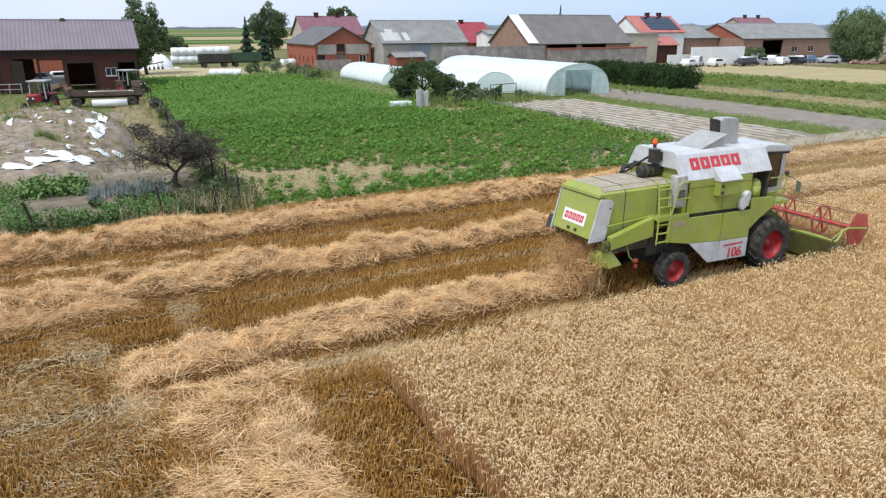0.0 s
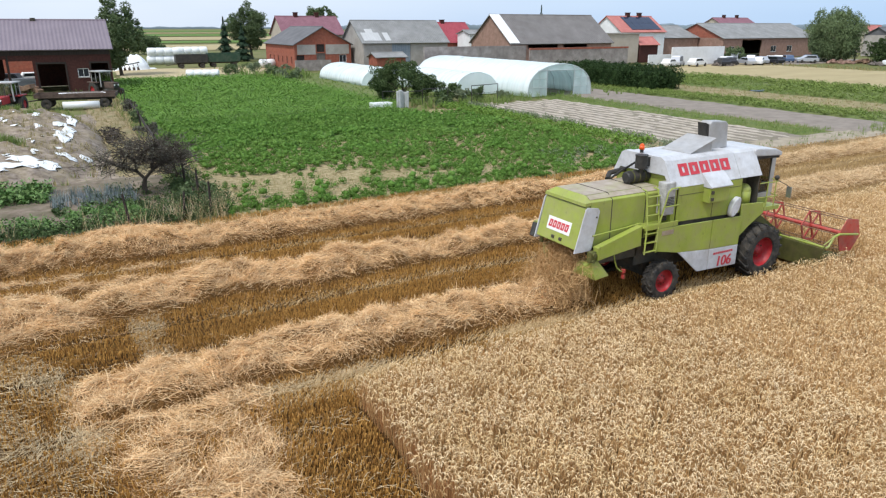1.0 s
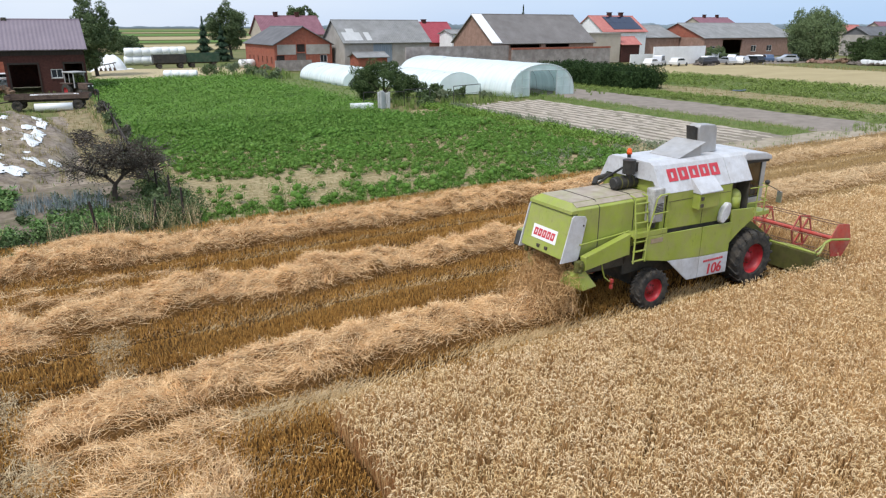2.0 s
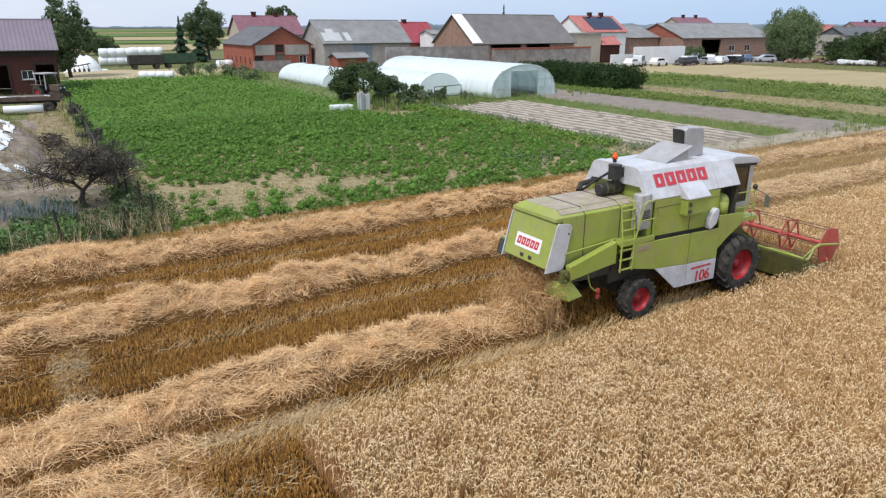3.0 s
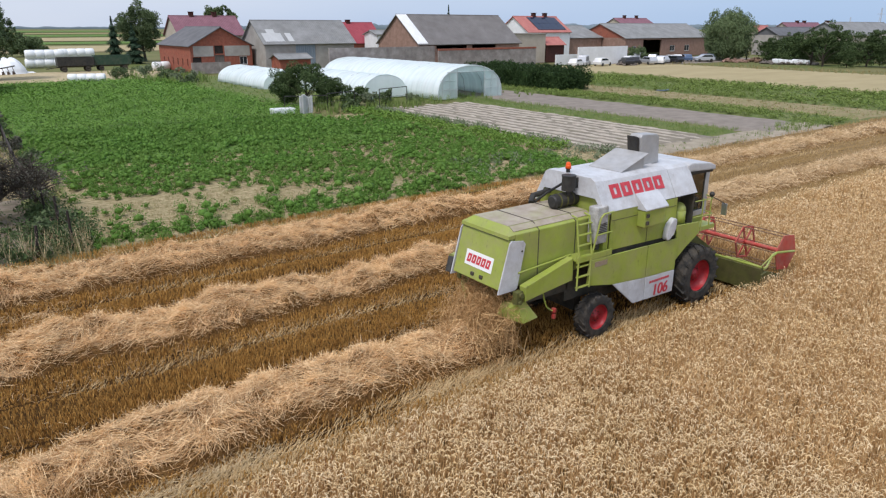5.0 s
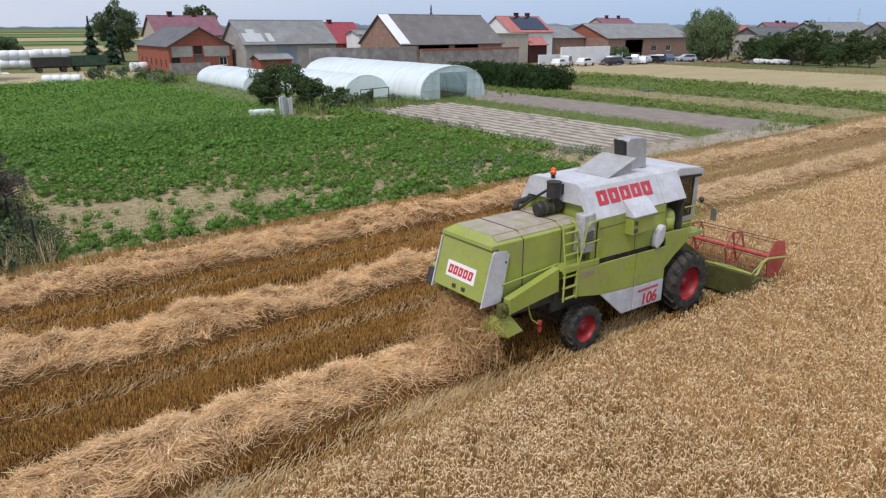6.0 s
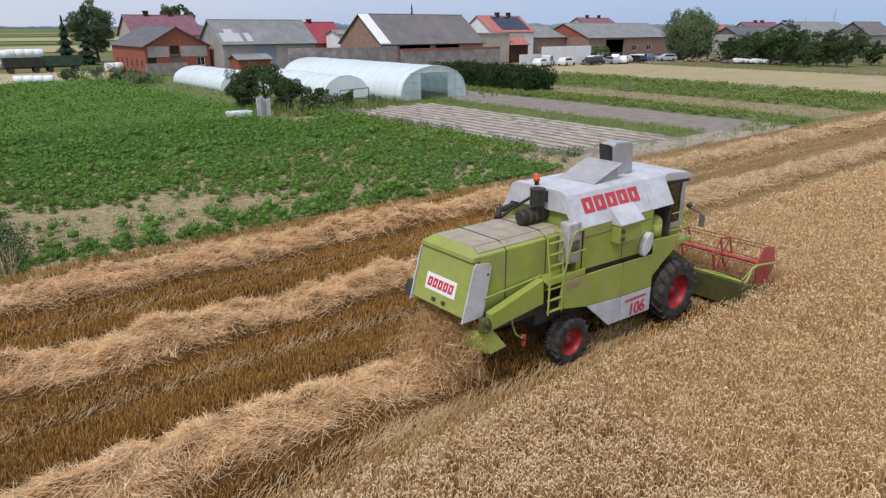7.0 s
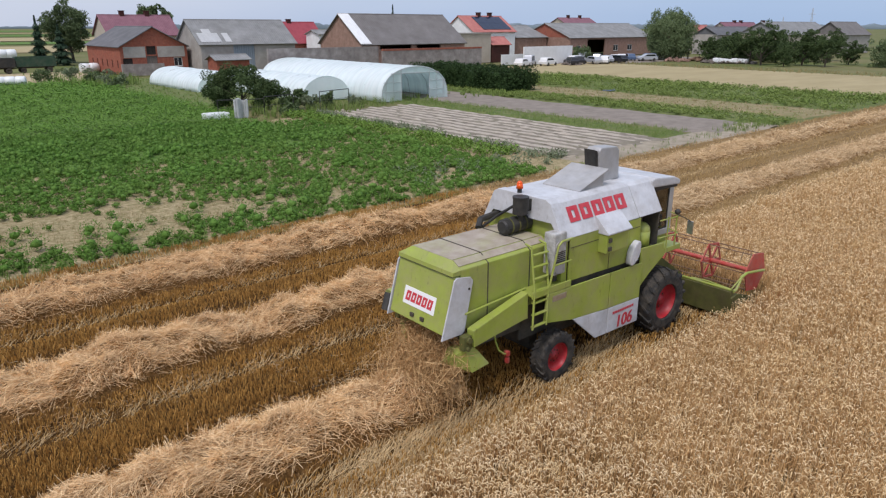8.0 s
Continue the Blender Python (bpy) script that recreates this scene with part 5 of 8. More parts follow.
for x0, x1, y0, y1, per, h, k, wd in ((-4, 5.5, 26.7, 27.5, 2.5, 0.7, 9, 0.013), (1.2, 4.8, 30.4, 33.8, 9.0, 0.13, 5, 0.016), (1.4, 5.6, 26.7, 27.5, 4.5, 0.85, 10, 0.013), (2.6, 5.4, 27.4, 30.0, 1.6, 0.6, 9, 0.012), (1.8, 5.2, 37, 88, 5.0, 0.2, 7, 0.014), (4.2, 5.6, 36, 88, 2.2, 0.5, 7, 0.018), (5.8, 15, 28.6, 33.4, 15.0, 0.12, 6, 0.012), (14, 30, 30, 44, 0.7, 0.25, 6, 0.025), (26, 34, 52, 60, 1.2, 0.3, 6, 0.035), (-6, 2, 36, 64, 0.7, 0.4, 6, 0.05), (118, 126, 40, 92, 1.2, 0.35, 6, 0.05), (62, 70, 28, 74, 1.6, 0.16, 5, 0.04)):
    (tall if h > 0.45 else dry).append(blades(scatter(x0, x1, y0, y1, per), h, k, wd, 0.9 if h > 0.45 else 0.5))
bag("dry_grass", "dry_grass", *join(*dry), label="bleached dry grass tufts", category="grass")
bag("pale_straw", "tall_dry_grass", *join(*tall), label="tall bleached grass stalks along the garden fence", category="grass")

# ================= the harvester =================
def side_panel(bm, pts, y0, y1, bevel=0.015):
    return prism(bm, pts, "y", y0, y1, bevel)


def wheel(parent, name, x, y, r, w, rim_r, lugs, out):
    """A wheel with a lugged tyre and a dished red rim; out: -1 when its outer face looks to -y."""
    hub = part(name, lathe(bmesh.new(), [(rim_r, -w * 0.42), (rim_r * 0.97, -w * 0.3), (rim_r * 0.9, -w * 0.12), (rim_r * 0.55, -w * 0.02), (rim_r * 0.5, -w * 0.1), (rim_r * 0.28, -w * 0.1), (rim_r * 0.26, -w * 0.22), (0.01, -w * 0.24)], 36), "rim", parent, smooth=True)
    hub.matrix_local = pose(x, y, r, -90 if out < 0 else 90, 0, 0)
    bm = bmesh.new()
    lathe(bm, [(rim_r, -w * 0.44), (rim_r * 1.06, -w * 0.5), (r * 0.78, -w * 0.53), (r * 0.9, -w * 0.5), (r * 0.955, -w * 0.42), (r * 0.965, 0), (r * 0.955, w * 0.42), (r * 0.9, w * 0.5), (r * 0.78, w * 0.53), (rim_r * 1.06, w * 0.5), (rim_r, w * 0.44)], 48)
    for k in range(lugs):
        for sgn in (-1, 1):
            a = 2 * math.pi * (k + (0.5 if sgn > 0 else 0)) / lugs
            m = Matrix.Rotation(a, 4, "Z") @ Matrix.Translation((r * 0.965, 0, sgn * w * 0.26)) @ Matrix.Rotation(sgn * radians(38), 4, "X")
            box(bm, -r * 0.05, r * 0.035, -r * 0.035, r * 0.035, -w * 0.30, w * 0.30, 0.0, m)
            m2 = Matrix.Rotation(a + sgn * 0.12, 4, "Z") @ Matrix.Translation((r * 0.92, 0, sgn * w * 0.49))
            box(bm, -r * 0.08, r * 0.05, -r * 0.04, r * 0.04, -w * 0.05, w * 0.05, 0.0, m2)
    part("tyre", bm, "rubber", hub, "dusty black lugged tyre")
    bolt = None
    for k in range(8):
        m = Matrix.Rotation(2 * math.pi * k / 8, 4, "Z") @ Matrix.Translation((rim_r * 0.4, 0, -w * 0.1))
        if bolt is None:
            bolt = part("wheel_bolt", rod(bmesh.new(), (0, 0, -w * 0.04), (0, 0, w * 0.03), 0.018, n=6), "dark", hub)
            bolt.matrix_local = m
        else:
            again("wheel_bolt", bolt, hub, m)
    return hub


def marks(parent, n, w, h, gap, slant, m):
    """n plain slanted red oblongs side by side, h high, each with a narrow slot in its middle."""
    total = n * w + (n - 1) * gap
    for k in range(n):
        x = -total / 2 + k * (w + gap)
        u, z = (0, w * 0.36, w * 0.62, w), (-h / 2, -h * 0.24, h * 0.24, h / 2)
        bm = bmesh.new()
        for a in range(3):
            for b in range(3):
                if (a, b) != (1, 1):
                    prism(bm, [(x + slant * zz + uu, zz) for uu, zz in ((u[a], z[b]), (u[a + 1], z[b]), (u[a + 1], z[b + 1]), (u[a], z[b + 1]))], "y", -0.004, 0.0)
        bmesh.ops.remove_doubles(bm, verts=bm.verts, dist=1e-5)
        ob = part("mark", bm, "red_letter", parent, "plain red slanted mark")
        ob.matrix_local = m


def harvester(m):
    c = thing("combine_harvester", m, "lime green and white combine harvester with red reel cutting wheat", "combine harvester")
    # straw hood
    bm = bmesh.new()
    prism(bm, [(-0.8, 1.72), (-0.8, 2.90), (-0.58, 3.03), (0.58, 3.03), (0.8, 2.90), (0.8, 1.72)], "x", -2.37, 0.05, 0.02)
    part("straw_hood", bm, "lime", c)
    bm = bmesh.new()
    prism(bm, [(-2.80, 1.74), (-2.52, 2.80), (-2.40, 2.80), (-2.40, 1.74)], "y", -0.79, 0.79, 0.02)
    door = part("rear_door", bm, "lime", c)
    part("rear_cap", hull(bmesh.new(), [(x, s * y, z) for s in (-1, 1) for x, y, z in ((-2.56, 0.8, 2.815), (-2.545, 0.8, 2.89), (-2.385, 0.57, 3.036), (-2.375, 0.8, 2.815), (-2.375, 0.8, 2.905), (-2.375, 0.58, 3.036))]), "lime", c)
    part("cap_seam", box(bmesh.new(), -2.556, -2.39, -0.785, 0.785, 2.803, 2.817), "dark", c)
    bm = bmesh.new()
    box(bm, -2.37, -0.02, -0.56, 0.56, 3.031, 3.042, 0.004)
    part("hood_top", bm, "dusty", c, "dust covered sheet metal top")
    for q in (-1, 1):
        bm = prism(bmesh.new(), [(q * 0.585, 3.033), (q * 0.60, 3.036), (q * 0.735, 2.955), (q * 0.725, 2.945)], "x", -2.36, -0.02)
        part("dust_film", bm, "dusty", c, "dust lying on the sloping edge")
    for x in (-1.7, -0.56):
        bm = bmesh.new()
        box(bm, x, x + 0.022, -0.808, 0.808, 1.74, 2.90, 0.004)
        prism(bm, [(-0.812, 2.895), (-0.585, 3.052), (0.585, 3.052), (0.812, 2.895), (0.78, 2.88), (0.57, 3.02), (-0.57, 3.02), (-0.78, 2.88)], "x", x, x + 0.022)
        part("hood_seam", bm, "dark", c)
    for s in (-1, 1):
        bm = bmesh.new()
        prism(bm, [(-2.85, 1.66), (-2.55, 2.74), (-2.49, 2.79), (-2.16, 2.74), (-2.10, 2.66), (-2.30, 1.70), (-2.36, 1.66)], "y", s * 0.825 - 0.015, s * 0.825 + 0.015, 0.006)
        plate = part("corner_plate", bm, "white", c, "white side plate")
        part("bolt", rod(bmesh.new(), (-2.2, s * 0.838, 2.52), (-2.2, s * 0.85, 2.52), 0.025, n=8), "dark", plate)
    # rear sign with five red marks
    slope = math.degrees(math.atan2(0.28, 1.06))
    sm = pose(-2.70, 0.0, 2.17, 0, 0, -90) @ pose(0, 0, 0, -slope, 0, 0)
    bm = bmesh.new()
    box(bm, -0.46, 0.46, -0.03, -0.004, -0.17, 0.17, 0.003)
    sign = part("rear_sign", bm, "sign_white", c, "white plate with five red marks")
    sign.matrix_local = sm @ pose(0, 0.035, 0)
    marks(sign, 5, 0.13, 0.19, 0.03, 0.15, pose(0, -0.031, 0))
    for y in (-0.18, 0.12):
        part("rear_latch", box(bmesh.new(), -2.80, -2.76, y - 0.05, y + 0.05, 1.82, 1.9, 0.01), "dark", door)
    part("data_plate", box(bmesh.new(), -0.3, 0.12, -1.226, -1.221, 1.86, 1.98, 0.001), "steel", c, "small bare metal data plate")
    # slanting chopper arm beside the hood
    for s in (-1, 1):
        bm = bmesh.new()
        prism(bm, [(-2.29, 1.46), (-2.32, 1.80), (-1.07, 2.12), (-0.88, 2.18), (-0.86, 1.62), (-0.97, 1.66)], "y", s * 1.0 - 0.1, s * 1.0 + 0.08, 0.02)
        part("chopper_arm", bm, "lime", c)
        bm = bmesh.new()
        box(bm, -2.5, -2.3, s * 0.98 - 0.07, s * 0.98 + 0.07, 1.42, 1.7, 0.02)
        rod(bm, (-2.38, s * 0.88, 1.62), (-2.38, s * 1.1, 1.62), 0.06, n=10)
        rod(bm, (-2.42, s * 0.88, 1.46), (-2.42, s * 1.1, 1.46), 0.04, n=10)
        part("arm_hinge", bm, "header", c, "grimy arm hinge")
        part("deflector", hull(bmesh.new(), [(-2.42, s * 1.0, 1.42), (-2.2, s * 1.0, 1.42), (-1.88, s * 1.08, 1.0), (-2.31, s * 1.08, 0.95), (-2.5, s * 0.6, 1.36), (-2.62, s * 0.55, 1.06), (-2.2, s * 0.7, 1.4), (-1.95, s * 0.6, 1.02)]), "lime", c, smooth=False)
    bm = bmesh.new()
    box(bm, -2.35, -0.6, -0.72, 0.72, 1.2, 1.74, 0.03)
    part("walker_pan", bm, "dark", c)
    bm = bmesh.new()
    pipe(bm, [(-2.3, -0.86, 2.05), (-1.2, -0.86, 2.12), (-0.75, -0.9, 2.18)], 0.022)
    part("side_pipe", bm, "lime", c)
    bm = bmesh.new()
    pipe(bm, [(-1.70, -1.0, 1.6), (-1.66, -1.02, 1.36), (-1.57, -1.02, 1.14), (-1.42, -1.02, 1.02), (-1.36, -1.02, 1.0)], 0.018)
    hose = part("hose", bm, "lime", c)
    bm = bmesh.new()
    box(bm, -1.38, -1.29, -1.07, -0.97, 0.95, 1.06, 0.02)
    box(bm, -1.37, -1.29, -1.06, -0.98, 0.8, 0.92, 0.02)
    part("coupling", bm, "red", hose, "red coupling")
    # chassis
    bm = bmesh.new()
    box(bm, -0.7, 3.9, -0.72, 0.72, 0.95, 2.0, 0.03)
    prism(bm, [(-0.7, 1.2), (0.8, 0.75), (3.4, 0.75), (3.4, 1.0), (-0.7, 1.5)], "y", -0.66, 0.66)
    part("chassis", bm, "dark", c)
    bm = bmesh.new()
    rod(bm, (0, -1.05, 0.56), (0, 1.05, 0.56), 0.09)
    box(bm, -0.12, 0.12, -0.5, 0.5, 0.5, 1.1, 0.02)
    part("rear_axle", bm, "dark", c)
    bm = bmesh.new()
    rod(bm, (3.8, -0.9, 0.79), (3.8, 0.9, 0.79), 0.16)
    part("front_axle", bm, "dark", c)
    for s in (-1, 1):
        wheel(c, "rear_wheel", 0.0, s * 1.06, 0.55, 0.31, 0.31, 18, s)
        wheel(c, "front_wheel", 3.8, s * 1.06, 0.79, 0.54, 0.43, 18, s)
    # side panels
    for s in (-1, 1):
        a, b = (s * 1.2 - 0.02, s * 1.2 + 0.02)
        bm = side_panel(bmesh.new(), [(-0.52, 1.46), (-0.46, 2.06), (1.585, 2.02), (1.585, 1.20), (0.36, 1.30)], a, b)
        part("lower_panel", bm, "lime", c)
        bm = side_panel(bmesh.new(), [(1.61, 1.20), (1.61, 2.02), (2.76, 1.99), (2.76, 1.16)], a, b)
        part("lower_panel", bm, "lime", c)
        bm = side_panel(bmesh.new(), [(0.38, 1.29), (1.585, 1.195), (1.585, 0.60), (1.2, 0.61)], a, b)
        part("skirt", bm, "white", c, "white painted skirt")
        bm = side_panel(bmesh.new(), [(1.61, 0.60), (1.61, 1.19), (2.76, 1.155), (2.76, 0.57)], a, b)
        skirt = part("skirt", bm, "white", c, "white painted skirt with red numerals")
        if s < 0:
            bm = bmesh.new()
            for k in range(9):
                box(bm, 1.78 + k * 0.088, 1.85 + k * 0.088, -1.226, -1.221, 1.0, 1.06)
            part("name_bar", bm, "red_letter", skirt)
            cu = bpy.data.curves.new("numerals", "FONT")
            cu.body, cu.size, cu.extrude, cu.align_x, cu.shear = "106", 0.42, 0.002, "CENTER", 0.1
            tmp = bpy.data.objects.new("numerals", cu)
            me = bpy.data.meshes.new_from_object(tmp)
            bpy.data.objects.remove(tmp)
            me.materials.append(M["red_letter"])
            num = new("numerals", me)
            num.parent = skirt
            num.matrix_local = pose(2.22, -1.224, 0.64, 90, 0, 0)
            for dx in (-0.014, 0.014):
                again("numerals", num, skirt, pose(2.22 + dx, -1.2245 + dx * 0.01, 0.64, 90, 0, 0))
        bm = side_panel(bmesh.new(), [(2.78, 1.32), (2.78, 2.31), (3.70, 2.26), (3.76, 1.95), (3.2, 1.66)], s * 1.14 - 0.02, s * 1.14 + 0.02)
        part("wheel_guard", bm, "lime", c)
        bm = side_panel(bmesh.new(), [(0.28, 2.12), (0.28, 3.06), (2.72, 3.03), (2.72, 2.30), (2.76, 2.30), (2.76, 2.06)], s * 1.10 - 0.02, s * 1.10 + 0.02)
        up = part("upper_panel", bm, "lime", c)
        bm = bmesh.new()
        box(bm, 0.3, 2.68, s * 1.123 - 0.003, s * 1.123 + 0.003, 2.83, 2.842)
        box(bm, 1.6, 1.612, s * 1.123 - 0.003, s * 1.123 + 0.003, 2.1, 2.55)
        part("panel_seam", bm, "dark", up)
    bm = bmesh.new()
    box(bm, -0.1, 3.4, -1.06, 1.06, 1.95, 2.12, 0.01)
    box(bm, 0.3, 2.68, -1.06, 1.06, 2.12, 3.04)
    box(bm, 2.68, 3.44, -0.7, 0.7, 2.0, 3.3)
    part("inner_frame", bm, "dark", c)
    # engine deck wall behind the hood
    bm = bmesh.new()
    prism(bm, [(-1.08, 2.1), (-1.08, 3.04), (-0.85, 3.36), (0.75, 3.36), (1.02, 3.04), (1.02, 2.1)], "x", 0.10, 0.26, 0.01)
    part("engine_wall", bm, "lime", c)
    # grain tank cover
    bm = bmesh.new()
    prism(bm, [(-1.13, 3.05), (-0.78, 3.70), (-0.66, 3.77), (0.66, 3.77), (0.78, 3.70), (1.13, 3.05)], "x", 0.22, 2.62, 0.012)
    tank = part("grain_tank", bm, "white", c, "white grain tank cover")
    bm = bmesh.new()
    prism(bm, [(-1.13, 3.05), (-0.78, 3.69), (-0.66, 3.75), (0.66, 3.75), (0.78, 3.69), (1.13, 3.05)], "x", 2.64, 3.52, 0.012)
    part("tank_front", bm, "white", c, "white front of the tank cover")
    bm = bmesh.new()
    prism(bm, [(-1.16, 3.02), (-0.79, 3.72), (-0.66, 3.79), (0.66, 3.79), (0.79, 3.72), (1.16, 2.96), (1.06, 2.96), (0.80, 3.33), (-0.84, 3.35), (-1.06, 3.02)], "x", 0.0, 0.215, 0.012)
    part("tank_hood", bm, "white", c, "white rear plate of the grain tank")
    tilt = math.degrees(math.atan2(0.35, 0.65))
    face = pose(1.36, -0.922, 3.46, -tilt, 0, 0)
    marks(tank, 5, 0.33, 0.33, 0.065, 0.0, face)
    bm = bmesh.new()
    prism(bm, [(-1.38, 2.97), (-1.38, 3.0), (-1.02, 3.33), (-0.97, 3.28), (-1.1, 2.97)], "x", 1.18, 2.02, 0.008)
    part("filter_lid", bm, "white", c, "pale sloping lid")
    bm = bmesh.new()
    box(bm, 1.2, 1.95, -1.34, -1.11, 2.56, 2.97, 0.02)
    bx = part("tool_box", bm, "lime", c)
    for z in (2.62, 2.8):
        part("latch", box(bmesh.new(), 1.24, 1.33, -1.38, -1.34, z, z + 0.09, 0.01), "dark", bx)
    bm = bmesh.new()
    ov = [(0.15 * math.cos(a) + 0.10 * (1 if math.sin(a) > 0 else -1) * abs(math.sin(a)), 0.27 * math.sin(a)) for a in [2 * math.pi * i / 20 for i in range(20)]]
    prism(bm, [(2.40 + px, 2.30 + pz) for px, pz in ov], "y", -1.28, -1.13, 0.03)
    part("elevator_cover", bm, "white", c, "white oval elevator cover")
    part("bay_wall", box(bmesh.new(), 2.74, 2.76, -1.08, -0.7, 2.2, 3.05), "lime", c)
    part("bay_wall", box(bmesh.new(), 3.44, 3.47, -1.1, -0.7, 2.2, 3.05), "dark", c)
    part("bay_floor", box(bmesh.new(), 2.74, 3.44, -1.1, -0.7, 2.18, 2.24), "dark", c)
    bm = bmesh.new()
    rod(bm, (3.1, -0.9, 2.25), (3.1, -0.9, 2.62), 0.2, 0.2, 18)
    bmesh.ops.create_uvsphere(bm, u_segments=18, v_segments=8, radius=0.2, matrix=Matrix.Translation((3.1, -0.9, 2.62)))
    part("air_tank", bm, "lime", c, smooth=True)
    # tank hatch and filling hood on the roof
    bm = bmesh.new()
    prism(bm, [(1.22, 3.77), (1.22, 3.80), (1.95, 4.06), (1.97, 3.77)], "y", -0.58, 0.34, 0.004)
    hatch = part("tank_hatch", bm, "grey", c, "raised grey tank lid box")
    bm = bmesh.new()
    prism(bm, [(1.10, 3.765), (1.10, 3.79), (2.06, 4.135), (2.07, 4.11)], "y", -0.63, 0.39, 0.006)
    part("hatch_lid", bm, "grey", hatch, "tilted pale sheet lid")
    bm = bmesh.new()
    prism(bm, [(2.2, 3.76), (2.14, 4.46), (2.2, 4.53), (2.78, 4.5), (2.86, 4.42), (2.92, 3.76)], "y", -0.3, 0.06, 0.03)
    fill = part("filling_hood", bm, "grey", c, "tall grey filling hood with a black mouth at the back")
    # black block on the solid hood stands in for the dark inside its mouth
    bm = bmesh.new()
    prism(bm, [(2.195, 3.82), (2.12, 4.45), (2.00, 4.50), (2.10, 3.9)], "y", -0.26, 0.02)
    part("mouth_shade", bm, "black", fill)
    # exhaust, air drum, beacon
    bm = bmesh.new()
    rod(bm, (-0.24, -0.22, 3.46), (-0.24, -0.22, 3.8), 0.16, n=20)
    rod(bm, (-0.24, -0.22, 3.78), (-0.24, -0.22, 3.815), 0.17, n=20)
    rod(bm, (-0.24, -0.22, 3.2), (-0.24, -0.22, 3.48), 0.06)
    box(bm, -0.1, 0.0, -0.3, -0.26, 3.5, 3.74)
    part("silencer", bm, "black", c, "black silencer", smooth=False)
    bm = bmesh.new()
    rod(bm, (-0.62, -0.12, 3.22), (0.08, -0.12, 3.22), 0.165, n=20)
    rod(bm, (-0.66, -0.12, 3.22), (-0.62, -0.12, 3.22), 0.12, 0.15, n=20)
    drum = part("air_cleaner", bm, "black", c, "black air cleaner drum")
    for x in (-0.5, -0.3, -0.1):
        part("drum_band", rod(bmesh.new(), (x, -0.12, 3.22), (x + 0.03, -0.12, 3.22), 0.176, n=20), "header", drum)
    bm = bmesh.new()
    rod(bm, (0.06, 0.1, 3.77), (0.06, 0.1, 3.88), 0.05, n=12)
    bs = part("beacon_base", bm, "black", c)
    bm = bmesh.new()
    rod(bm, (0.06, 0.1, 3.88), (0.06, 0.1, 3.98), 0.075, 0.06, 16)
    bmesh.ops.create_uvsphere(bm, u_segments=16, v_segments=8, radius=0.06, matrix=Matrix.Translation((0.06, 0.1, 3.98)))
    part("beacon_lens", bm, "orange", bs, "orange beacon lens", smooth=True)
    bm = bmesh.new()
    pipe(bm, [(-0.5, 0.62, 3.04), (-0.36, 0.35, 3.3), (-0.28, -0.1, 3.62)], 0.03)
    pipe(bm, [(-0.62, 0.6, 3.05), (-0.45, 0.72, 3.18), (0.08, 0.7, 3.24)], 0.07)
    part("intake_pipe", bm, "black", c)
    # service box in the bay
    bm = bmesh.new()
    box(bm, -0.22, 0.14, -1.14, -0.86, 2.36, 3.22, 0.03)
    sb = part("filter_box", bm, "grimy_white", c, "dusty white filter box")
    for z in (2.5, 2.95):
        part("filter_cap", rod(bmesh.new(), (-0.08, -1.16, z), (-0.08, -1.13, z), 0.11, n=16), "grey", sb)
    bm = bmesh.new()
    rod(bm, (-0.05, -1.0, 2.2), (-0.05, -1.0, 2.38), 0.07, n=14)
    for q in range(6):
        part("louvre", box(bmesh.new(), -0.19, 0.1, -1.152, -1.14, 2.62 + q * 0.04, 2.64 + q * 0.04), "dark", sb)
    part("filter_bowl", bm, "dark", sb)
    # ladder and platform
    bm = bmesh.new()
    box(bm, -0.88, 0.26, -1.2, -0.8, 2.1, 2.14, 0.01)
    box(bm, -0.88, 0.26, -1.22, -1.18, 2.06, 2.2, 0.01)
    part("platform", bm, "lime", c)
    lad = thing("ladder")
    lad.parent = c
    for x in (-0.9, -0.5):
        bm = bmesh.new()
        pipe(bm, [(x, -1.26, 1.45), (x + 0.08, -1.2, 2.2), (x + 0.14, -1.02, 3.05), (x + 0.16, -0.85, 3.07)], 0.022)
        part("rail", bm, "lime", lad)
    for k in range(7):
        z = 1.5 + k * 0.235
        y = -1.26 + max(0, z - 1.45) * 0.1
        bm = bmesh.new()
        box(bm, -0.9 + (z - 1.45) * 0.09, -0.5 + (z - 1.45) * 0.09, y - 0.02, y + 0.05, z - 0.012, z + 0.012, 0.004)
        part("rung", bm, "lime", lad)
    bm = bmesh.new()
    pipe(bm, [(-0.42, -1.2, 2.1), (-0.2, -1.22, 3.0), (-0.1, -1.22, 3.08), (0.24, -1.2, 3.08)], 0.022)
    pipe(bm, [(-0.3, -1.22, 2.62), (0.24, -1.2, 2.62)], 0.018)
    part("handrail", bm, "lime", c)
    # cab
    bm = bmesh.new()
    prism(bm, [(3.46, 3.53), (3.46, 3.70), (3.6, 3.75), (4.4, 3.68), (4.66, 3.58), (4.68, 3.46)], "y", -0.84, 0.78, 0.035)
    roof = part("cab_roof", bm, "white", c, "white rounded cab roof")
    bm = bmesh.new()
    prism(bm, [(3.5, 3.44), (3.5, 3.535), (4.64, 3.465), (4.6, 3.40)], "y", -0.8, 0.74, 0.008)
    part("roof_trim", bm, "black", roof)
    bm = bmesh.new()
    box(bm, 3.5, 4.46, -0.74, 0.68, 1.95, 2.3, 0.03)
    part("cab_base", bm, "lime", c)
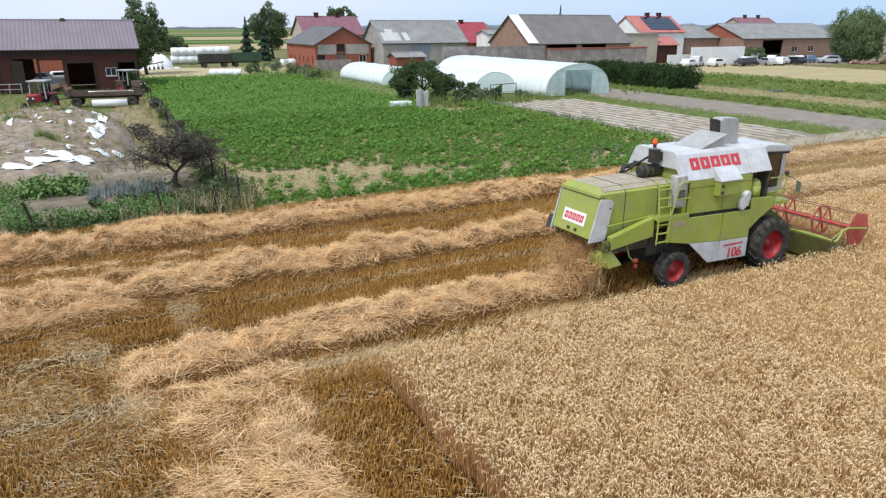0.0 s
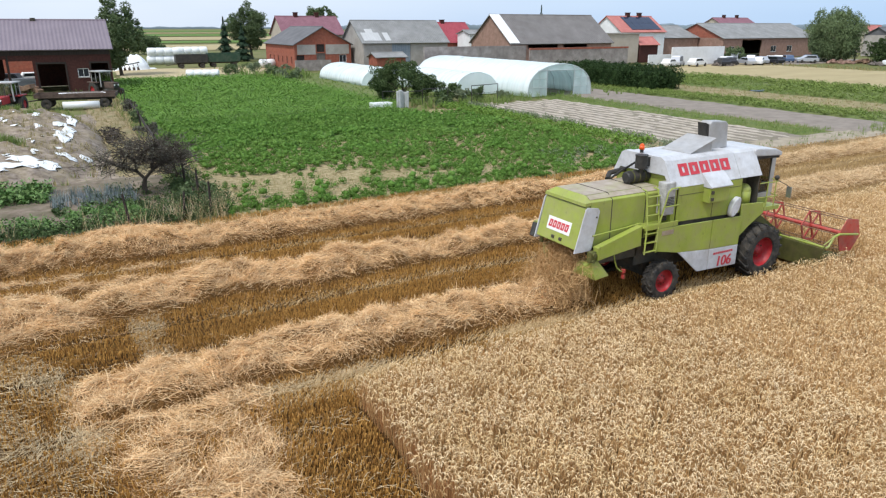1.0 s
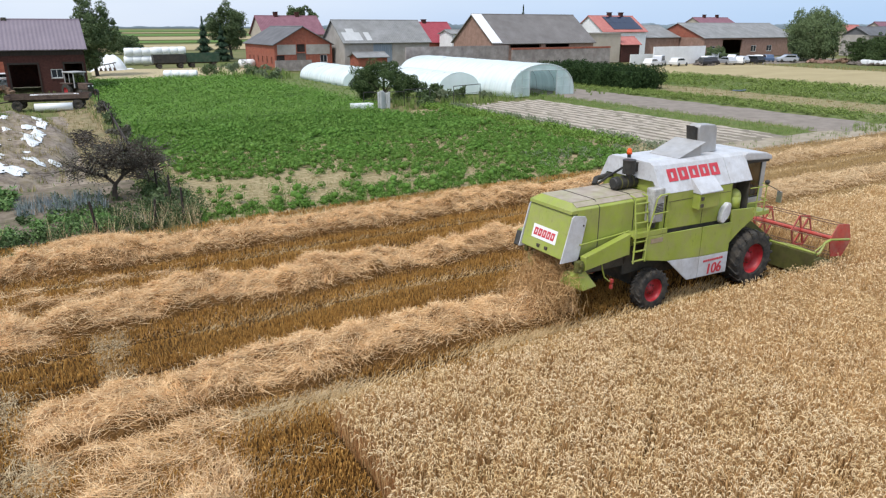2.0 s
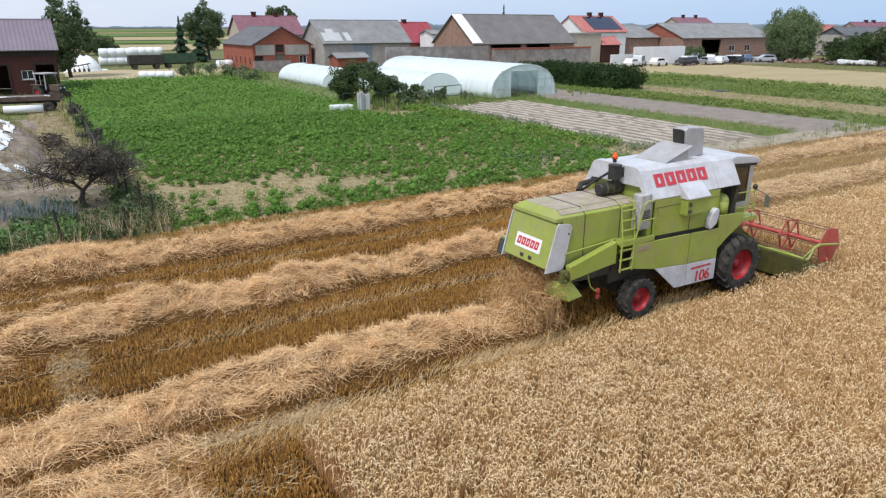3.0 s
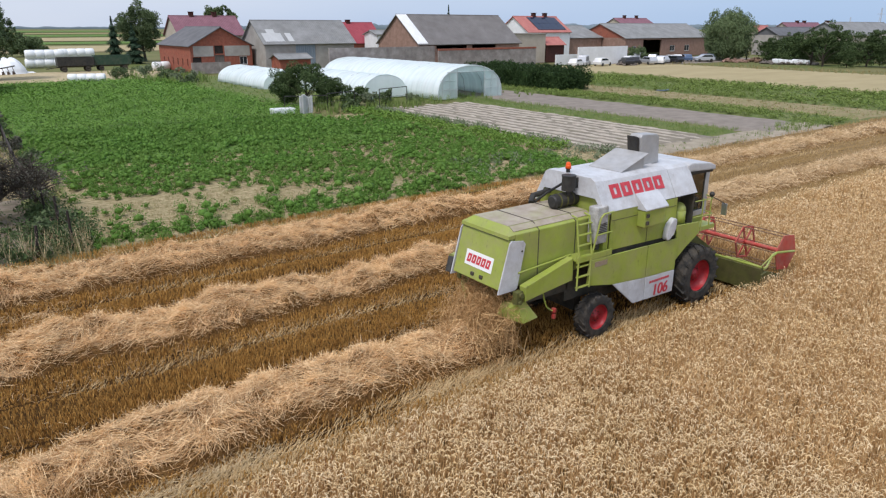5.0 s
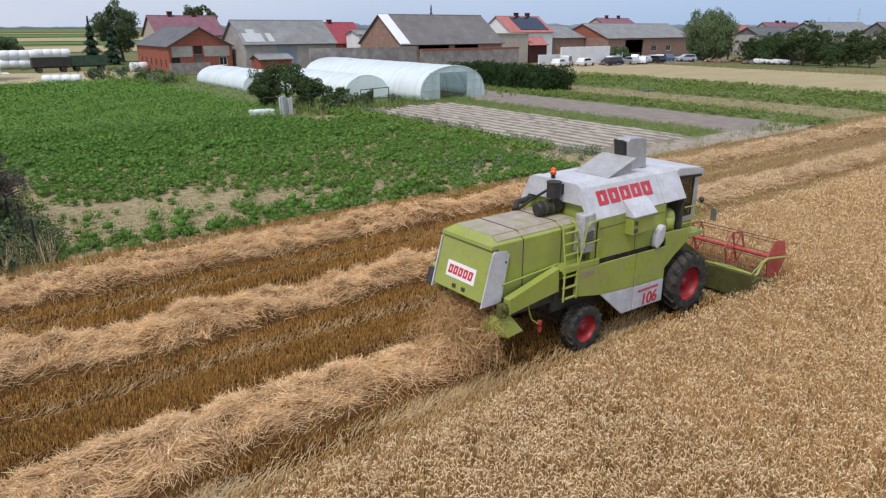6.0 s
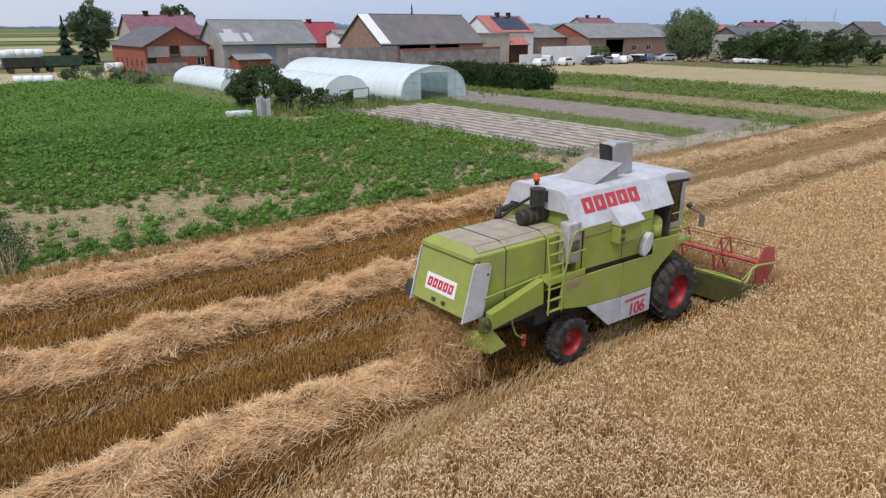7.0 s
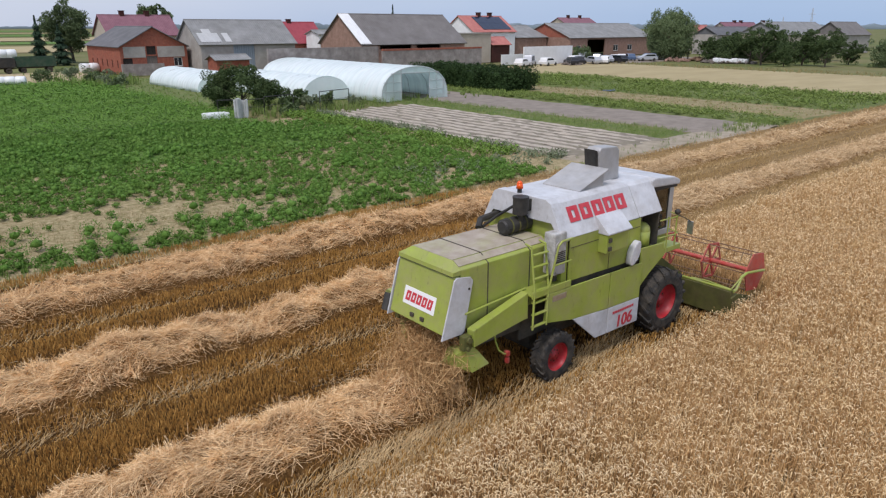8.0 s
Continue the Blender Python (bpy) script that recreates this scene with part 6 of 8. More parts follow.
    for x, y in ((3.56, -0.76), (4.42, -0.76), (3.56, 0.70), (4.42, 0.70)):
        part("cab_pillar", prism(bmesh.new(), [(x - 0.08, 2.3), (x - 0.08, 3.46), (x + 0.08, 3.46), (x + 0.08, 2.3)], "y", y - 0.035, y + 0.035, 0.01), "grey", c)
    for y in (-0.76, 0.70):
        part("cab_sill", box(bmesh.new(), 3.47, 4.5, y - 0.037, y + 0.037, 2.28, 2.42, 0.008), "grey", c)
        bm = bmesh.new()
        for x0, x1, z0, z1 in ((3.64, 3.67, 2.42, 3.44), (4.31, 4.34, 2.42, 3.44), (3.67, 4.31, 2.42, 2.45), (3.67, 4.31, 3.41, 3.44)):
            box(bm, x0, x1, y - 0.02, y + 0.02, z0, z1)
        part("window_seal", bm, "black", c)
        part("cab_window", box(bmesh.new(), 3.67, 4.31, y - 0.007, y + 0.007, 2.45, 3.41), "clear", c, "clear cab glass")
    part("windscreen", box(bmesh.new(), 4.47, 4.485, -0.72, 0.66, 2.3, 3.42), "clear", c, "clear cab glass")
    bm = bmesh.new()
    box(bm, 3.62, 4.02, -0.24, 0.24, 2.3, 2.5, 0.06)
    box(bm, 3.58, 3.70, -0.24, 0.24, 2.5, 2.85, 0.05)
    part("driver_seat", bm, "black", c, "black cab seat")
    bm = bmesh.new()
    rod(bm, (4.4, 0, 2.4), (4.3, 0, 2.85), 0.05, n=8)
    rod(bm, (4.28, 0, 2.86), (4.3, 0, 2.9), 0.19, n=18)
    part("steering_wheel", bm, "black", c)
    bm = bmesh.new()
    box(bm, 3.47, 3.5, -0.72, 0.66, 2.3, 2.7)
    part("cab_back", bm, "grey", c)
    bm = bmesh.new()
    box(bm, 3.78, 4.42, -1.16, -0.8, 1.98, 2.1, 0.01)
    part("cab_step", bm, "lime", c)
    bm = bmesh.new()
    for z in (2.38, 2.80):
        pipe(bm, [(3.52, -1.1, z), (3.6, -1.15, z + 0.02), (4.12, -1.15, z + 0.0), (4.3, -1.12, z), (4.42, -0.82, z)], 0.016)
    for x in (3.8, 4.15):
        pipe(bm, [(x, -1.15, 2.0), (x, -1.15, 2.86)], 0.016)
    part("cab_rail", bm, "lime", c)
    bm = bmesh.new()
    pipe(bm, [(4.15, -1.15, 2.86), (4.45, -1.2, 2.72), (4.7, -1.2, 2.6)], 0.01)
    arm = part("mirror_arm", bm, "black", c)
    bm = bmesh.new()
    box(bm, 4.70, 4.73, -1.28, -1.12, 2.28, 2.60, 0.01)
    part("mirror", bm, "steel", arm)
    bm = bmesh.new()
    bmesh.ops.create_uvsphere(bm, u_segments=14, v_segments=8, radius=0.07, matrix=Matrix.Translation((4.15, -1.15, 2.92)))
    part("work_lamp", bm, "black", c, smooth=True)
    # unloading auger folded back on the far side
    bm = bmesh.new()
    rod(bm, (3.0, 1.3, 2.7), (-2.55, 1.15, 1.86), 0.14, n=18)
    auger = part("unloading_auger", bm, "lime", c)
    bm = bmesh.new()
    rod(bm, (-2.5, 1.15, 1.9), (-2.66, 1.1, 1.58), 0.14, 0.12, 16)
    part("spout", bm, "black", auger)
    # feeder house and header
    bm = bmesh.new()
    prism(bm, [(4.0, 1.1), (4.0, 1.9), (5.5, 0.95), (5.5, 0.25)], "y", -0.68, 0.68, 0.02)
    part("feeder_house", bm, "header", c, "dark green feeder house")
    hd = thing("cutting_header")
    hd.parent = c
    tagged(hd, "dark green cutting header")
    bm = bmesh.new()
    prism(bm, [(5.42, 0.18), (5.36, 0.86), (5.46, 0.90), (5.52, 0.3), (5.8, 0.12), (6.75, 0.08), (6.75, 0.05), (5.75, 0.06)], "y", -2.12, 2.16, 0.004)
    part("trough", bm, "header", hd, "dark grimy green trough")
    bm = bmesh.new()
    pipe(bm, [(5.41, -2.1, 0.9), (5.41, 2.14, 0.9)], 0.032)
    part("top_lip", bm, "lime", hd, "lime green top tube")
    bm = bmesh.new()
    pipe(bm, [(5.56, -2.0, 0.86), (5.52, -1.4, 0.92), (5.45, -1.0, 0.92)], 0.02)
    part("drive_tube", bm, "lime", hd)
    bm = bmesh.new()
    rod(bm, (5.82, -2.05, 0.42), (5.82, 2.1, 0.42), 0.16, n=18)
    for k in range(34):
        y = -2.0 + k * 0.12
        rod(bm, (5.82, y, 0.42), (5.82, y + 0.02, 0.42), 0.26, n=18)
    part("auger", bm, "header", hd)
    for s, y in ((-1, -2.14), (1, 2.18)):
        bm = bmesh.new()
        prism(bm, [(5.38, 0.08), (5.34, 0.72), (5.6, 0.78), (6.3, 0.55), (7.25, 0.18), (7.35, 0.06), (6.7, 0.02)], "y", y - 0.025, y + 0.025, 0.01)
        part("crop_divider", bm, "header", hd)
        bm = bmesh.new()
        pipe(bm, [(5.42, y, 0.88), (5.56, y, 0.9), (5.74, y, 1.17), (6.0, y, 1.22), (6.3, y, 1.18), (6.9, y - 0.02, 1.1)], 0.036)
        pipe(bm, [(5.3, y, 0.98), (5.75, y, 1.17)], 0.016)
        part("reel_arm", bm, "lime", hd)
    # reel
    rc = (6.62, 1.09)
    reel = thing("reel")
    reel.parent = c
    tagged(reel, "red six-bar reel")
    bm = bmesh.new()
    rod(bm, (rc[0], -2.08, rc[1]), (rc[0], 2.12, rc[1]), 0.06, n=12)
    part("reel_shaft", bm, "reel_red", reel)
    R = 0.52
    angs = [radians(52 + 60 * k) for k in range(6)]
    for y in (-0.86, 0.42, 1.7):
        bm = bmesh.new()
        def at(r, ang):
            return bm.verts.new((rc[0] + r * math.cos(ang), y - 0.014, rc[1] + r * math.sin(ang)))
        outer = [at(R + 0.02, a) for a in angs]
        inner = [(at(R - 0.06, a - 0.075), at(R - 0.06, a + 0.075)) for a in angs]
        hub = [(at(0.1, a - 0.3), at(0.1, a + 0.3)) for a in angs]
        for k in range(6):
            q = (k + 1) % 6
            bm.faces.new((outer[k], outer[q], inner[q][0], inner[k][1]))
            bm.faces.new((outer[k], inner[k][1], inner[k][0]))
            bm.faces.new((inner[k][0], inner[k][1], hub[k][1], hub[k][0]))
        bm.faces.new([v for pair in hub for v in pair])
        ext = bmesh.ops.extrude_face_region(bm, geom=bm.faces[:])
        bmesh.ops.translate(bm, verts=[g for g in ext["geom"] if isinstance(g, bmesh.types.BMVert)], vec=(0, 0.028, 0))
        bmesh.ops.recalc_face_normals(bm, faces=bm.faces[:])
        part("spider", bm, "reel_red", reel)
    for y in (-2.06, 2.1):
        bm = bmesh.new()
        prism(bm, [(rc[0] + 0.56 * math.cos(a), rc[1] + 0.56 * math.sin(a)) for a in angs], "y", y - 0.012, y + 0.012, 0.004)
        part("end_plate", bm, "reel_red", reel, "orange-red hexagonal end plate")
    for a in angs:
        bx_, bz = rc[0] + R * math.cos(a), rc[1] + R * math.sin(a)
        bm = bmesh.new()
        rod(bm, (bx_, -2.04, bz), (bx_, 2.08, bz), 0.014, n=8)
        bar = part("reel_bar", bm, "rust", reel)
        n = 20
        ys = np.linspace(-1.98, 2.02, n)
        line = np.stack([np.stack([np.full(n, bx_), ys, np.full(n, bz)], 1), np.stack([np.full(n, bx_ - 0.01), ys, np.full(n, bz - 0.12)], 1), np.stack([np.full(n, bx_ - 0.04), ys, np.full(n, bz - 0.22)], 1)], 1)
        v, f = ribbons(line, np.full((n, 3), 0.008), np.tile([[0.3, 0.95, 0]], (n, 1)))
        bag("black", "tine_row", v, f, "stuff", "thin dark spring tines", parent=bar)
    return c


harvester(pose(13.85, 13.95, 0.0))

# straw falling from the hood onto the windrow, coloured dark for the hood's shade
n = 15000
s = RNG.uniform(0, 1, n)
px = 13.85 - 2.35 - 0.62 * s ** 1.6 + RNG.normal(0, 0.10 + 0.16 * s, n)
py = 13.98 + RNG.normal(0, 0.34 + 0.14 * s, n)
pz = 1.66 - 1.36 * s ** 0.9 + RNG.normal(0, 0.07, n)
pz = np.maximum(pz, 0.1)
bag("hood_shade_straw", "falling_straw", *straws(np.stack([px, py], 1), pz, 0.9, 0.30, 0.009, 0.02), label="straw tumbling out under the rear hood", category="straw")

# ================= farm buildings =================
def corrugate(bm, p00, p10, p01, p11, n, amp):
    """A roof sheet from its four corners (eave start, eave end, ridge start, ridge end), with n ribs running up the slope."""
    p00, p10, p01, p11 = (Vector(p) for p in (p00, p10, p01, p11))
    nor = (p10 - p00).cross(p01 - p00).normalized()
    if nor.z < 0:
        nor = -nor
    up_a, up_b, lo_a, lo_b = [], [], [], []
    k = n * 2
    for i in range(k + 1):
        s = i / k
        o = nor * (amp if i % 2 else 0.0)
        a, b = p00.lerp(p10, s), p01.lerp(p11, s)
        up_a.append(bm.verts.new(a + o + nor * 0.04))
        up_b.append(bm.verts.new(b + o + nor * 0.04))
        lo_a.append(bm.verts.new(a - nor * 0.06))
        lo_b.append(bm.verts.new(b - nor * 0.06))
    for i in range(k):
        bm.faces.new((up_a[i], up_a[i + 1], up_b[i + 1], up_b[i]))
        bm.faces.new((lo_a[i], lo_b[i], lo_b[i + 1], lo_a[i + 1]))
        bm.faces.new((up_a[i], lo_a[i], lo_a[i + 1], up_a[i + 1]))
        bm.faces.new((up_b[i], up_b[i + 1], lo_b[i + 1], lo_b[i]))
    bm.faces.new((up_a[0], up_b[0], lo_b[0], lo_a[0]))
    bm.faces.new((up_a[k], lo_a[k], lo_b[k], up_b[k]))
    return bm


def wall_run(bm, axis, c, thick, u0, u1, z1, holes, z0=0.0):
    """A wall along x (axis 'x') or y, at c, with holes (u0, u1, z0, z1) through it."""
    def put(a, b, za, zb):
        if b - a > 1e-4 and zb - za > 1e-4:
            if axis == "x":
                box(bm, a, b, c, c + thick, za, zb)
            else:
                box(bm, c, c + thick, a, b, za, zb)
    us = sorted({u0, u1, *[h[0] for h in holes], *[h[1] for h in holes]})
    for a, b in zip(us, us[1:]):
        hs = sorted([h for h in holes if h[0] < (a + b) / 2 < h[1]], key=lambda h: h[2])
        z = z0
        for h in hs:
            put(a, b, z, h[2])
            z = h[3]
        put(a, b, z, z1)
    bmesh.ops.remove_doubles(bm, verts=bm.verts, dist=1e-4)
    return bm


def window(parent, axis, c, u0, u1, z0, z1, frame_mat="white_wall", out=-1, bars=1):
    """A window set into a hole: frame, pane, sill. out: side that the outside is on."""
    d = 0.06
    fr = bmesh.new()
    bars_list = [(u0, u1, z0, z0 + 0.07), (u0, u1, z1 - 0.07, z1), (u0, u0 + 0.07, z0, z1), (u1 - 0.07, u1, z0, z1)]
    for k in range(bars):
        um = u0 + (u1 - u0) * (k + 1) / (bars + 1)
        bars_list.append((um - 0.025, um + 0.025, z0, z1))
    ca = c + (0.05 if out < 0 else -0.05)
    for a, b, za, zb in bars_list:
        if axis == "x":
            box(fr, a, b, ca, ca + d, za, zb)
        else:
            box(fr, ca, ca + d, a, b, za, zb)
    w = part("window", fr, frame_mat, parent)
    pn = bmesh.new()
    if axis == "x":
        box(pn, u0, u1, ca + 0.02, ca + 0.035, z0, z1)
    else:
        box(pn, ca + 0.02, ca + 0.035, u0, u1, z0, z1)
    part("pane", pn, "pane", w)
    sl = bmesh.new()
    cs = c + (-0.08 if out < 0 else -0.02)
    if axis == "x":
        box(sl, u0 - 0.06, u1 + 0.06, cs, cs + 0.1, z0 - 0.08, z0 - 0.005)
    else:
        box(sl, cs, cs + 0.1, u0 - 0.06, u1 + 0.06, z0 - 0.08, z0 - 0.005)
    part("sill", sl, "grey_render", w)
    return w


def gabled(name, x0, x1, y0, y1, eave, ridge, axis, walls, roof, label, category="barn", front=(), left=(), gable_mat=None, over=0.35, ribs=40, m=None, chimneys=(), back=()):
    """A gabled building. axis: way of the ridge. front: holes in the wall that looks to -y, left: in the wall that looks to -x,
    as (u0, u1, z0, z1, kind)."""
    h = thing(name, m, label, category)
    t = 0.3
    bm = wall_run(bmesh.new(), "x", y0, t, x0, x1, eave, [q[:4] for q in front])
    part("wall", bm, walls, h)
    bm = wall_run(bmesh.new(), "x", y1 - t, t, x0, x1, eave, [q[:4] for q in back])
    part("wall", bm, walls, h)
    bm = wall_run(bmesh.new(), "y", x0, t, y0 + t, y1 - t, eave, [q[:4] for q in left])
    part("wall", bm, walls, h)
    bm = wall_run(bmesh.new(), "y", x1 - t, t, y0 + t, y1 - t, eave, [])
    part("wall", bm, walls, h)
    if axis == "x":
        ym = (y0 + y1) / 2
        for x in (x0, x1 - t):
            part("gable", prism(bmesh.new(), [(y0, eave + 0.002), (ym, ridge - 0.08), (y1, eave + 0.002)], "x", x, x + t), gable_mat or walls, h)
        k = (ridge - eave) / (ym - y0)
        for sy, ye in ((-1, y0), (1, y1)):
            bm = corrugate(bmesh.new(), (x0 - over, ye + sy * over, eave - k * over), (x1 + over, ye + sy * over, eave - k * over), (x0 - over, ym, ridge), (x1 + over, ym, ridge), ribs, 0.04)
            part("roof", bm, roof, h)
        bm = bmesh.new()
        rod(bm, (x0 - over, ym, ridge + 0.03), (x1 + over, ym, ridge + 0.03), 0.12, n=8)
        part("ridge_cap", bm, roof, h)
    else:
        xm = (x0 + x1) / 2
        for y in (y0, y1 - t):
            part("gable", prism(bmesh.new(), [(x0, eave + 0.002), (xm, ridge - 0.08), (x1, eave + 0.002)], "y", y, y + t), gable_mat or walls, h)
        k = (ridge - eave) / (xm - x0)
        for sx, xe in ((-1, x0), (1, x1)):
            bm = corrugate(bmesh.new(), (xe + sx * over, y0 - over, eave - k * over), (xe + sx * over, y1 + over, eave - k * over), (xm, y0 - over, ridge), (xm, y1 + over, ridge), ribs, 0.04)
            part("roof", bm, roof, h)
        bm = bmesh.new()
        rod(bm, (xm, y0 - over, ridge + 0.03), (xm, y1 + over, ridge + 0.03), 0.12, n=8)
        part("ridge_cap", bm, roof, h)
    for cx, cy, ch in chimneys:
        bm = bmesh.new()
        box(bm, cx - 0.4, cx + 0.4, cy - 0.4, cy + 0.4, ridge - 1.6, ridge + ch)
        box(bm, cx - 0.48, cx + 0.48, cy - 0.48, cy + 0.48, ridge + ch, ridge + ch + 0.12)
        part("chimney", bm, "dark_shaded_brick", h)
    for holes, ax, c in ((front, "x", y0), (left, "y", x0)):
        for u0, u1, z0, z1, kind in holes:
            if kind == "window":
                window(h, ax, c, u0, u1, z0, z1)
            elif kind == "open":
                continue
            else:
                bm = bmesh.new()
                nb = max(2, int((u1 - u0) / 0.35))
                line = []
                for q in range(nb):
                    a, b = u0 + (u1 - u0) * q / nb, u0 + (u1 - u0) * (q + 1) / nb
                    line += [(a, 0.13), (a + 0.015, 0.1), (b - 0.015, 0.1), (b, 0.13)]
                plan = [(u, c + d) for u, d in line] + [(u1, c + 0.18), (u0, c + 0.18)]
                if ax != "x":
                    plan = [(d, u) for u, d in plan]
                prism(bm, plan, "z", z0, z1)
                bmesh.ops.remove_doubles(bm, verts=bm.verts, dist=1e-4)
                part("door", bm, kind, h)
    return h


# open-fronted barn with a plum sheet roof
barn = gabled("open_barn", -22, 5.95, 90, 100, 4.75, 7.7, "x", "dark_shaded_brick", "plum_roof", "dirty brick barn, walls coloured dark for eave shade, with a plum sheet metal roof and open bays", "barn",
              front=[(-20, -8.4, 0, 4.0, "open"), (-6.9, -4.4, 0, 3.6, "open"), (-4.2, -1.9, 0, 3.4, "open"), (-1.45, 1.2, 0, 3.05, "open"), (2.4, 3.55, 1.55, 2.5, "window"), (3.8, 5.6, 0.2, 3.05, "open")], ribs=70, back=[(-5.2, -1.9, 0, 3.4, "open")])
bm = bmesh.new()
for x in (-6.9, -8.3, -4.3):
    box(bm, x, x + 0.16, 89.9, 90.06, 0, 4.0)
box(bm, -20, 5.9, 89.92, 89.995, 4.0, 4.5)
for a, b, z in ((-1.62, 1.38, 3.05), (3.66, 5.75, 3.05)):
    box(bm, a, a + 0.16, 89.93, 90.04, 0, z)
    box(bm, b - 0.16, b, 89.93, 90.04, 0, z)
    box(bm, a, b, 89.93, 90.04, z, z + 0.2)
part("post_frame", bm, "dark_wood", barn)
bm = bmesh.new()
prism(bm, [(-6.85, 0.1), (-6.85, 3.5), (-5.7, 3.4), (-5.7, 0.1)], "y", 89.6, 89.68)
part("open_door", bm, "dark_wood", barn, "open plank door leaf")
for x in (-12, -1.5):
    bm = bmesh.new()
    box(bm, x, x + 0.5, 94.7, 95.3, 7.2, 7.95)
    part("roof_vent", bm, "dark", barn)

# orange brick stable
stable = gabled("brick_stable", 35.5, 45.6, 116, 134, 4.2, 6.95, "y", "brick_wall", "dark_sheet", "orange brick stable with a dark grey corrugated roof", "stable",
                front=[(39.3, 40.9, 0.9, 2.7, "grey_wood"), (35.8, 37.2, 0, 2.4, "dark_wood"), (43.4, 44.7, 1.1, 2.4, "window"), (39.4, 40.8, 2.9, 4.15, "dark_wood")],
                left=[(117.5 + 2.7 * k, 118.1 + 2.7 * k, 1.0, 2.1, "dark_wood") for k in range(6)])
bm = bmesh.new()
box(bm, 36.0, 39.2, 115.96, 115.998, 2.5, 4.1)
box(bm, 41.0, 45.2, 115.96, 115.998, 2.5, 4.1)
part("render_band", bm, "grey_render", stable, "weathered grey render band")
bm = bmesh.new()
box(bm, 34.8, 41.0, 113.5, 113.8, 0, 1.7)
tagged(part("yard_wall", bm, "concrete", None, "low weathered concrete yard wall"), "", "wall", "", "")

# house behind the stable
gabled("farmhouse", 41, 53.5, 140, 150, 5.6, 9.0, "x", "beige_render", "mauve_tile", "farmhouse with a dark red tiled roof and chimneys", "house", chimneys=((45, 145, 0.7), (49.5, 145, 0.7)), left=[(143, 144.2, 2.6, 4, "window"), (146, 147.2, 2.6, 4, "window")])

# grey rendered barn with patched roof
gb = gabled("grey_barn", 46.3, 62.6, 112, 122, 4.5, 8.0, "x", "grey_render", "asbestos", "long grey rendered barn with patched corrugated roof", "barn",
            front=[(51.6, 55.2, 0, 4.2, "blue_door"), (47.2, 48.4, 1.3, 2.3, "window")], ribs=46)
for x0, x1, za, zb in ((46.6, 49.9, 4.6, 5.9), (47.6, 49.0, 5.9, 6.5), (50.6, 51.6, 4.6, 5.9)):
    k = 3.5 / 5.0
    bm = bmesh.new()
    corrugate(bm, (x0, 112 + (za - 4.5) / k, za + 0.08), (x1, 112 + (za - 4.5) / k, za + 0.08), (x0, 112 + (zb - 4.5) / k, zb + 0.08), (x1, 112 + (zb - 4.5) / k, zb + 0.08), 6, 0.03)
    part("roof_patch", bm, "grey_patch", gb, "pale new roof sheets")
lean = gabled("lean_to_shed", 46.2, 51.4, 106.2, 109.6, 2.3, 2.9, "x", "brick_wall", "asbestos", "small brick shed with a grey roof", "shed", ribs=14)

# red roofed house with white annex
gabled("red_roof_house", 67, 79.5, 130, 140, 4.0, 7.8, "x", "brick_wall", "red_tile", "house with a bright red roof", "house", chimneys=((74, 135, 0.5),))
gabled("white_annex", 74.5, 79.8, 124, 129, 5.6, 6.3, "x", "white_wall", "asbestos", "small white rendered annex", "house", front=[(76.0, 76.9, 3.6, 4.8, "window"), (78.2, 79.0, 3.6, 4.8, "window")], ribs=12)

# big barn with white roof strip, and the concrete yard wall before it
bb = gabled("big_barn", 62.8, 83.2, 92, 104, 4.6, 8.8, "x", "brown_brick", "brown_sheet", "large barn with grey corrugated roof and brown brick gable", "barn",
            front=[(66, 72, 3.7, 4.3, "open"), (73, 78, 3.7, 4.3, "open")], ribs=56)
k = 4.2 / 6.0
bm = corrugate(bmesh.new(), (62.4, 91.75, 4.54), (64.3, 91.75, 4.54), (62.4, 97.9, 8.85), (64.3, 97.9, 8.85), 5, 0.03)
part("roof_strip", bm, "white_wall", bb, "strip of bright white roof sheets")
bm = wall_run(bmesh.new(), "x", 86, 0.3, 44.5, 61.4, 4.35, [])
tagged(part("block_wall", bm, "concrete", None, "tall weathered concrete block wall"), "", "wall")
bm = wall_run(bmesh.new(), "x", 85, 0.3, 61.41, 80.5, 3.75, [])
bw = tagged(part("block_wall", bm, "concrete", None, "weathered block wall with a brick top course"), "", "wall")
bm = wall_run(bmesh.new(), "x", 84.97, 0.36, 61.41, 80.5, 4.0, [], 3.75)
part("brick_coping", bm, "brick_wall", bw, "red brick top course")

# house with solar panels and its annexes
rh = gabled("solar_house", 109.5, 122.5, 118, 128, 6.0, 9.2, "x", "white_wall", "brick_tile", "white house with orange red tiles and roof solar panels", "house", chimneys=((115.5, 123, 0.7), (119, 123, 0.7)), left=[(121, 122, 3.5, 4.8, "window"), (124, 125, 3.5, 4.8, "window")])
for i in range(5):
    for j in range(2):
        bm = bmesh.new()
        x = 112.9 + i * 1.75
        y0s, y1s = 118.35 + j * 2.1, 118.35 + j * 2.1 + 2.05
        z0s, z1s = 6.0 + (y0s - 118) * 0.64 + 0.15, 6.0 + (y1s - 118) * 0.64 + 0.15
        prism(bm, [(y0s, z0s), (y1s, z1s), (y1s, z1s + 0.05), (y0s, z0s + 0.05)], "x", x, x + 1.7)
        part("solar_panel", bm, "solar", rh, "dark blue solar panel")
an = thing("beige_outbuilding", None, "plain beige flat-roofed outbuilding", "shed")
bm = wall_run(bmesh.new(), "x", 108, 0.3, 93, 105, 5.6, [(95.3, 96.3, 2.6, 4.2)])
wall_run(bm, "y", 93, 0.3, 108.3, 114, 5.6, [])
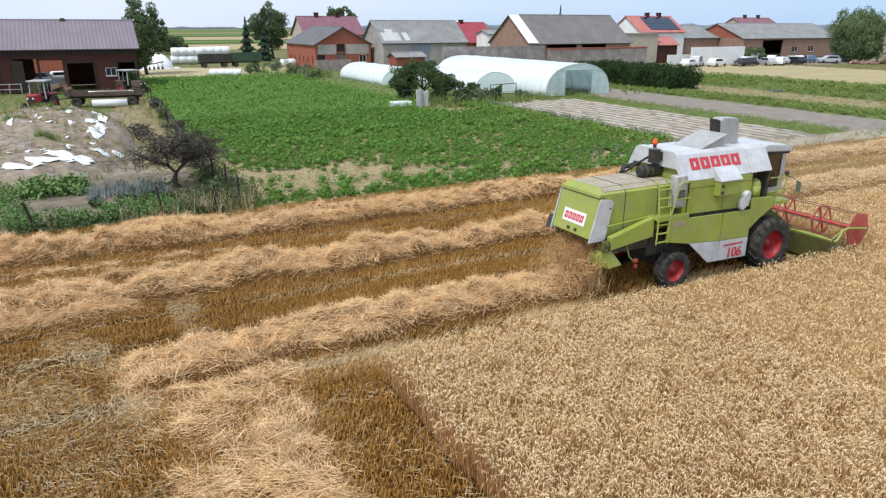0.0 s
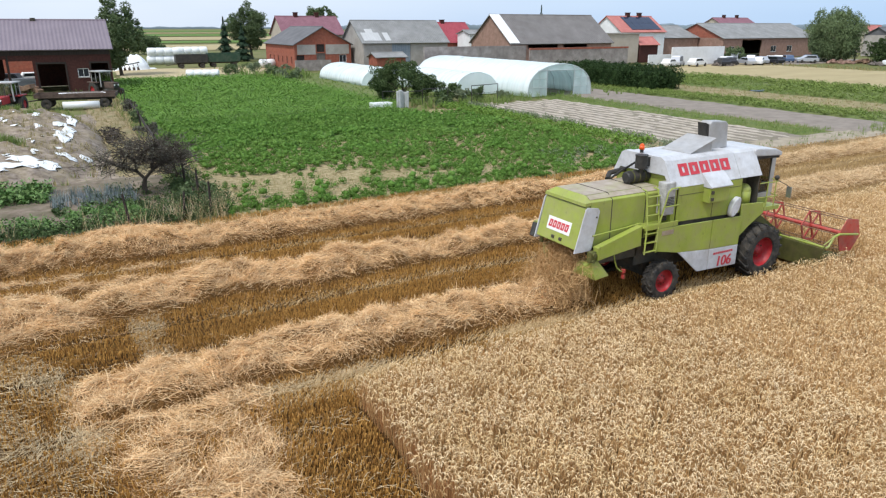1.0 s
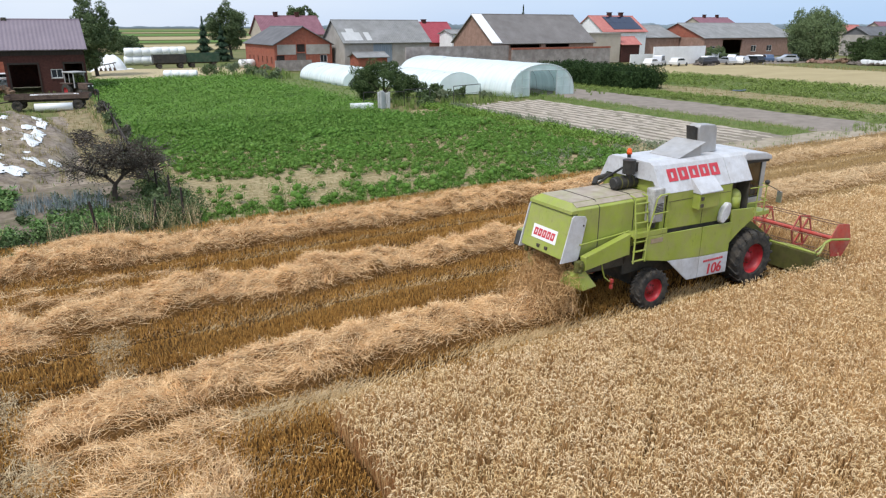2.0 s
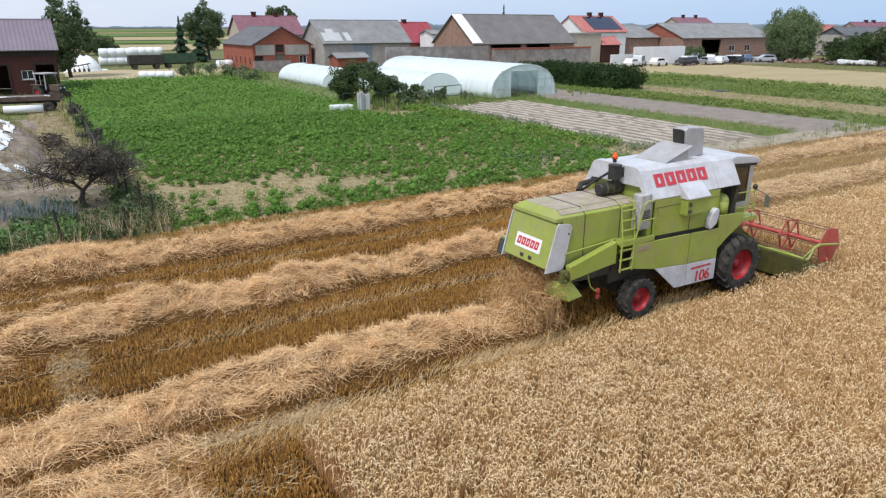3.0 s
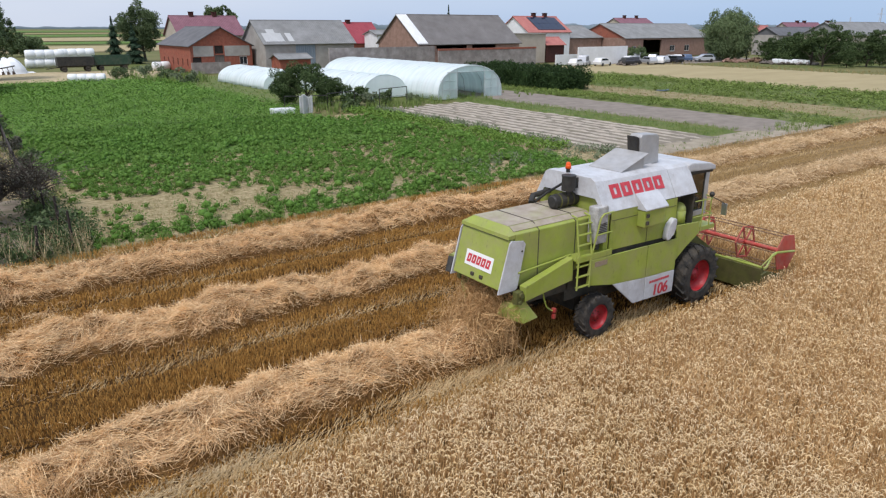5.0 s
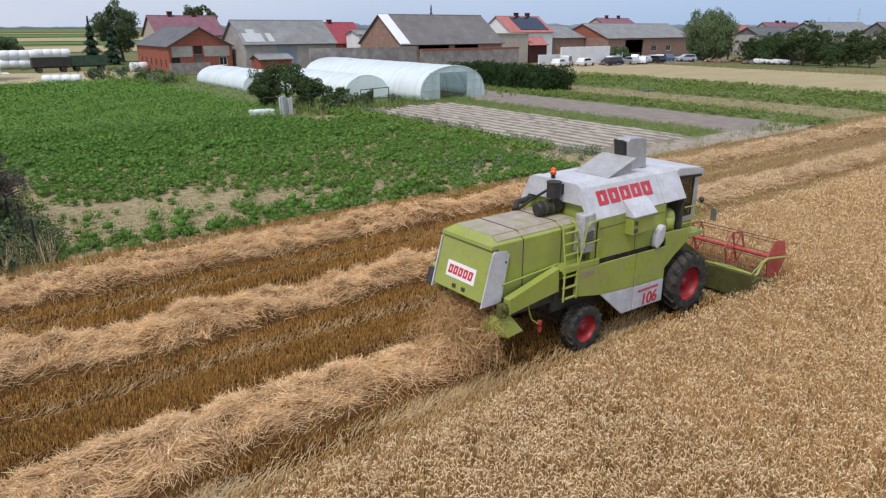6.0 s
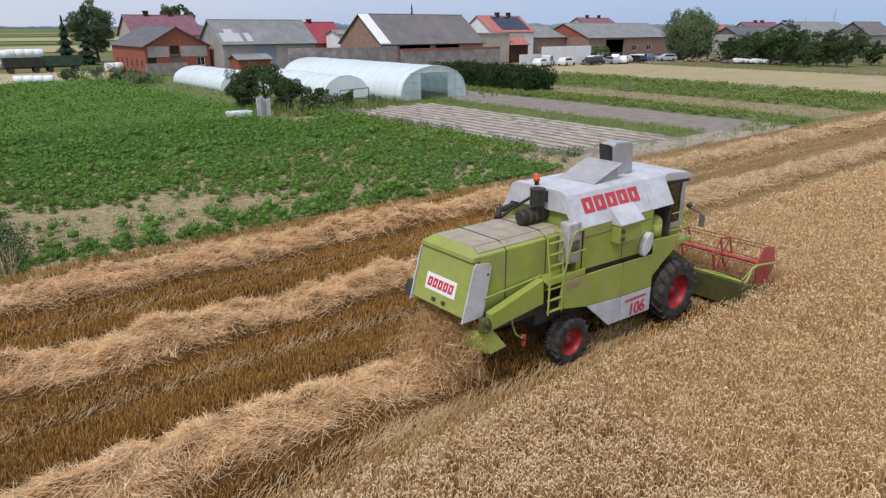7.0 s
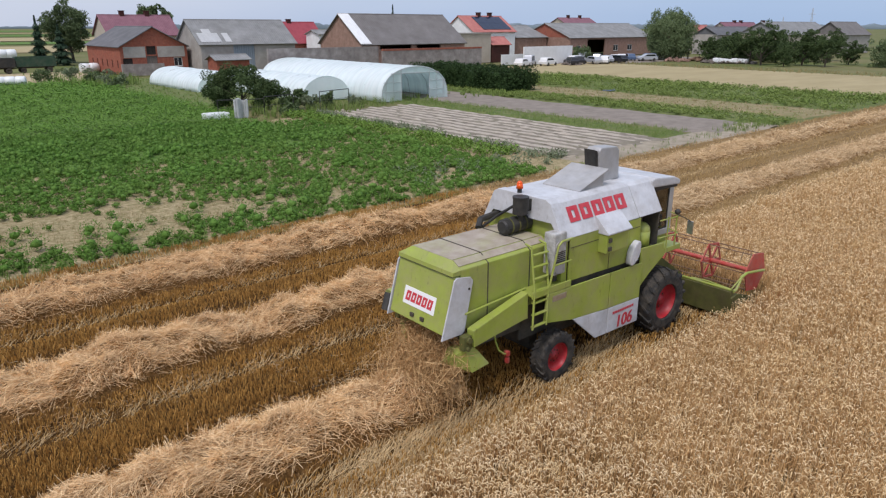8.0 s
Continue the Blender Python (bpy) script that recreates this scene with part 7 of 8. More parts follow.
part("wall", bm, "beige_render", an)
window(an, "x", 108, 95.3, 96.3, 2.6, 4.2)
bm = bmesh.new()
box(bm, 92.8, 105.2, 107.8, 114.2, 5.6, 5.8)
part("roof", bm, "grey_render", an)
gabled("brick_shed", 105.5, 110.5, 108, 112, 3.6, 4.9, "x", "dark_shaded_brick", "brick_tile", "brown brick shed with a red tiled roof", "shed", ribs=20)
bm = wall_run(bmesh.new(), "x", 99, 0.25, 99.2, 105, 1.9, [])
tagged(part("white_fence_wall", bm, "white_wall", None, "white garden wall"), "", "wall")
bm = wall_run(bmesh.new(), "x", 97, 0.3, 103.2, 117.5, 3.3, [])
tagged(part("white_wall_panel", bm, "white_wall", None, "long plain white rendered wall"), "", "wall")

# long low barn
gabled("long_barn", 135, 169, 112, 128, 4.5, 7.7, "x", "brown_brick", "asbestos", "long low barn with grey roof and brick gable", "barn",
       front=[(137.5, 139, 1.2, 2.6, "window"), (141.5, 148.5, 0, 4.0, "open"), (152, 154, 1.2, 2.6, "window"), (158, 160, 1.2, 2.6, "window")], gable_mat="brick_wall", ribs=70)
gabled("long_barn_wing", 123, 134.6, 119, 133, 4.6, 7.2, "x", "brown_brick", "asbestos", "lower wing of the long barn", "barn", ribs=20)
gabled("tiled_house", 182, 198, 150, 162, 6.5, 9.6, "x", "beige_render", "mauve_tile", "distant house with a red tiled roof and chimneys", "house", chimneys=((187, 156, 0.8), (193, 156, 0.8)), ribs=24)
# village to the east
gabled("village_house", 200, 220, 106, 114, 5.4, 8.1, "x", "beige_render", "mauve_tile", "distant house with a dark red tiled roof", "house", chimneys=((208, 110, 0.5), (212, 110, 0.5)), ribs=24)
gabled("village_shed", 178, 200, 98.6, 105.4, 5.0, 6.85, "x", "grey_render", "dark_sheet", "distant shed with a low grey roof", "shed", ribs=24, gable_mat="dark_sheet")
gabled("village_barn", 188, 221.5, 86.5, 98.3, 5.0, 8.1, "x", "beige_render", "asbestos", "long pale barn with a grey corrugated roof", "barn", front=[(201, 205, 2.2, 3.8, "open"), (208, 210, 2.6, 4.2, "window")], left=[(89, 91, 2.6, 4.2, "window"), (93, 95, 2.6, 4.2, "window")], ribs=40, chimneys=((189, 92.4, 0.3),), gable_mat="asbestos")
gabled("village_cottage", 205, 222.5, 77.5, 86.2, 5.0, 8.1, "x", "grey_render", "brown_sheet", "cottage with a brown-grey roof", "house", ribs=24, gable_mat="brown_sheet")
gabled("orange_roof_house", 200, 207, 115.4, 121.4, 4.6, 7.3, "x", "beige_render", "brick_tile", "distant house with an orange roof", "house", ribs=20)

for mx, my, mh in ((262, 110, 13.0), (330, 150, 11.0)):
    mast = thing("lattice_mast", None, "thin grey lattice mast far off", "mast")
    bm = bmesh.new()
    for a in range(3):
        rod(bm, (mx + 0.6 * math.cos(a * 2.1), my + 0.6 * math.sin(a * 2.1), 0), (mx + 0.15 * math.cos(a * 2.1), my + 0.15 * math.sin(a * 2.1), mh), 0.07, n=5)
    part("legs", bm, "mesh_grey", mast)
    bm = bmesh.new()
    for z in range(1, int(mh), 2):
        rod(bm, (mx - 0.5, my, z), (mx + 0.5, my, z + 1), 0.04, n=4)
    rod(bm, (mx, my - 1.2, mh - 2), (mx, my + 1.2, mh - 2), 0.06, n=5)
    part("braces", bm, "mesh_grey", mast)

# ================= polythene tunnels =================
def tunnel(name, x0, x1, y0, y1, h, label, door_share=0.42):
    t = thing(name, None, label, "polytunnel")
    w, xm = (x1 - x0) / 2, (x0 + x1) / 2
    ns, nl = 28, 113
    ss, ls = np.linspace(0, 1, ns), np.linspace(0, 1, nl)
    a = np.pi * ss
    cx = -np.cos(a) * w
    cz = np.clip(np.sin(a), 0, 1) ** 0.72 * h
    gx = xm + cx[None, :] + 0 * ls[:, None]
    gy = y0 + (y1 - y0) * ls[:, None] + 0 * cx[None, :]
    sag = -0.05 * np.sin(ls * np.pi * 14)[:, None] ** 2 * np.sin(a)[None, :]
    gz = cz[None, :] + sag + 0.03 * wave(gx, gy, 1.5, 111) + 0.022 * wave(gx, gy * 2.2, 3.1, 112) * np.sin(a)[None, :]
    gz[:, 0] = gz[:, -1] = 0
    v = np.stack([gx, gy, gz], -1).reshape(-1, 3)
    i = (np.arange(nl - 1)[:, None] * ns + np.arange(ns - 1)[None, :]).ravel()
    f = np.stack([i, i + 1, i + ns + 1, i + ns], -1)
    cover = bag("poly", "cover", v, f, "", "milky polythene cover", smooth=True, parent=t)
    so = cover.modifiers.new("thickness", "SOLIDIFY")
    so.thickness = 0.01
    for k in range(0 if door_share > 0.1 else 1, 9):
        y = y0 + (y1 - y0) * k / 8
        bm = bmesh.new()
        pts = [(xm + cx[j], y, max(0.0, cz[j] - 0.06)) for j in range(0, ns, 3)] + [(x1, y, 0)]
        pipe(bm, pts, 0.03, 6)
        part("hoop", bm, "mesh_grey", t)
    bm = bmesh.new()
    door = door_share * w
    pts = [(xm + cx[j], cz[j] * 0.985) for j in range(ns)]
    if door_share < 0.1:
        prism(bm, [(xm - w * 0.98, 0.0)] + pts[1:-1] + [(xm + w * 0.98, 0.0)], "y", y0 + 0.02, y0 + 0.035)
    for sgn in (-1, 1) if door_share > 0.1 else ():
        half = [(px, pz) for px, pz in pts if (px - xm) * sgn >= door]
        half = sorted(half, key=lambda q: (q[0] - xm) * sgn)
        poly = [(xm + sgn * door, 0.0), (xm + sgn * door, half[0][1])] + half
        prism(bm, poly, "y", y0 + 0.02, y0 + 0.035)
    top = [(px, pz) for px, pz in pts if abs(px - xm) < door]
    if door_share > 0.1:
        prism(bm, [(xm - door + 0.01, h * 0.80)] + top + [(xm + door - 0.01, h * 0.80)], "y", y0 + 0.02, y0 + 0.035)
    part("far_end_sheet", prism(bmesh.new(), [(xm - w * 0.98, 0.0)] + pts[1:-1] + [(xm + w * 0.98, 0.0)], "y", y1 - 0.035, y1 - 0.02), "poly", t, "milky polythene end sheet")
    part("end_sheet", bm, "poly_end" if door_share > 0.1 else "poly", t, "cloudy polythene end sheet")
    if door_share < 0.1:
        return t
    bm = bmesh.new()
    for u in (-0.86, -0.64, -door_share, door_share, 0.64, 0.86):
        top_ = h * (1 - abs(u) ** 2.2) ** 0.42
        rod(bm, (xm + u * w, y0, 0), (xm + u * w, y0, top_), 0.032 if abs(u) == door_share else 0.02, n=6)
    rod(bm, (xm - w * 0.72, y0, h * 0.8), (xm + w * 0.72, y0, h * 0.8), 0.03, n=6)
    for sgn in (-1, 1):
        for z in (0.28, 0.55):
            rod(bm, (xm + sgn * w * 0.93, y0, h * z), (xm + sgn * door, y0, h * z), 0.02, n=6)
    part("end_frame", bm, "mesh_grey", t)
    return t


tunnel("polytunnel", 42.9, 51.4, 59.6, 85.5, 3.3, "long milky white polythene tunnel with an open end")
tunnel("polytunnel", 37.4, 42.7, 65, 84, 2.3, "lower milky polythene tunnel beside a long one", 0.06)
tunnel("polytunnel", 33.2, 39.4, 81, 97, 2.1, "small white polythene tunnel behind a bush", 0.06)

# ================= trees, hedge, bushes =================
def tree(name, x, y, h, r, trunk, material, label, clumps=70, per=60, leaf=0.5, low=0.3, seed=0, category="tree", squash=1.0, twigs=False, hang=0.2, lobes=11, spread=0.34, flat=0.8):
    global RNG
    keep, RNG = RNG, np.random.default_rng(1000 + seed)
    t = thing(name, pose(x, y, 0), label, category)
    bm = bmesh.new()
    r1 = random.Random(seed)
    th = h * 0.55
    pts = [(0, 0, -0.1), (r1.uniform(-0.1, 0.1) * r, r1.uniform(-0.1, 0.1) * r, th * 0.5), (r1.uniform(-0.15, 0.15) * r, r1.uniform(-0.15, 0.15) * r, th)]
    rod(bm, pts[0], pts[1], trunk, trunk * 0.8, 10)
    rod(bm, pts[1], pts[2], trunk * 0.8, trunk * 0.45, 10)
    for k in range(9):
        a = k * 2.4 + r1.uniform(0, 0.6)
        z0 = h * (low + 0.25 * r1.random())
        e = (math.cos(a) * r * 0.75, math.sin(a) * r * 0.75, min(h * 0.92, z0 + h * r1.uniform(0.15, 0.4)))
        b = Vector(pts[0]).lerp(Vector(pts[2]), min(1, z0 / th))
        mid = b.lerp(Vector(e), 0.5) + Vector((0, 0, 0.06 * h))
        rod(bm, b, mid, trunk * 0.4, trunk * 0.25, 7)
        rod(bm, mid, e, trunk * 0.25, trunk * 0.07, 6)
    part("trunk", bm, "bark", t)
    zc, zr = h * (1 + low) / 2, h * (1 - low) / 2
    d = RNG.normal(size=(clumps, 3))
    d /= np.linalg.norm(d, axis=1, keepdims=True)
    rad = RNG.uniform(0.35, 1.0, clumps) ** 0.5
    if lobes:
        mid_ = RNG.normal(size=(lobes, 3))
        mid_ /= np.linalg.norm(mid_, axis=1, keepdims=True)
        mid_ *= RNG.uniform(0.5, 0.80, (lobes, 1))
        pick = RNG.integers(0, lobes, clumps)
        d = mid_[pick] + d * (rad * RNG.uniform(spread * 0.75, spread * 1.25, lobes)[pick])[:, None]
    else:
        bulge = 1 + 0.10 * np.sin(d[:, 0] * 7 + d[:, 2] * 5) + 0.09 * np.sin(d[:, 1] * 9 - d[:, 2] * 6 + 1.0)
        d = d * (rad * bulge)[:, None]
        d[:, :2] *= np.where(d[:, 2:3] < 0, 1.0, 1.08)
    c = d * np.array([r, r, zr * squash]) + np.array([0, 0, zc])
    cr_ = r * RNG.uniform(0.10, 0.24, clumps)
    if twigs:
        hub = np.stack([c[:, 0] * 0.3, c[:, 1] * 0.3, np.clip(c[:, 2] * 0.7, h * 0.25, None)], 1)
        e = c + RNG.normal(0, 0.12, c.shape) * r
        mid = (hub + e) / 2 + RNG.normal(0, 0.06, c.shape) * r
        v, f = spindles(np.stack([hub, mid, e], 1), np.array([[0.032, 0.02, 0.007]]) * np.ones((clumps, 1)), k=4)
        bag("bark", "twig_growth", v, f, "", "bare dark twigs", parent=t)
    v, f = leaf_cloud(c, cr_, per, leaf, flat, True, hang)
    bag(material, "crown", v, f, "", "", parent=t)
    RNG = keep
    return t


tree("tree", 8.9, 118, 11.4, 3.5, 0.28, "leaf", "tall leafy deciduous tree beside a barn", 220, 140, 0.21, 0.12, 14, spread=0.42, lobes=26)
tree("bush", 22.8, 205, 5.4, 5.2, 0.2, "leaf", "dense rounded bush beyond the farmyard", 110, 90, 0.34, 0.0, 2, category="bush", spread=0.5)
tree("tree", 39.6, 162, 12.0, 4.8, 0.3, "leaf", "tall dark green lime tree behind the farmyard", 200, 140, 0.24, 0.14, 3, spread=0.36, lobes=22)
tree("tree", 62, 178, 12.8, 4.2, 0.3, "leaf", "far tree rising behind roofs", 80, 90, 0.4, 0.2, 4)
tree("willow", 142.5, 90.4, 10.2, 5.1, 0.4, "willow_leaf", "broad pale green weeping willow beside the long barn", 330, 120, 0.23, 0.03, 5, hang=2.6, lobes=0, flat=1.5)
orchard = [(148.5, 49, 6.0, 3.3), (138, 67.5, 7.4, 3.3), (143, 62, 6.4, 3.0), (150, 70, 5.0, 3.8), (150, 84, 4.6, 3.6), (156, 80, 4.8, 4.0), (158, 68, 5.2, 4.2), (152, 57, 4.4, 3.0),
           (141, 57, 5.6, 3.4), (140.5, 71, 6.2, 3.2), (144, 76, 5.2, 3.2), (143, 80.5, 4.8, 2.8), (136.5, 62.5, 3.2, 2.0),
           (162, 50, 5.0, 4.4), (176, 46, 6.0, 4.6), (186, 52, 5.6, 4.6), (160, 40, 5.5, 3.8), (178, 38, 6.0, 4.6),
           (149.5, 89.8, 4.9, 3.4), (154, 86, 5.2, 3.6), (161, 84.5, 5.8, 3.8), (164, 76, 6.2, 4.0), (166, 66, 6.0, 4.0)]
models = []
for k, (x, y, h, r) in enumerate(orchard):
    if k < 4:
        models.append((tree("tree", x, y, h, r, 0.18, "orchard_leaf" if k else "willow_leaf", "rounded green orchard tree at the far field border" if k else "pale green rounded tree at the far field border", 110, 100, 0.20, 0.0, 20 + k, lobes=9, spread=0.58), h))
    else:
        ob, h0 = models[1 + (k * 5 + k // 3) % 3]
        copy_thing(ob, pose(x, y, 0, 0, 0, 47 * k) @ Matrix.Scale(h / h0, 4))


def spruce(x, y, h, r, seed, label):
    t = thing("spruce", pose(x, y, 0), label, "tree")
    part("trunk", rod(bmesh.new(), (0, 0, -0.1), (0, 0, h * 0.95), 0.16, 0.03, 8), "bark", t)
    g = np.random.default_rng(seed)
    n = 1400
    u = g.uniform(0.04, 1, n)
    a = g.uniform(0, 2 * np.pi, n)
    layer = 0.75 + 0.25 * np.cos(u * 40)
    rr = r * (1 - u) * layer
    d = np.stack([np.cos(a), np.sin(a), a * 0], 1)
    b = np.stack([np.cos(a) * rr * 0.3, np.sin(a) * rr * 0.3, u * h], 1)
    e = b + d * (rr * 0.8)[:, None] + np.array([0, 0, -1.0]) * (rr * 0.3)[:, None]
    v, f = ribbons(np.stack([b, (b + e) / 2 + np.array([0, 0, 0.06]), e], 1), np.array([[0.25, 0.3, 0.05]]) * np.ones((n, 1)), np.stack([-d[:, 1], d[:, 0], d[:, 2]], 1))
    bag("spruce", "crown", v, f, "", "", parent=t)


spruce(33.0, 158, 9.0, 2.9, 1, "narrow dark spruce in the farmyard")
spruce(35.8, 154, 7.6, 2.9, 2, "small dark spruce in the farmyard")
spruce(127, 171, 13.0, 3.0, 3, "spruce tip rising behind the big barn roof")

# clipped dark hedge, seen end on
hd_ = thing("hedge", None, "dark green dense conifer hedge", "hedge")
g = scatter(59.2, 66.6, 58.6, 76.5, 9)
c = np.concatenate([g, RNG.uniform(0.15, 2.4, (len(g), 1))], 1)
c[:, 0] = 62.0 + (c[:, 0] - 62.9) * 0.62
c[:, 2] *= 1 + 0.12 * wave(c[:, 0], c[:, 1], 1.3, 121)
v, f = leaf_cloud(c, 0.46, 52, 0.16, 1.0, True)
bag("hedge", "foliage", v, f, "", "", parent=hd_)
bm = bmesh.new()
box(bm, 60.2, 63.8, 59, 76.2, 0, 2.0, 0.3)
part("inner_wood", bm, "hedge", hd_)

for k, (x, y, h, r) in enumerate([(24.5, 111.5, 1.8, 2.2), (27.2, 108, 2.2, 2.0), (28.8, 103, 1.6, 1.8), (28.6, 98, 1.9, 1.8), (28.4, 94, 1.2, 1.4), (34.6, 58.8, 1.3, 1.2), (36.6, 59.4, 1.4, 1.1), (39.2, 58.6, 1.0, 0.9), (31.4, 56.8, 1.0, 1.1)]):
    tree("weed_bush", x, y, h, r, 0.03, "weed_leaf" if k % 2 else "leaf", "rough green weeds grown into a low bush", 34, 50, 0.16, 0.02, 90 + k, category="bush")
# bush beside the tunnels, with the frame and the net hung on it
tree("bush", 30.0, 62.8, 4.1, 3.0, 0.12, "orchard_leaf", "broad dark green bush beside the tunnels", 120, 240, 0.125, 0.02, 6, category="bush")
tree("bush", 121.5, 97.8, 3.2, 2.4, 0.08, "leaf", "green bush at the end of a white wall", 60, 60, 0.2, 0.02, 12, category="bush")
tree("bush", 33.4, 60.6, 2.0, 1.8, 0.06, "orchard_leaf", "low dark green shrub behind a wire frame", 40, 80, 0.18, 0.02, 7, category="bush")
def goal_frame(x0, y0, x1, y1, h, label):
    t = thing("pipe_frame", None, label, "frame")
    for x, y in ((x0, y0), (x1, y1)):
        part("post", rod(bmesh.new(), (x, y, -0.1), (x, y, h), 0.035, n=8), "black", t)
    part("top_rail", rod(bmesh.new(), (x0, y0, h), (x1, y1, h), 0.035, n=8), "black", t)
    part("mid_rail", rod(bmesh.new(), (x0, y0, h * 0.55), (x1, y1, h * 0.55), 0.015, n=6), "black", t)


goal_frame(34.4, 56.8, 38.0, 57.8, 1.7, "thin dark pipe frame beside the tunnel")
goal_frame(29.4, 57.2, 32.4, 57.8, 1.55, "dark wire frame fence by the bush")
goal_frame(26.0, 58.5, 29.4, 57.2, 1.4, "dark wire frame fence by the bush")
bm = bmesh.new()
for k in range(7):
    a = k / 7
    box(bm, 26.8 + a * 1.1, 26.8 + a * 1.1 + 0.17, 57.1 - 0.12 * math.sin(a * 9), 57.3 - 0.12 * math.sin(a * 9), 0.0, 1.5 + 0.12 * math.sin(a * 7), 0.05)
tagged(part("hanging_net", bm, "mesh_grey", None, "grey shade net hung over a fence rail"), "", "net")
bm = bmesh.new()
box(bm, 24.6, 26.6, 57.6, 58.6, 0.0, 0.5, 0.12)
tagged(part("covered_trough", bm, "film", None, "low white covered trough beside the bush"), "", "trough")

crumpled = blob("blue_sheet", "tarpaulin", 70.7, 53.0, 1.5, 0.9, 512, lambda x, y: 0.14 + 0.10 * wave(x, y, 1.6, 141), "crumpled dark blue tarpaulin on the strip", None, "", "tarpaulin")
crumpled.modifiers.new("thickness", "SOLIDIFY").thickness = 0.02

# ================= garden corner and orchard tree =================
def forked_tree(x, y):
    """A low old fruit tree: forked crooked trunk, dense bare twigs, few small leaves."""
    global RNG
    keep, RNG = RNG, np.random.default_rng(1808)
    t = thing("plum_tree", pose(x, y, 0), "low old plum tree with dark twigs at the garden fence", "tree")
    bm = bmesh.new()
    limbs = [[(0, 0, -0.1), (-0.06, 0, 0.35), (0.02, 0.0, 0.7)], [(0.02, 0, 0.7), (-0.28, 0.05, 1.05), (-0.22, 0.1, 1.5), (-0.75, 0.1, 1.85)], [(0.02, 0, 0.7), (0.35, -0.05, 1.05), (0.8, -0.1, 1.35), (1.5, -0.1, 1.5)],
             [(0.35, -0.05, 1.05), (0.45, 0.3, 1.5), (0.3, 0.6, 2.0)], [(-0.22, 0.1, 1.5), (0.1, -0.3, 1.9), (0.5, -0.5, 2.2)], [(0.8, -0.1, 1.35), (1.1, 0.3, 1.75), (1.5, 0.5, 1.95)], [(-0.28, 0.05, 1.05), (-0.8, -0.3, 1.35), (-1.4, -0.4, 1.6)]]
    for k, way in enumerate(limbs):
        r0 = 0.13 if k == 0 else 0.075
        for q, (a, b) in enumerate(zip(way, way[1:])):
            rod(bm, a, b, r0 * (0.82 ** q), r0 * (0.82 ** (q + 1)), 8)
    part("trunk", bm, "bark", t)
    ends = np.array([w[-1] for w in limbs[1:]] + [w[-2] for w in limbs[1:]])
    n = 620
    b = ends[RNG.integers(0, len(ends), n)] + RNG.normal(0, 0.10, (n, 3))
    d = RNG.normal(size=(n, 3)) * np.array([1.0, 1.0, 0.55]) + np.array([0, 0, 0.12])
    e = b + d * 0.62
    e[:, 2] = np.clip(e[:, 2], 0.8, 2.65)
    m_ = (b + e) / 2 + RNG.normal(0, 0.10, (n, 3))
    v, f = spindles(np.stack([b, m_, e], 1), np.array([[0.017, 0.011, 0.005]]) * np.ones((n, 1)), k=3)
    bag("bark", "twig_growth", v, f, "", "bare dark twigs", parent=t)
    tips = np.concatenate([e, m_])[RNG.integers(0, 2 * n, 300)]
    v, f = leaf_cloud(tips, 0.19, 11, 0.058, 0.9, True, 0.3)
    bag("plum_leaf", "crown", v, f, "", "sparse dark purple-green leaves", parent=t)
    RNG = keep


forked_tree(3.1, 32.5)
tree("bramble", 4.7, 34.6, 1.7, 1.4, 0.05, "plum_leaf", "dark shrubby bramble grown into the fence", 60, 12, 0.07, 0.05, 9, twigs=True, category="bush")
for k, (x, y) in enumerate([(4.8, 30.2), (5.0, 38.5), (5.0, 43.5), (5.2, 50), (5.3, 57), (5.5, 65)]):
    tree("bramble", x, y, 0.95 + 0.1 * (k % 3), 0.95, 0.03, "plum_leaf" if k % 2 else "leaf", "low dark bramble along the wire fence", 26, 40, 0.11, 0.05, 60 + k, twigs=True, category="bush")
fence_posts = [(5.0, 28.0), (4.9, 30.2), (4.8, 33.0), (4.7, 37.0), (4.7, 42.0), (4.9, 48), (5.1, 54), (5.3, 60), (5.4, 66), (5.5, 72), (5.7, 78), (5.9, 84)]
fence = thing("wire_fence", None, "old wire fence with leaning dark wooden posts", "fence")
for k, (x, y) in enumerate(fence_posts):
    h = 1.25 + 0.1 * math.sin(k * 2.2)
    part("post", rod(bmesh.new(), (x, y, -0.1), (x + 0.08 * math.sin(k * 3), y, h), 0.055, 0.04, 7), "dark_wood", fence)
for k in range(3, 8):
    (xa, ya), (xb, yb) = fence_posts[k], fence_posts[k + 1]
    part("rail", rod(bmesh.new(), (xa, ya, 0.95 - 0.12 * (k % 2)), (xb, yb, 1.0), 0.06, 0.05, 7), "dark_wood", fence)
for z in (0.4, 0.75, 1.1):
    part("wire", pipe(bmesh.new(), [(x, y, z) for x, y in fence_posts], 0.008, 4), "dark", fence)
for x, y, h, lx in ((2.0, 27.3, 1.25, -0.15), (-2.3, 27.6, 1.05, -0.25), (3.9, 27.6, 1.0, 0.1)):
    bm = rod(bmesh.new(), (x, y, -0.1), (x + lx, y, h), 0.06, 0.045, 7)
    tagged(part("fence_post", bm, "dark_wood", None, "leaning dark wooden fence post"), "", "fence post", "garden fence posts")

bushy = []
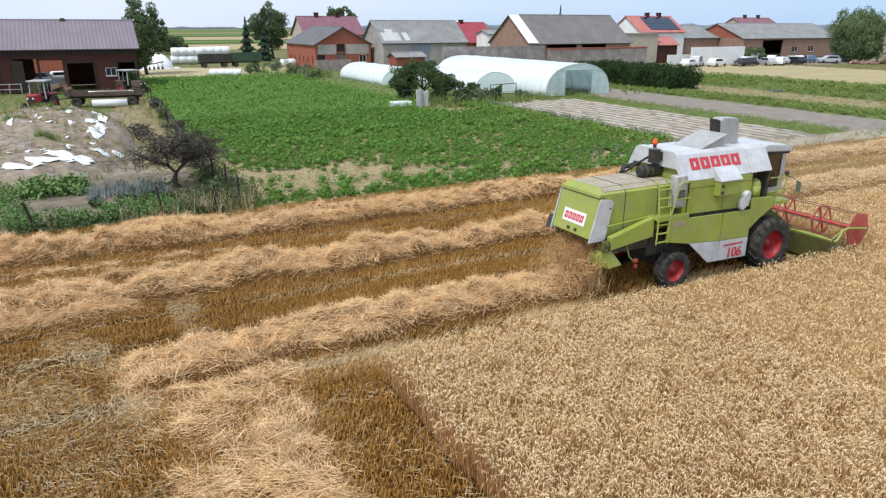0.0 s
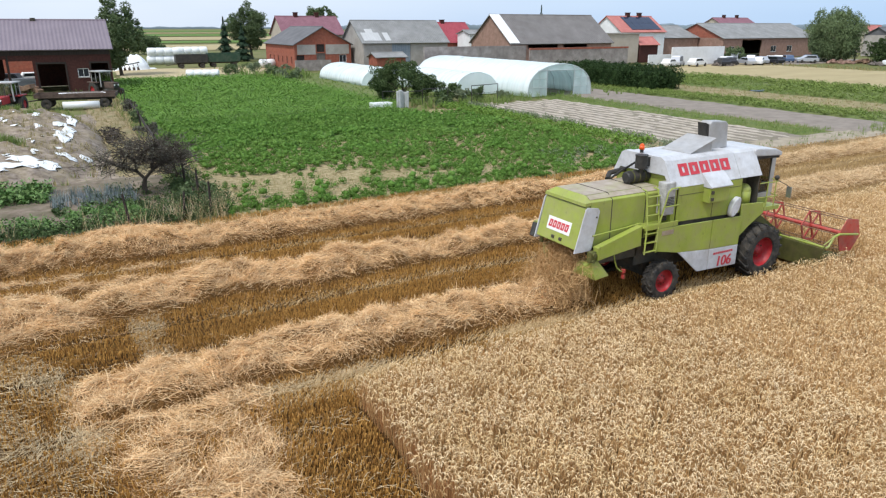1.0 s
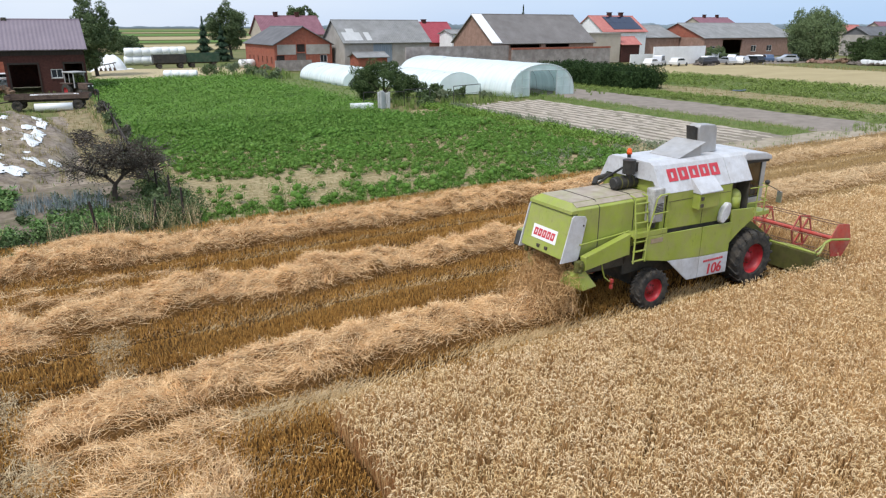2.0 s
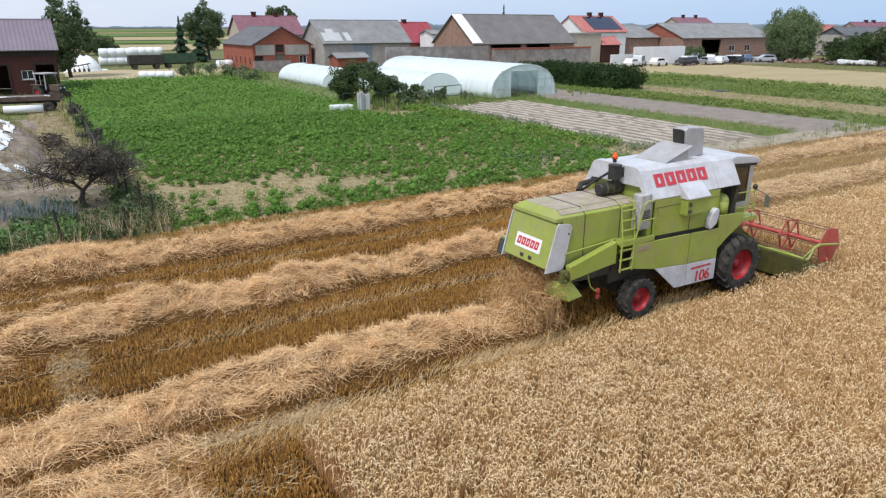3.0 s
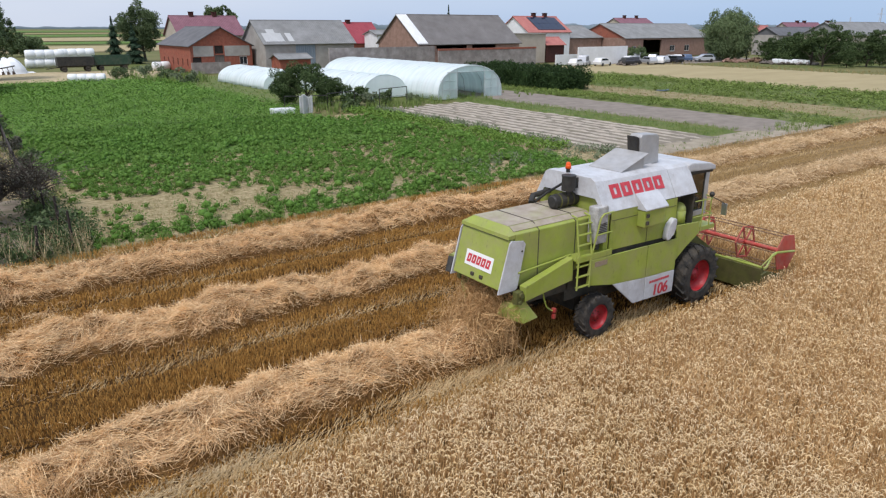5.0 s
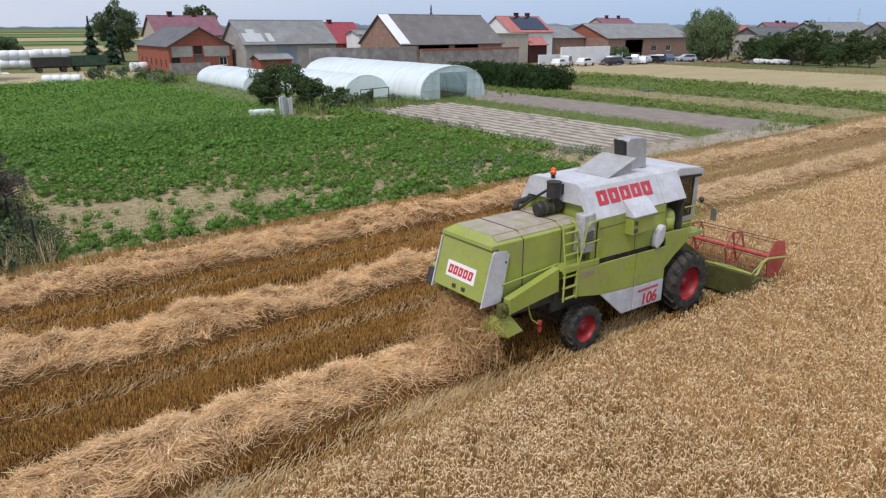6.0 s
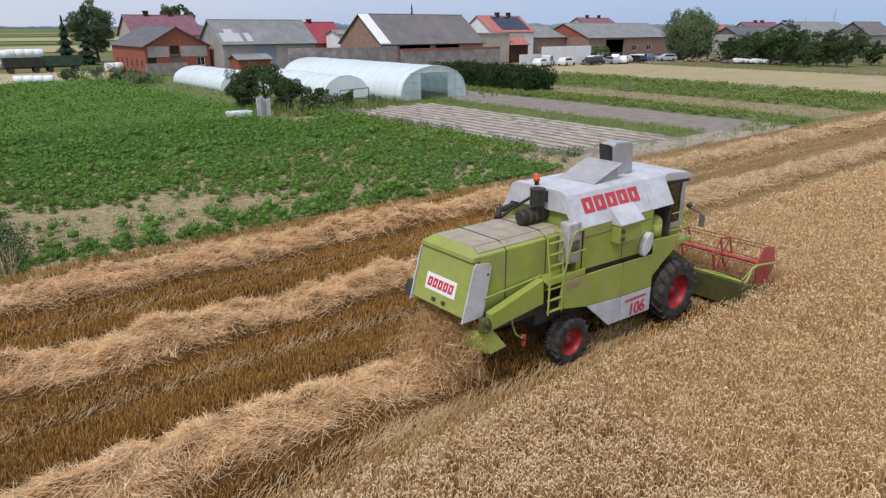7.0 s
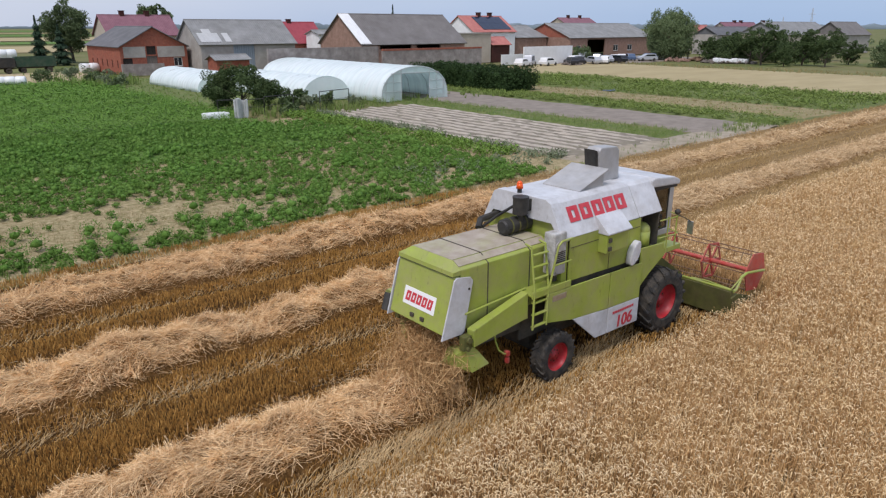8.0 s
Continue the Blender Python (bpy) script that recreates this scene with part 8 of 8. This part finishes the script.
for x0, x1, y0, y1, per, size, rad in ((-5.0, -2.9, 28.0, 31.2, 13, 0.13, 0.3), (-5.2, -3.2, 32.0, 35.4, 13, 0.13, 0.3), (-3.0, -0.7, 32.8, 35.2, 9, 0.26, 0.36), (-3.0, 2.6, 27.4, 29.6, 8.0, 0.13, 0.26), (0.0, 2.4, 28.2, 30.4, 3.5, 0.15, 0.26)):
    p = scatter(x0, x1, y0, y1, per)
    rr = rad * RNG.uniform(0.6, 1.3, len(p))
    bushy.append(leaf_cloud(np.concatenate([p, (rr * 0.7)[:, None]], 1), rr, 46, size * 0.62, 0.8, True, 0.2, 0.7))
bag("cabbage", "vegetable_plants", *join(*bushy), label="leafy green garden vegetables and weeds", category="vegetables")
dim = []
for x0, x1, y0, y1, per, size, rad in ((3.9, 5.9, 27.0, 31.5, 11.0, 0.075, 0.34), (2.2, 4.0, 27.4, 30.4, 8.0, 0.075, 0.22), (4.2, 5.7, 31.5, 36, 9.0, 0.08, 0.34), (0.6, 4.4, 29.6, 34.4, 5.5, 0.075, 0.19), (-3.0, 4.2, 26.9, 28.4, 9.0, 0.085, 0.26), (-0.5, 2.4, 29.6, 31.0, 4.0, 0.12, 0.22)):
    p = scatter(x0, x1, y0, y1, per)
    rr = rad * RNG.uniform(0.5, 1.3, len(p))
    dim.append(leaf_cloud(np.concatenate([p, (rr * 0.7)[:, None]], 1), rr, 34, size, 0.9, True, 0.2, 0.8))
bag("orchard_leaf", "garden_weeds", *join(*dim), label="dark tangled weeds round the plum tree and fence", category="weeds")
p = scatter(-0.7, 2.6, 31.0, 33.6, 16)
bag("leek", "leeks", *blades(p, 0.45, 7, 0.03, 0.5), label="rows of blue-grey leeks", category="vegetables")

# spoil heap with torn white film
def mound_z(x, y):
    u = ((x + 3.0) / 5.4) ** 2 + ((y - 50) / 15.6) ** 2
    return 1.55 * np.clip(1 - u, 0, 1) ** 0.6 * (1 + 0.16 * wave(x, y, 0.9, 131) + 0.09 * wave(x, y, 2.6, 132) + 0.05 * wave(x, y, 5.5, 133)) - 0.05


xs, ys = np.linspace(-8.6, 2.6, 60), np.linspace(34, 66, 110)
gx, gy = np.meshgrid(xs, ys, indexing="ij")
v = np.stack([gx, gy, mound_z(gx, gy)], -1).reshape(-1, 3)
i = (np.arange(59)[:, None] * 110 + np.arange(109)[None, :]).ravel()
f = np.stack([i, i + 110, i + 111, i + 1], -1)
rnd_film = random.Random(77)
mound = bag("pile", "earth_mound", v, f, "", "long brown soil heap with torn white film", "heap", smooth=True)
for k, (cx, cy, ax_, ay) in enumerate([(-3.1, 37.0, 1.3, 0.45), (-1.9, 37.9, 1.3, 0.8), (-0.8, 38.4, 0.9, 0.7), (-1.5, 39.2, 1.2, 0.45), (0.2, 40.6, 0.6, 0.9), (0.2, 45.0, 0.7, 1.6), (0.5, 47.2, 0.5, 1.2), (0.1, 49.5, 0.4, 1.5), (0.8, 52.0, 0.5, 1.9), (0.9, 55.0, 0.4, 1.6), (0.5, 58, 0.5, 2.0), (-5.0, 38.9, 0.7, 0.3),
                                       (-0.9, 48.0, 0.5, 0.6), (-2.2, 47, 0.3, 0.3), (-3.4, 44, 0.25, 0.3), (1.1, 41.2, 0.4, 0.6), (-1.2, 52, 0.3, 0.8), (-4.2, 47.5, 0.25, 0.5), (-2.8, 50.5, 0.2, 0.4), (-0.4, 55, 0.3, 0.5), (-3.0, 42.2, 0.3, 0.25)] + [(rnd_film.uniform(-3.8, 1.0), rnd_film.uniform(38, 60), rnd_film.uniform(0.08, 0.22), rnd_film.uniform(0.10, 0.4)) for _ in range(34)]):
    ob = blob("film", "torn_film", cx, cy, ax_, ay, 200 + k, lambda x, y: mound_z(x, y) + 0.05 + 0.05 * wave(x, y, 6.0, 140), "torn crumpled white plastic film", mound)
    so = ob.modifiers.new("thickness", "SOLIDIFY")
    so.thickness = 0.01
for k, (x, y, r) in enumerate([(-2.2, 42.5, 0.6), (-4.5, 52, 0.9), (0.5, 63, 1.0), (-3.0, 58, 0.7), (-1.6, 55, 0.6)]):
    p = np.array([[x, y]]) + RNG.normal(0, r * 0.5, (40, 2))
    v, f = blades(p, 0.4, 14, 0.02)
    v[:, 2] += np.repeat(mound_z(p[:, 0], p[:, 1]), 56)
    bag("grass", "weed_clump", v, f, "stuff", "green weed clump", parent=mound)

p = scatter(-8, 2.4, 35, 65, 9.0)
p = p[RNG.uniform(size=len(p)) < np.clip(0.45 + 0.8 * wave(p[:, 0], p[:, 1], 0.8, 134), 0.05, 1)]
p = p[mound_z(p[:, 0], p[:, 1]) > 0.05]
v, f = blades(p, 0.22, 7, 0.02)
v[:, 2] += np.repeat(mound_z(p[:, 0], p[:, 1]), 28)
bag("dry_grass", "dry_growth", v, f, "stuff", "dry grass tufts on the mound", parent=mound)

def branch_pile(x, y, n, spread_, seed):
    """A heap of dead cut branches."""
    g = np.random.default_rng(seed)
    c = np.stack([g.normal(0, 0.35, n), g.normal(0, spread_, n), g.uniform(0.05, 0.55, n)], 1)
    d = g.normal(size=(n, 3)) * np.array([0.45, 1.0, 0.22]) * g.uniform(0.4, 1.0, (n, 1))
    a, b = c - d * 0.6, c + d * 0.6
    a[:, 2], b[:, 2] = np.clip(a[:, 2], 0.0, None), np.clip(b[:, 2], 0.02, None)
    t = thing("branch_pile", pose(x, y, 0), "heap of dead dark branches beside the soil mound", "branches")
    v, f = spindles(np.stack([a, c + g.normal(0, 0.05, (n, 3)), b], 1), np.array([[0.035, 0.026, 0.01]]) * g.uniform(0.5, 1.5, (n, 1)), k=4)
    bag("bark", "dead_branches", v, f, "", "dry dark branches", parent=t)


branch_pile(2.9, 50.2, 130, 1.4, 901)
branch_pile(3.6, 44.8, 60, 0.8, 902)

# ================= vehicles and bales in the yards =================
def yard_tractor(m, paint, label):
    t = thing("tractor", m, label, "tractor")
    bm = bmesh.new()
    box(bm, 1.0, 2.5, -0.32, 0.32, 0.85, 1.45, 0.06)
    bonnet = part("bonnet", bm, paint, t)
    bm = bmesh.new()
    box(bm, 2.5, 2.54, -0.26, 0.26, 0.9, 1.35, 0.02)
    part("grille", bm, "black", bonnet)
    part("chassis", box(bmesh.new(), -0.4, 2.4, -0.28, 0.28, 0.5, 0.9, 0.04), "dark", t)
    for x, y in ((-0.5, -0.6), (-0.5, 0.6), (0.95, -0.6), (0.95, 0.6)):
        part("cab_post", rod(bmesh.new(), (x, y, 1.0), (x * 0.95, y * 0.9, 2.4), 0.055, n=6), "grey", t)
    part("exhaust", rod(bmesh.new(), (1.5, 0.2, 1.4), (1.5, 0.2, 2.2), 0.04, n=8), "black", t)
    for s in (-1, 1):
        part("headlight", rod(bmesh.new(), (2.53, s * 0.2, 1.2), (2.58, s * 0.2, 1.2), 0.07, n=10), "sign_white", bonnet)
    bm = bmesh.new()
    for y in (-0.58, 0.57):
        box(bm, -0.45, 0.9, y, y + 0.012, 1.3, 2.35)
    box(bm, 0.93, 0.942, -0.55, 0.55, 1.45, 2.35)
    part("cab_glass", bm, "clear", t)
    bm = bmesh.new()
    box(bm, -0.5, 0.9, -0.56, 0.56, 0.9, 1.28, 0.04)
    part("cab_base", bm, "dark", t)
    bm = bmesh.new()
    box(bm, -0.35, 0.1, -0.26, 0.26, 1.28, 1.5, 0.05)
    box(bm, -0.42, -0.3, -0.26, 0.26, 1.5, 2.0, 0.04)
    part("seat", bm, "black", t)
    for y in (-0.6, 0.55):
        part("door_frame", box(bmesh.new(), 0.2, 0.26, y, y + 0.05, 1.2, 2.38, 0.01), "grey", t)
    part("cab_roof", box(bmesh.new(), -0.65, 1.1, -0.72, 0.72, 2.38, 2.5, 0.05), "grey", t)
    for s in (-1, 1):
        part("mudguard", box(bmesh.new(), -0.75, 0.75, s * 0.8 - 0.2, s * 0.8 + 0.2, 1.35, 1.45, 0.04), paint, t)
        for x, r, w in ((0.0, 0.7, 0.36), (2.0, 0.42, 0.26)):
            bm = lathe(bmesh.new(), [(r * 0.5, -w / 2), (r * 0.9, -w / 2), (r, -w * 0.35), (r, w * 0.35), (r * 0.9, w / 2), (r * 0.5, w / 2)], 24)
            tw = part("wheel", bm, "rubber", t)
            tw.matrix_local = pose(x, s * 0.82, r, 90, 0, 0)
            part("rim", lathe(bmesh.new(), [(r * 0.52, -w * 0.35), (r * 0.3, -0.04), (0.01, -0.04), (0.01, 0.04), (r * 0.3, 0.04), (r * 0.52, w * 0.35)], 20), "rim", tw)
    return t


yard_tractor(pose(-3.4, 70.0, 0, 0, 0, -108) @ Matrix.Scale(1.04, 4), "rim", "old dark red tractor with a pale glazed cab")
yard_tractor(pose(4.2, 82.5, 0, 0, 0, -60) @ Matrix.Scale(1.05, 4), "dark_rust", "old tractor with a green tinted cab by the barn")


def flat_trailer(m, length, side, paint, label):
    t = thing("trailer", m, label, "trailer")
    part("bed", box(bmesh.new(), 0, length, -1.1, 1.1, 0.95, 1.08, 0.02), paint, t)
    for y in (-1.1, 1.05):
        part("side_board", box(bmesh.new(), 0, length, y, y + 0.05, 1.083, 1.083 + side, 0.01), paint, t)
    for x in (0.0, length - 0.05):
        part("end_board", box(bmesh.new(), x, x + 0.05, -1.045, 1.045, 1.083, 1.083 + side, 0.01), paint, t)
    part("frame", box(bmesh.new(), 0.2, length - 0.2, -0.45, 0.45, 0.7, 0.945), "dark", t)
    part("drawbar", rod(bmesh.new(), (0.2, 0, 0.75), (-1.6, 0, 0.5), 0.06), "dark", t)
    for x in (0.9, length - 1.0):
        for s in (-1, 1):
            bm = lathe(bmesh.new(), [(0.2, -0.12), (0.4, -0.12), (0.44, -0.06), (0.44, 0.06), (0.4, 0.12), (0.2, 0.12)], 20)
            tw = part("wheel", bm, "rubber", t)
            tw.matrix_local = pose(x, s * 0.95, 0.44, 90, 0, 0)
            part("rim", lathe(bmesh.new(), [(0.2, -0.1), (0.05, -0.05), (0.05, 0.05), (0.2, 0.1)], 16), "dark", tw)
    return t


flat_trailer(pose(-1.6, 72.5, 0, 0, 0, -10), 6.6, 0.24, "dark_rust", "dark rusty low-sided flat trailer")
for k in range(9):
    bm = rod(bmesh.new(), (0.2 + 0.3 * (k % 3), 71.35 + 0.2 * k, 1.19), (3.4 + 0.2 * (k % 4), 70.8 + 0.2 * k, 1.20 + 0.012 * (k % 3)), 0.09, n=7)
    tagged(part("pole", bm, "grey_wood" if k % 3 else "film", None, "pale pole lying on the flat trailer bed"), "", "pole", "poles on the trailer")
bm = bmesh.new()
rod(bm, (0.4, 70.6, 0.33), (3.3, 70.2, 0.33), 0.33, n=22)
tagged(part("film_roll", bm, "film", None, "white film wrapped roll under the trailer", True), "", "bale")
flat_trailer(pose(18.7, 131.5, 0, 0, 0, 0), 5.4, 1.25, "black", "dark grey high-sided farm wagon")
flat_trailer(pose(24.3, 132.2, 0, 0, 0, 0), 5.6, 1.4, "wagon_green", "green high-sided farm wagon")

def bale(x, y, z, r, length, rz, label="round bale wrapped in white film"):
    bm = lathe(bmesh.new(), [(0.01, -length / 2), (r * 0.85, -length / 2), (r, -length * 0.42), (r * 1.02, 0), (r, length * 0.42), (r * 0.85, length / 2), (0.01, length / 2)], 22, Matrix.Rotation(radians(90), 4, "Y"))
    ob = part("wrapped_bale", bm, "film", None, label, True)
    ob.matrix_world = pose(x, y, z + r, 0, 0, rz)
    tagged(ob, "", "bale", "white wrapped bales")


for k in range(4):
    bale(17.0 + 1.06 * k, 105.9 - 0.4 * k, 0, 0.57, 1.12, -20)
rnd = random.Random(5)
for k in range(4):
    for z in (0.0, 1.5):
        bale(16.6 + 1.5 * k + 0.2 * (z > 0), 147.5, z, 0.8, 1.56, rnd.uniform(-3, 3))
for k in range(4):
    for z in (0.0, 1.5):
        bale(22.6 + 1.5 * k, 151.5, z, 0.8, 1.56, rnd.uniform(-3, 3))
# silage heap under crumpled white film, with an implement parked before it
def draped(x, y):
    u = ((x - 11.6) / 3.1) ** 2 + ((y - 133.5) / 3.6) ** 2 + 0.25 * wave(x, y, 1.1, 153)
    return 2.3 * np.clip(1 - u, 0, 1) ** 0.5 * (1 + 0.14 * wave(x, y, 1.3, 151) + 0.08 * wave(x, y, 3.4, 152)) - 0.06


gx, gy = np.meshgrid(np.linspace(8.6, 15.8, 54), np.linspace(129.6, 137.4, 54), indexing="ij")
i = (np.arange(53)[:, None] * 54 + np.arange(53)[None, :]).ravel()
bag("film", "silage_heap", np.stack([gx, gy, draped(gx, gy)], -1).reshape(-1, 3), np.stack([i, i + 54, i + 55, i + 1], -1), "", "silage heap under crumpled white film", "heap", smooth=True)
plough = thing("plough", pose(10.9, 128.2, 0, 0, 0, 20), "dark rusty plough parked before a silage heap", "plough")
part("beam", rod(bmesh.new(), (-1.6, 0, 0.8), (1.8, 0, 1.3), 0.09, n=8), "dark", plough)
part("headstock", pipe(bmesh.new(), [(-1.5, -0.4, 0.5), (-1.3, 0, 1.9), (-1.5, 0.4, 0.5)], 0.06), "dark", plough)
for k in range(4):
    bm = pipe(bmesh.new(), [(-0.9 + 0.75 * k, 0, 1.0 + 0.1 * k), (-0.7 + 0.75 * k, -0.1, 0.5), (-0.9 + 0.75 * k, -0.2, 0.1)], 0.05)
    hull(bm, [(-1.1 + 0.75 * k, -0.3, 0.02), (-0.5 + 0.75 * k, -0.1, 0.1), (-0.6 + 0.75 * k, 0.1, 0.5), (-1.0 + 0.75 * k, -0.1, 0.55), (-0.95 + 0.75 * k, -0.34, 0.3)])
    part("share", bm, "dark_rust", plough)
for x, y in ((33.0, 127), (34.6, 128)):
    bale(x, y, 0, 0.7, 1.4, rnd.uniform(0, 90))


def car(m, paint, label, van=False):
    t = thing("car", m, label, "car", "parked cars")
    hgt = 1.9 if van else 1.45
    bm = bmesh.new()
    prism(bm, [(-2.1, 0.3), (-2.15, 0.8), (-1.9, 0.95), (1.2, 0.95), (2.05, 0.78), (2.1, 0.3)], "y", -0.85, 0.85, 0.06)
    part("body", bm, paint, t)
    bm = bmesh.new()
    prism(bm, [(-1.9, 0.95), (-1.6, hgt), (0.3 if not van else 0.7, hgt), (1.15, 0.95)], "y", -0.75, 0.75, 0.08)
    cabin = part("cabin", bm, paint, t)
    bm = bmesh.new()
    prism(bm, [(-1.65, 1.0), (-1.45, hgt - 0.1), (0.2 if not van else 0.55, hgt - 0.1), (0.9, 1.0)], "y", -0.765, 0.765)
    part("windows", bm, "glass", cabin)
    for x in (-1.3, 1.3):
        for s in (-1, 1):
            w = part("wheel", lathe(bmesh.new(), [(0.01, -0.1), (0.28, -0.1), (0.31, -0.05), (0.31, 0.05), (0.28, 0.1), (0.01, 0.1)], 16), "rubber", t)
            w.matrix_local = pose(x, s * 0.8, 0.31, 90, 0, 0)
    return t


cars = [("white_wall", "white car parked in the yard", 0), ("car_silver", "silver car parked in the yard", 0), ("car_dark", "dark car parked in the yard", 0), ("car_blue", "blue car parked in the yard", 0), ("car_silver", "silver van parked in the yard", 1)]
for k, (x, y, rz, c_) in enumerate([(98, 92.5, 20, 0), (101, 93.5, 30, 4), (104.5, 92, 10, 0), (110, 91, 60, 2), (113.5, 92, 50, 2), (116, 90.5, 70, 1), (118.5, 89.5, 30, 0), (121.5, 92, 80, 1), (124, 90.5, 80, 2), (126.5, 93, 60, 0), (129.5, 93.5, 40, 0), (126, 97, 30, 1), (132.5, 93.5, 50, 3), (134, 90.2, 150, 1), (137, 92, 160, 3), (122, 97.5, 20, 4), (116, 94.5, 0, 0)]):
    mt, lb, van = cars[c_]
    car(pose(x, y, 0.02, 0, 0, rz), mt, lb, van)
flat_trailer(pose(146, 79.5, 0, 0, 0, 10), 5.0, 1.0, "wagon_green", "dark green farm trailer at the field end")

# rubble and timber heaps at the far field border
for k, (x, y, r, mt, lb) in enumerate([(139, 86, 2.4, "brown_brick", "heap of broken brown bricks"), (143, 84, 1.9, "rust", "low heap of rubble by the trees"), (140, 77, 3.4, "grey_wood", "grey heap of old timber"), (142, 73.5, 3.0, "concrete", "grey heap of rubble and sheets"), (110.0, 90.6, 1.9, "grey_wood", "stack of old wooden crates and cages")]):
    g = random.Random(300 + k)
    bm = bmesh.new()
    for q in range(46):
        a, rr = g.uniform(0, 6.28), r * math.sqrt(g.random())
        z = 0.9 * (1 - rr / r) * g.random() + 0.1
        s = g.uniform(0.15, 0.45)
        box(bm, -s, s, -s * 0.6, s * 0.6, -s * 0.4, s * 0.4, 0, pose(x + rr * math.cos(a), y + rr * math.sin(a), z, g.uniform(-40, 40), g.uniform(-40, 40), g.uniform(0, 180)))
    tagged(part("rubble_heap", bm, mt, None, lb), "", "heap")
bm = bmesh.new()
for q in range(7):
    box(bm, 137.6 + q * 0.45, 139.0 + q * 0.45, 76 - q * 0.75, 77.3 - q * 0.75, 0.1, 0.95 - 0.07 * (q % 4), 0.2)
tagged(part("white_sacks", bm, "film", None, "pile of white sacks and film"), "", "sacks")

# stacked stuff before the open barn
bm = bmesh.new()
for q in range(14):
    a = rnd.uniform(0, 6.28)
    s = rnd.uniform(0.2, 0.5)
    box(bm, -s, s, -s, s, -s * 0.5, s * 0.5, 0.03, pose(-5 + 3.2 * rnd.random(), 87.5 + 1.5 * rnd.random(), 0.4 + 0.5 * rnd.random(), rnd.uniform(-20, 20), 0, rnd.uniform(0, 90)))
tagged(part("scrap_pile", bm, "rust", None, "rusty machine parts lying before the open barn"), "", "scrap")
bm = bmesh.new()
box(bm, -5.3, -1.8, 97.0, 99.0, 0.0, 1.1, 0.12)
tagged(part("covered_load", bm, "film", None, "pale covered load inside the barn bay"), "", "load")
rail = thing("yard_rail", None, "grey metal yard rail", "fence")
for x in np.arange(-9.5, -6.0, 1.1):
    part("post", rod(bmesh.new(), (x, 88.5, 0), (x, 88.5, 1.1), 0.04, n=6), "mesh_grey", rail)
for z in (0.5, 1.05):
    part("bar", rod(bmesh.new(), (-9.6, 88.5, z), (-6.1, 88.5, z), 0.03, n=6), "mesh_grey", rail)

# yard behind the open barn, seen through the bay
car(pose(-5.6, 103.5, 0.0, 0, 0, 160), "car_dark", "dark car parked behind the open barn")
car(pose(-2.0, 104.5, 0.0, 0, 0, 10), "white_wall", "white car parked behind the open barn")
bm = bmesh.new()
wall_run(bm, "x", 112, 0.35, -16, 6, 4.2, [])
tagged(part("brick_yard_wall", bm, "brick_wall", None, "old red brick wall behind the yard"), "", "wall")
sheet("ground_back_yard", -16, 8, 100.2, 111.8, -0.02, "bare_soil", 1.5, 0.03, "pale trodden yard behind the barn", 0.3, 26)
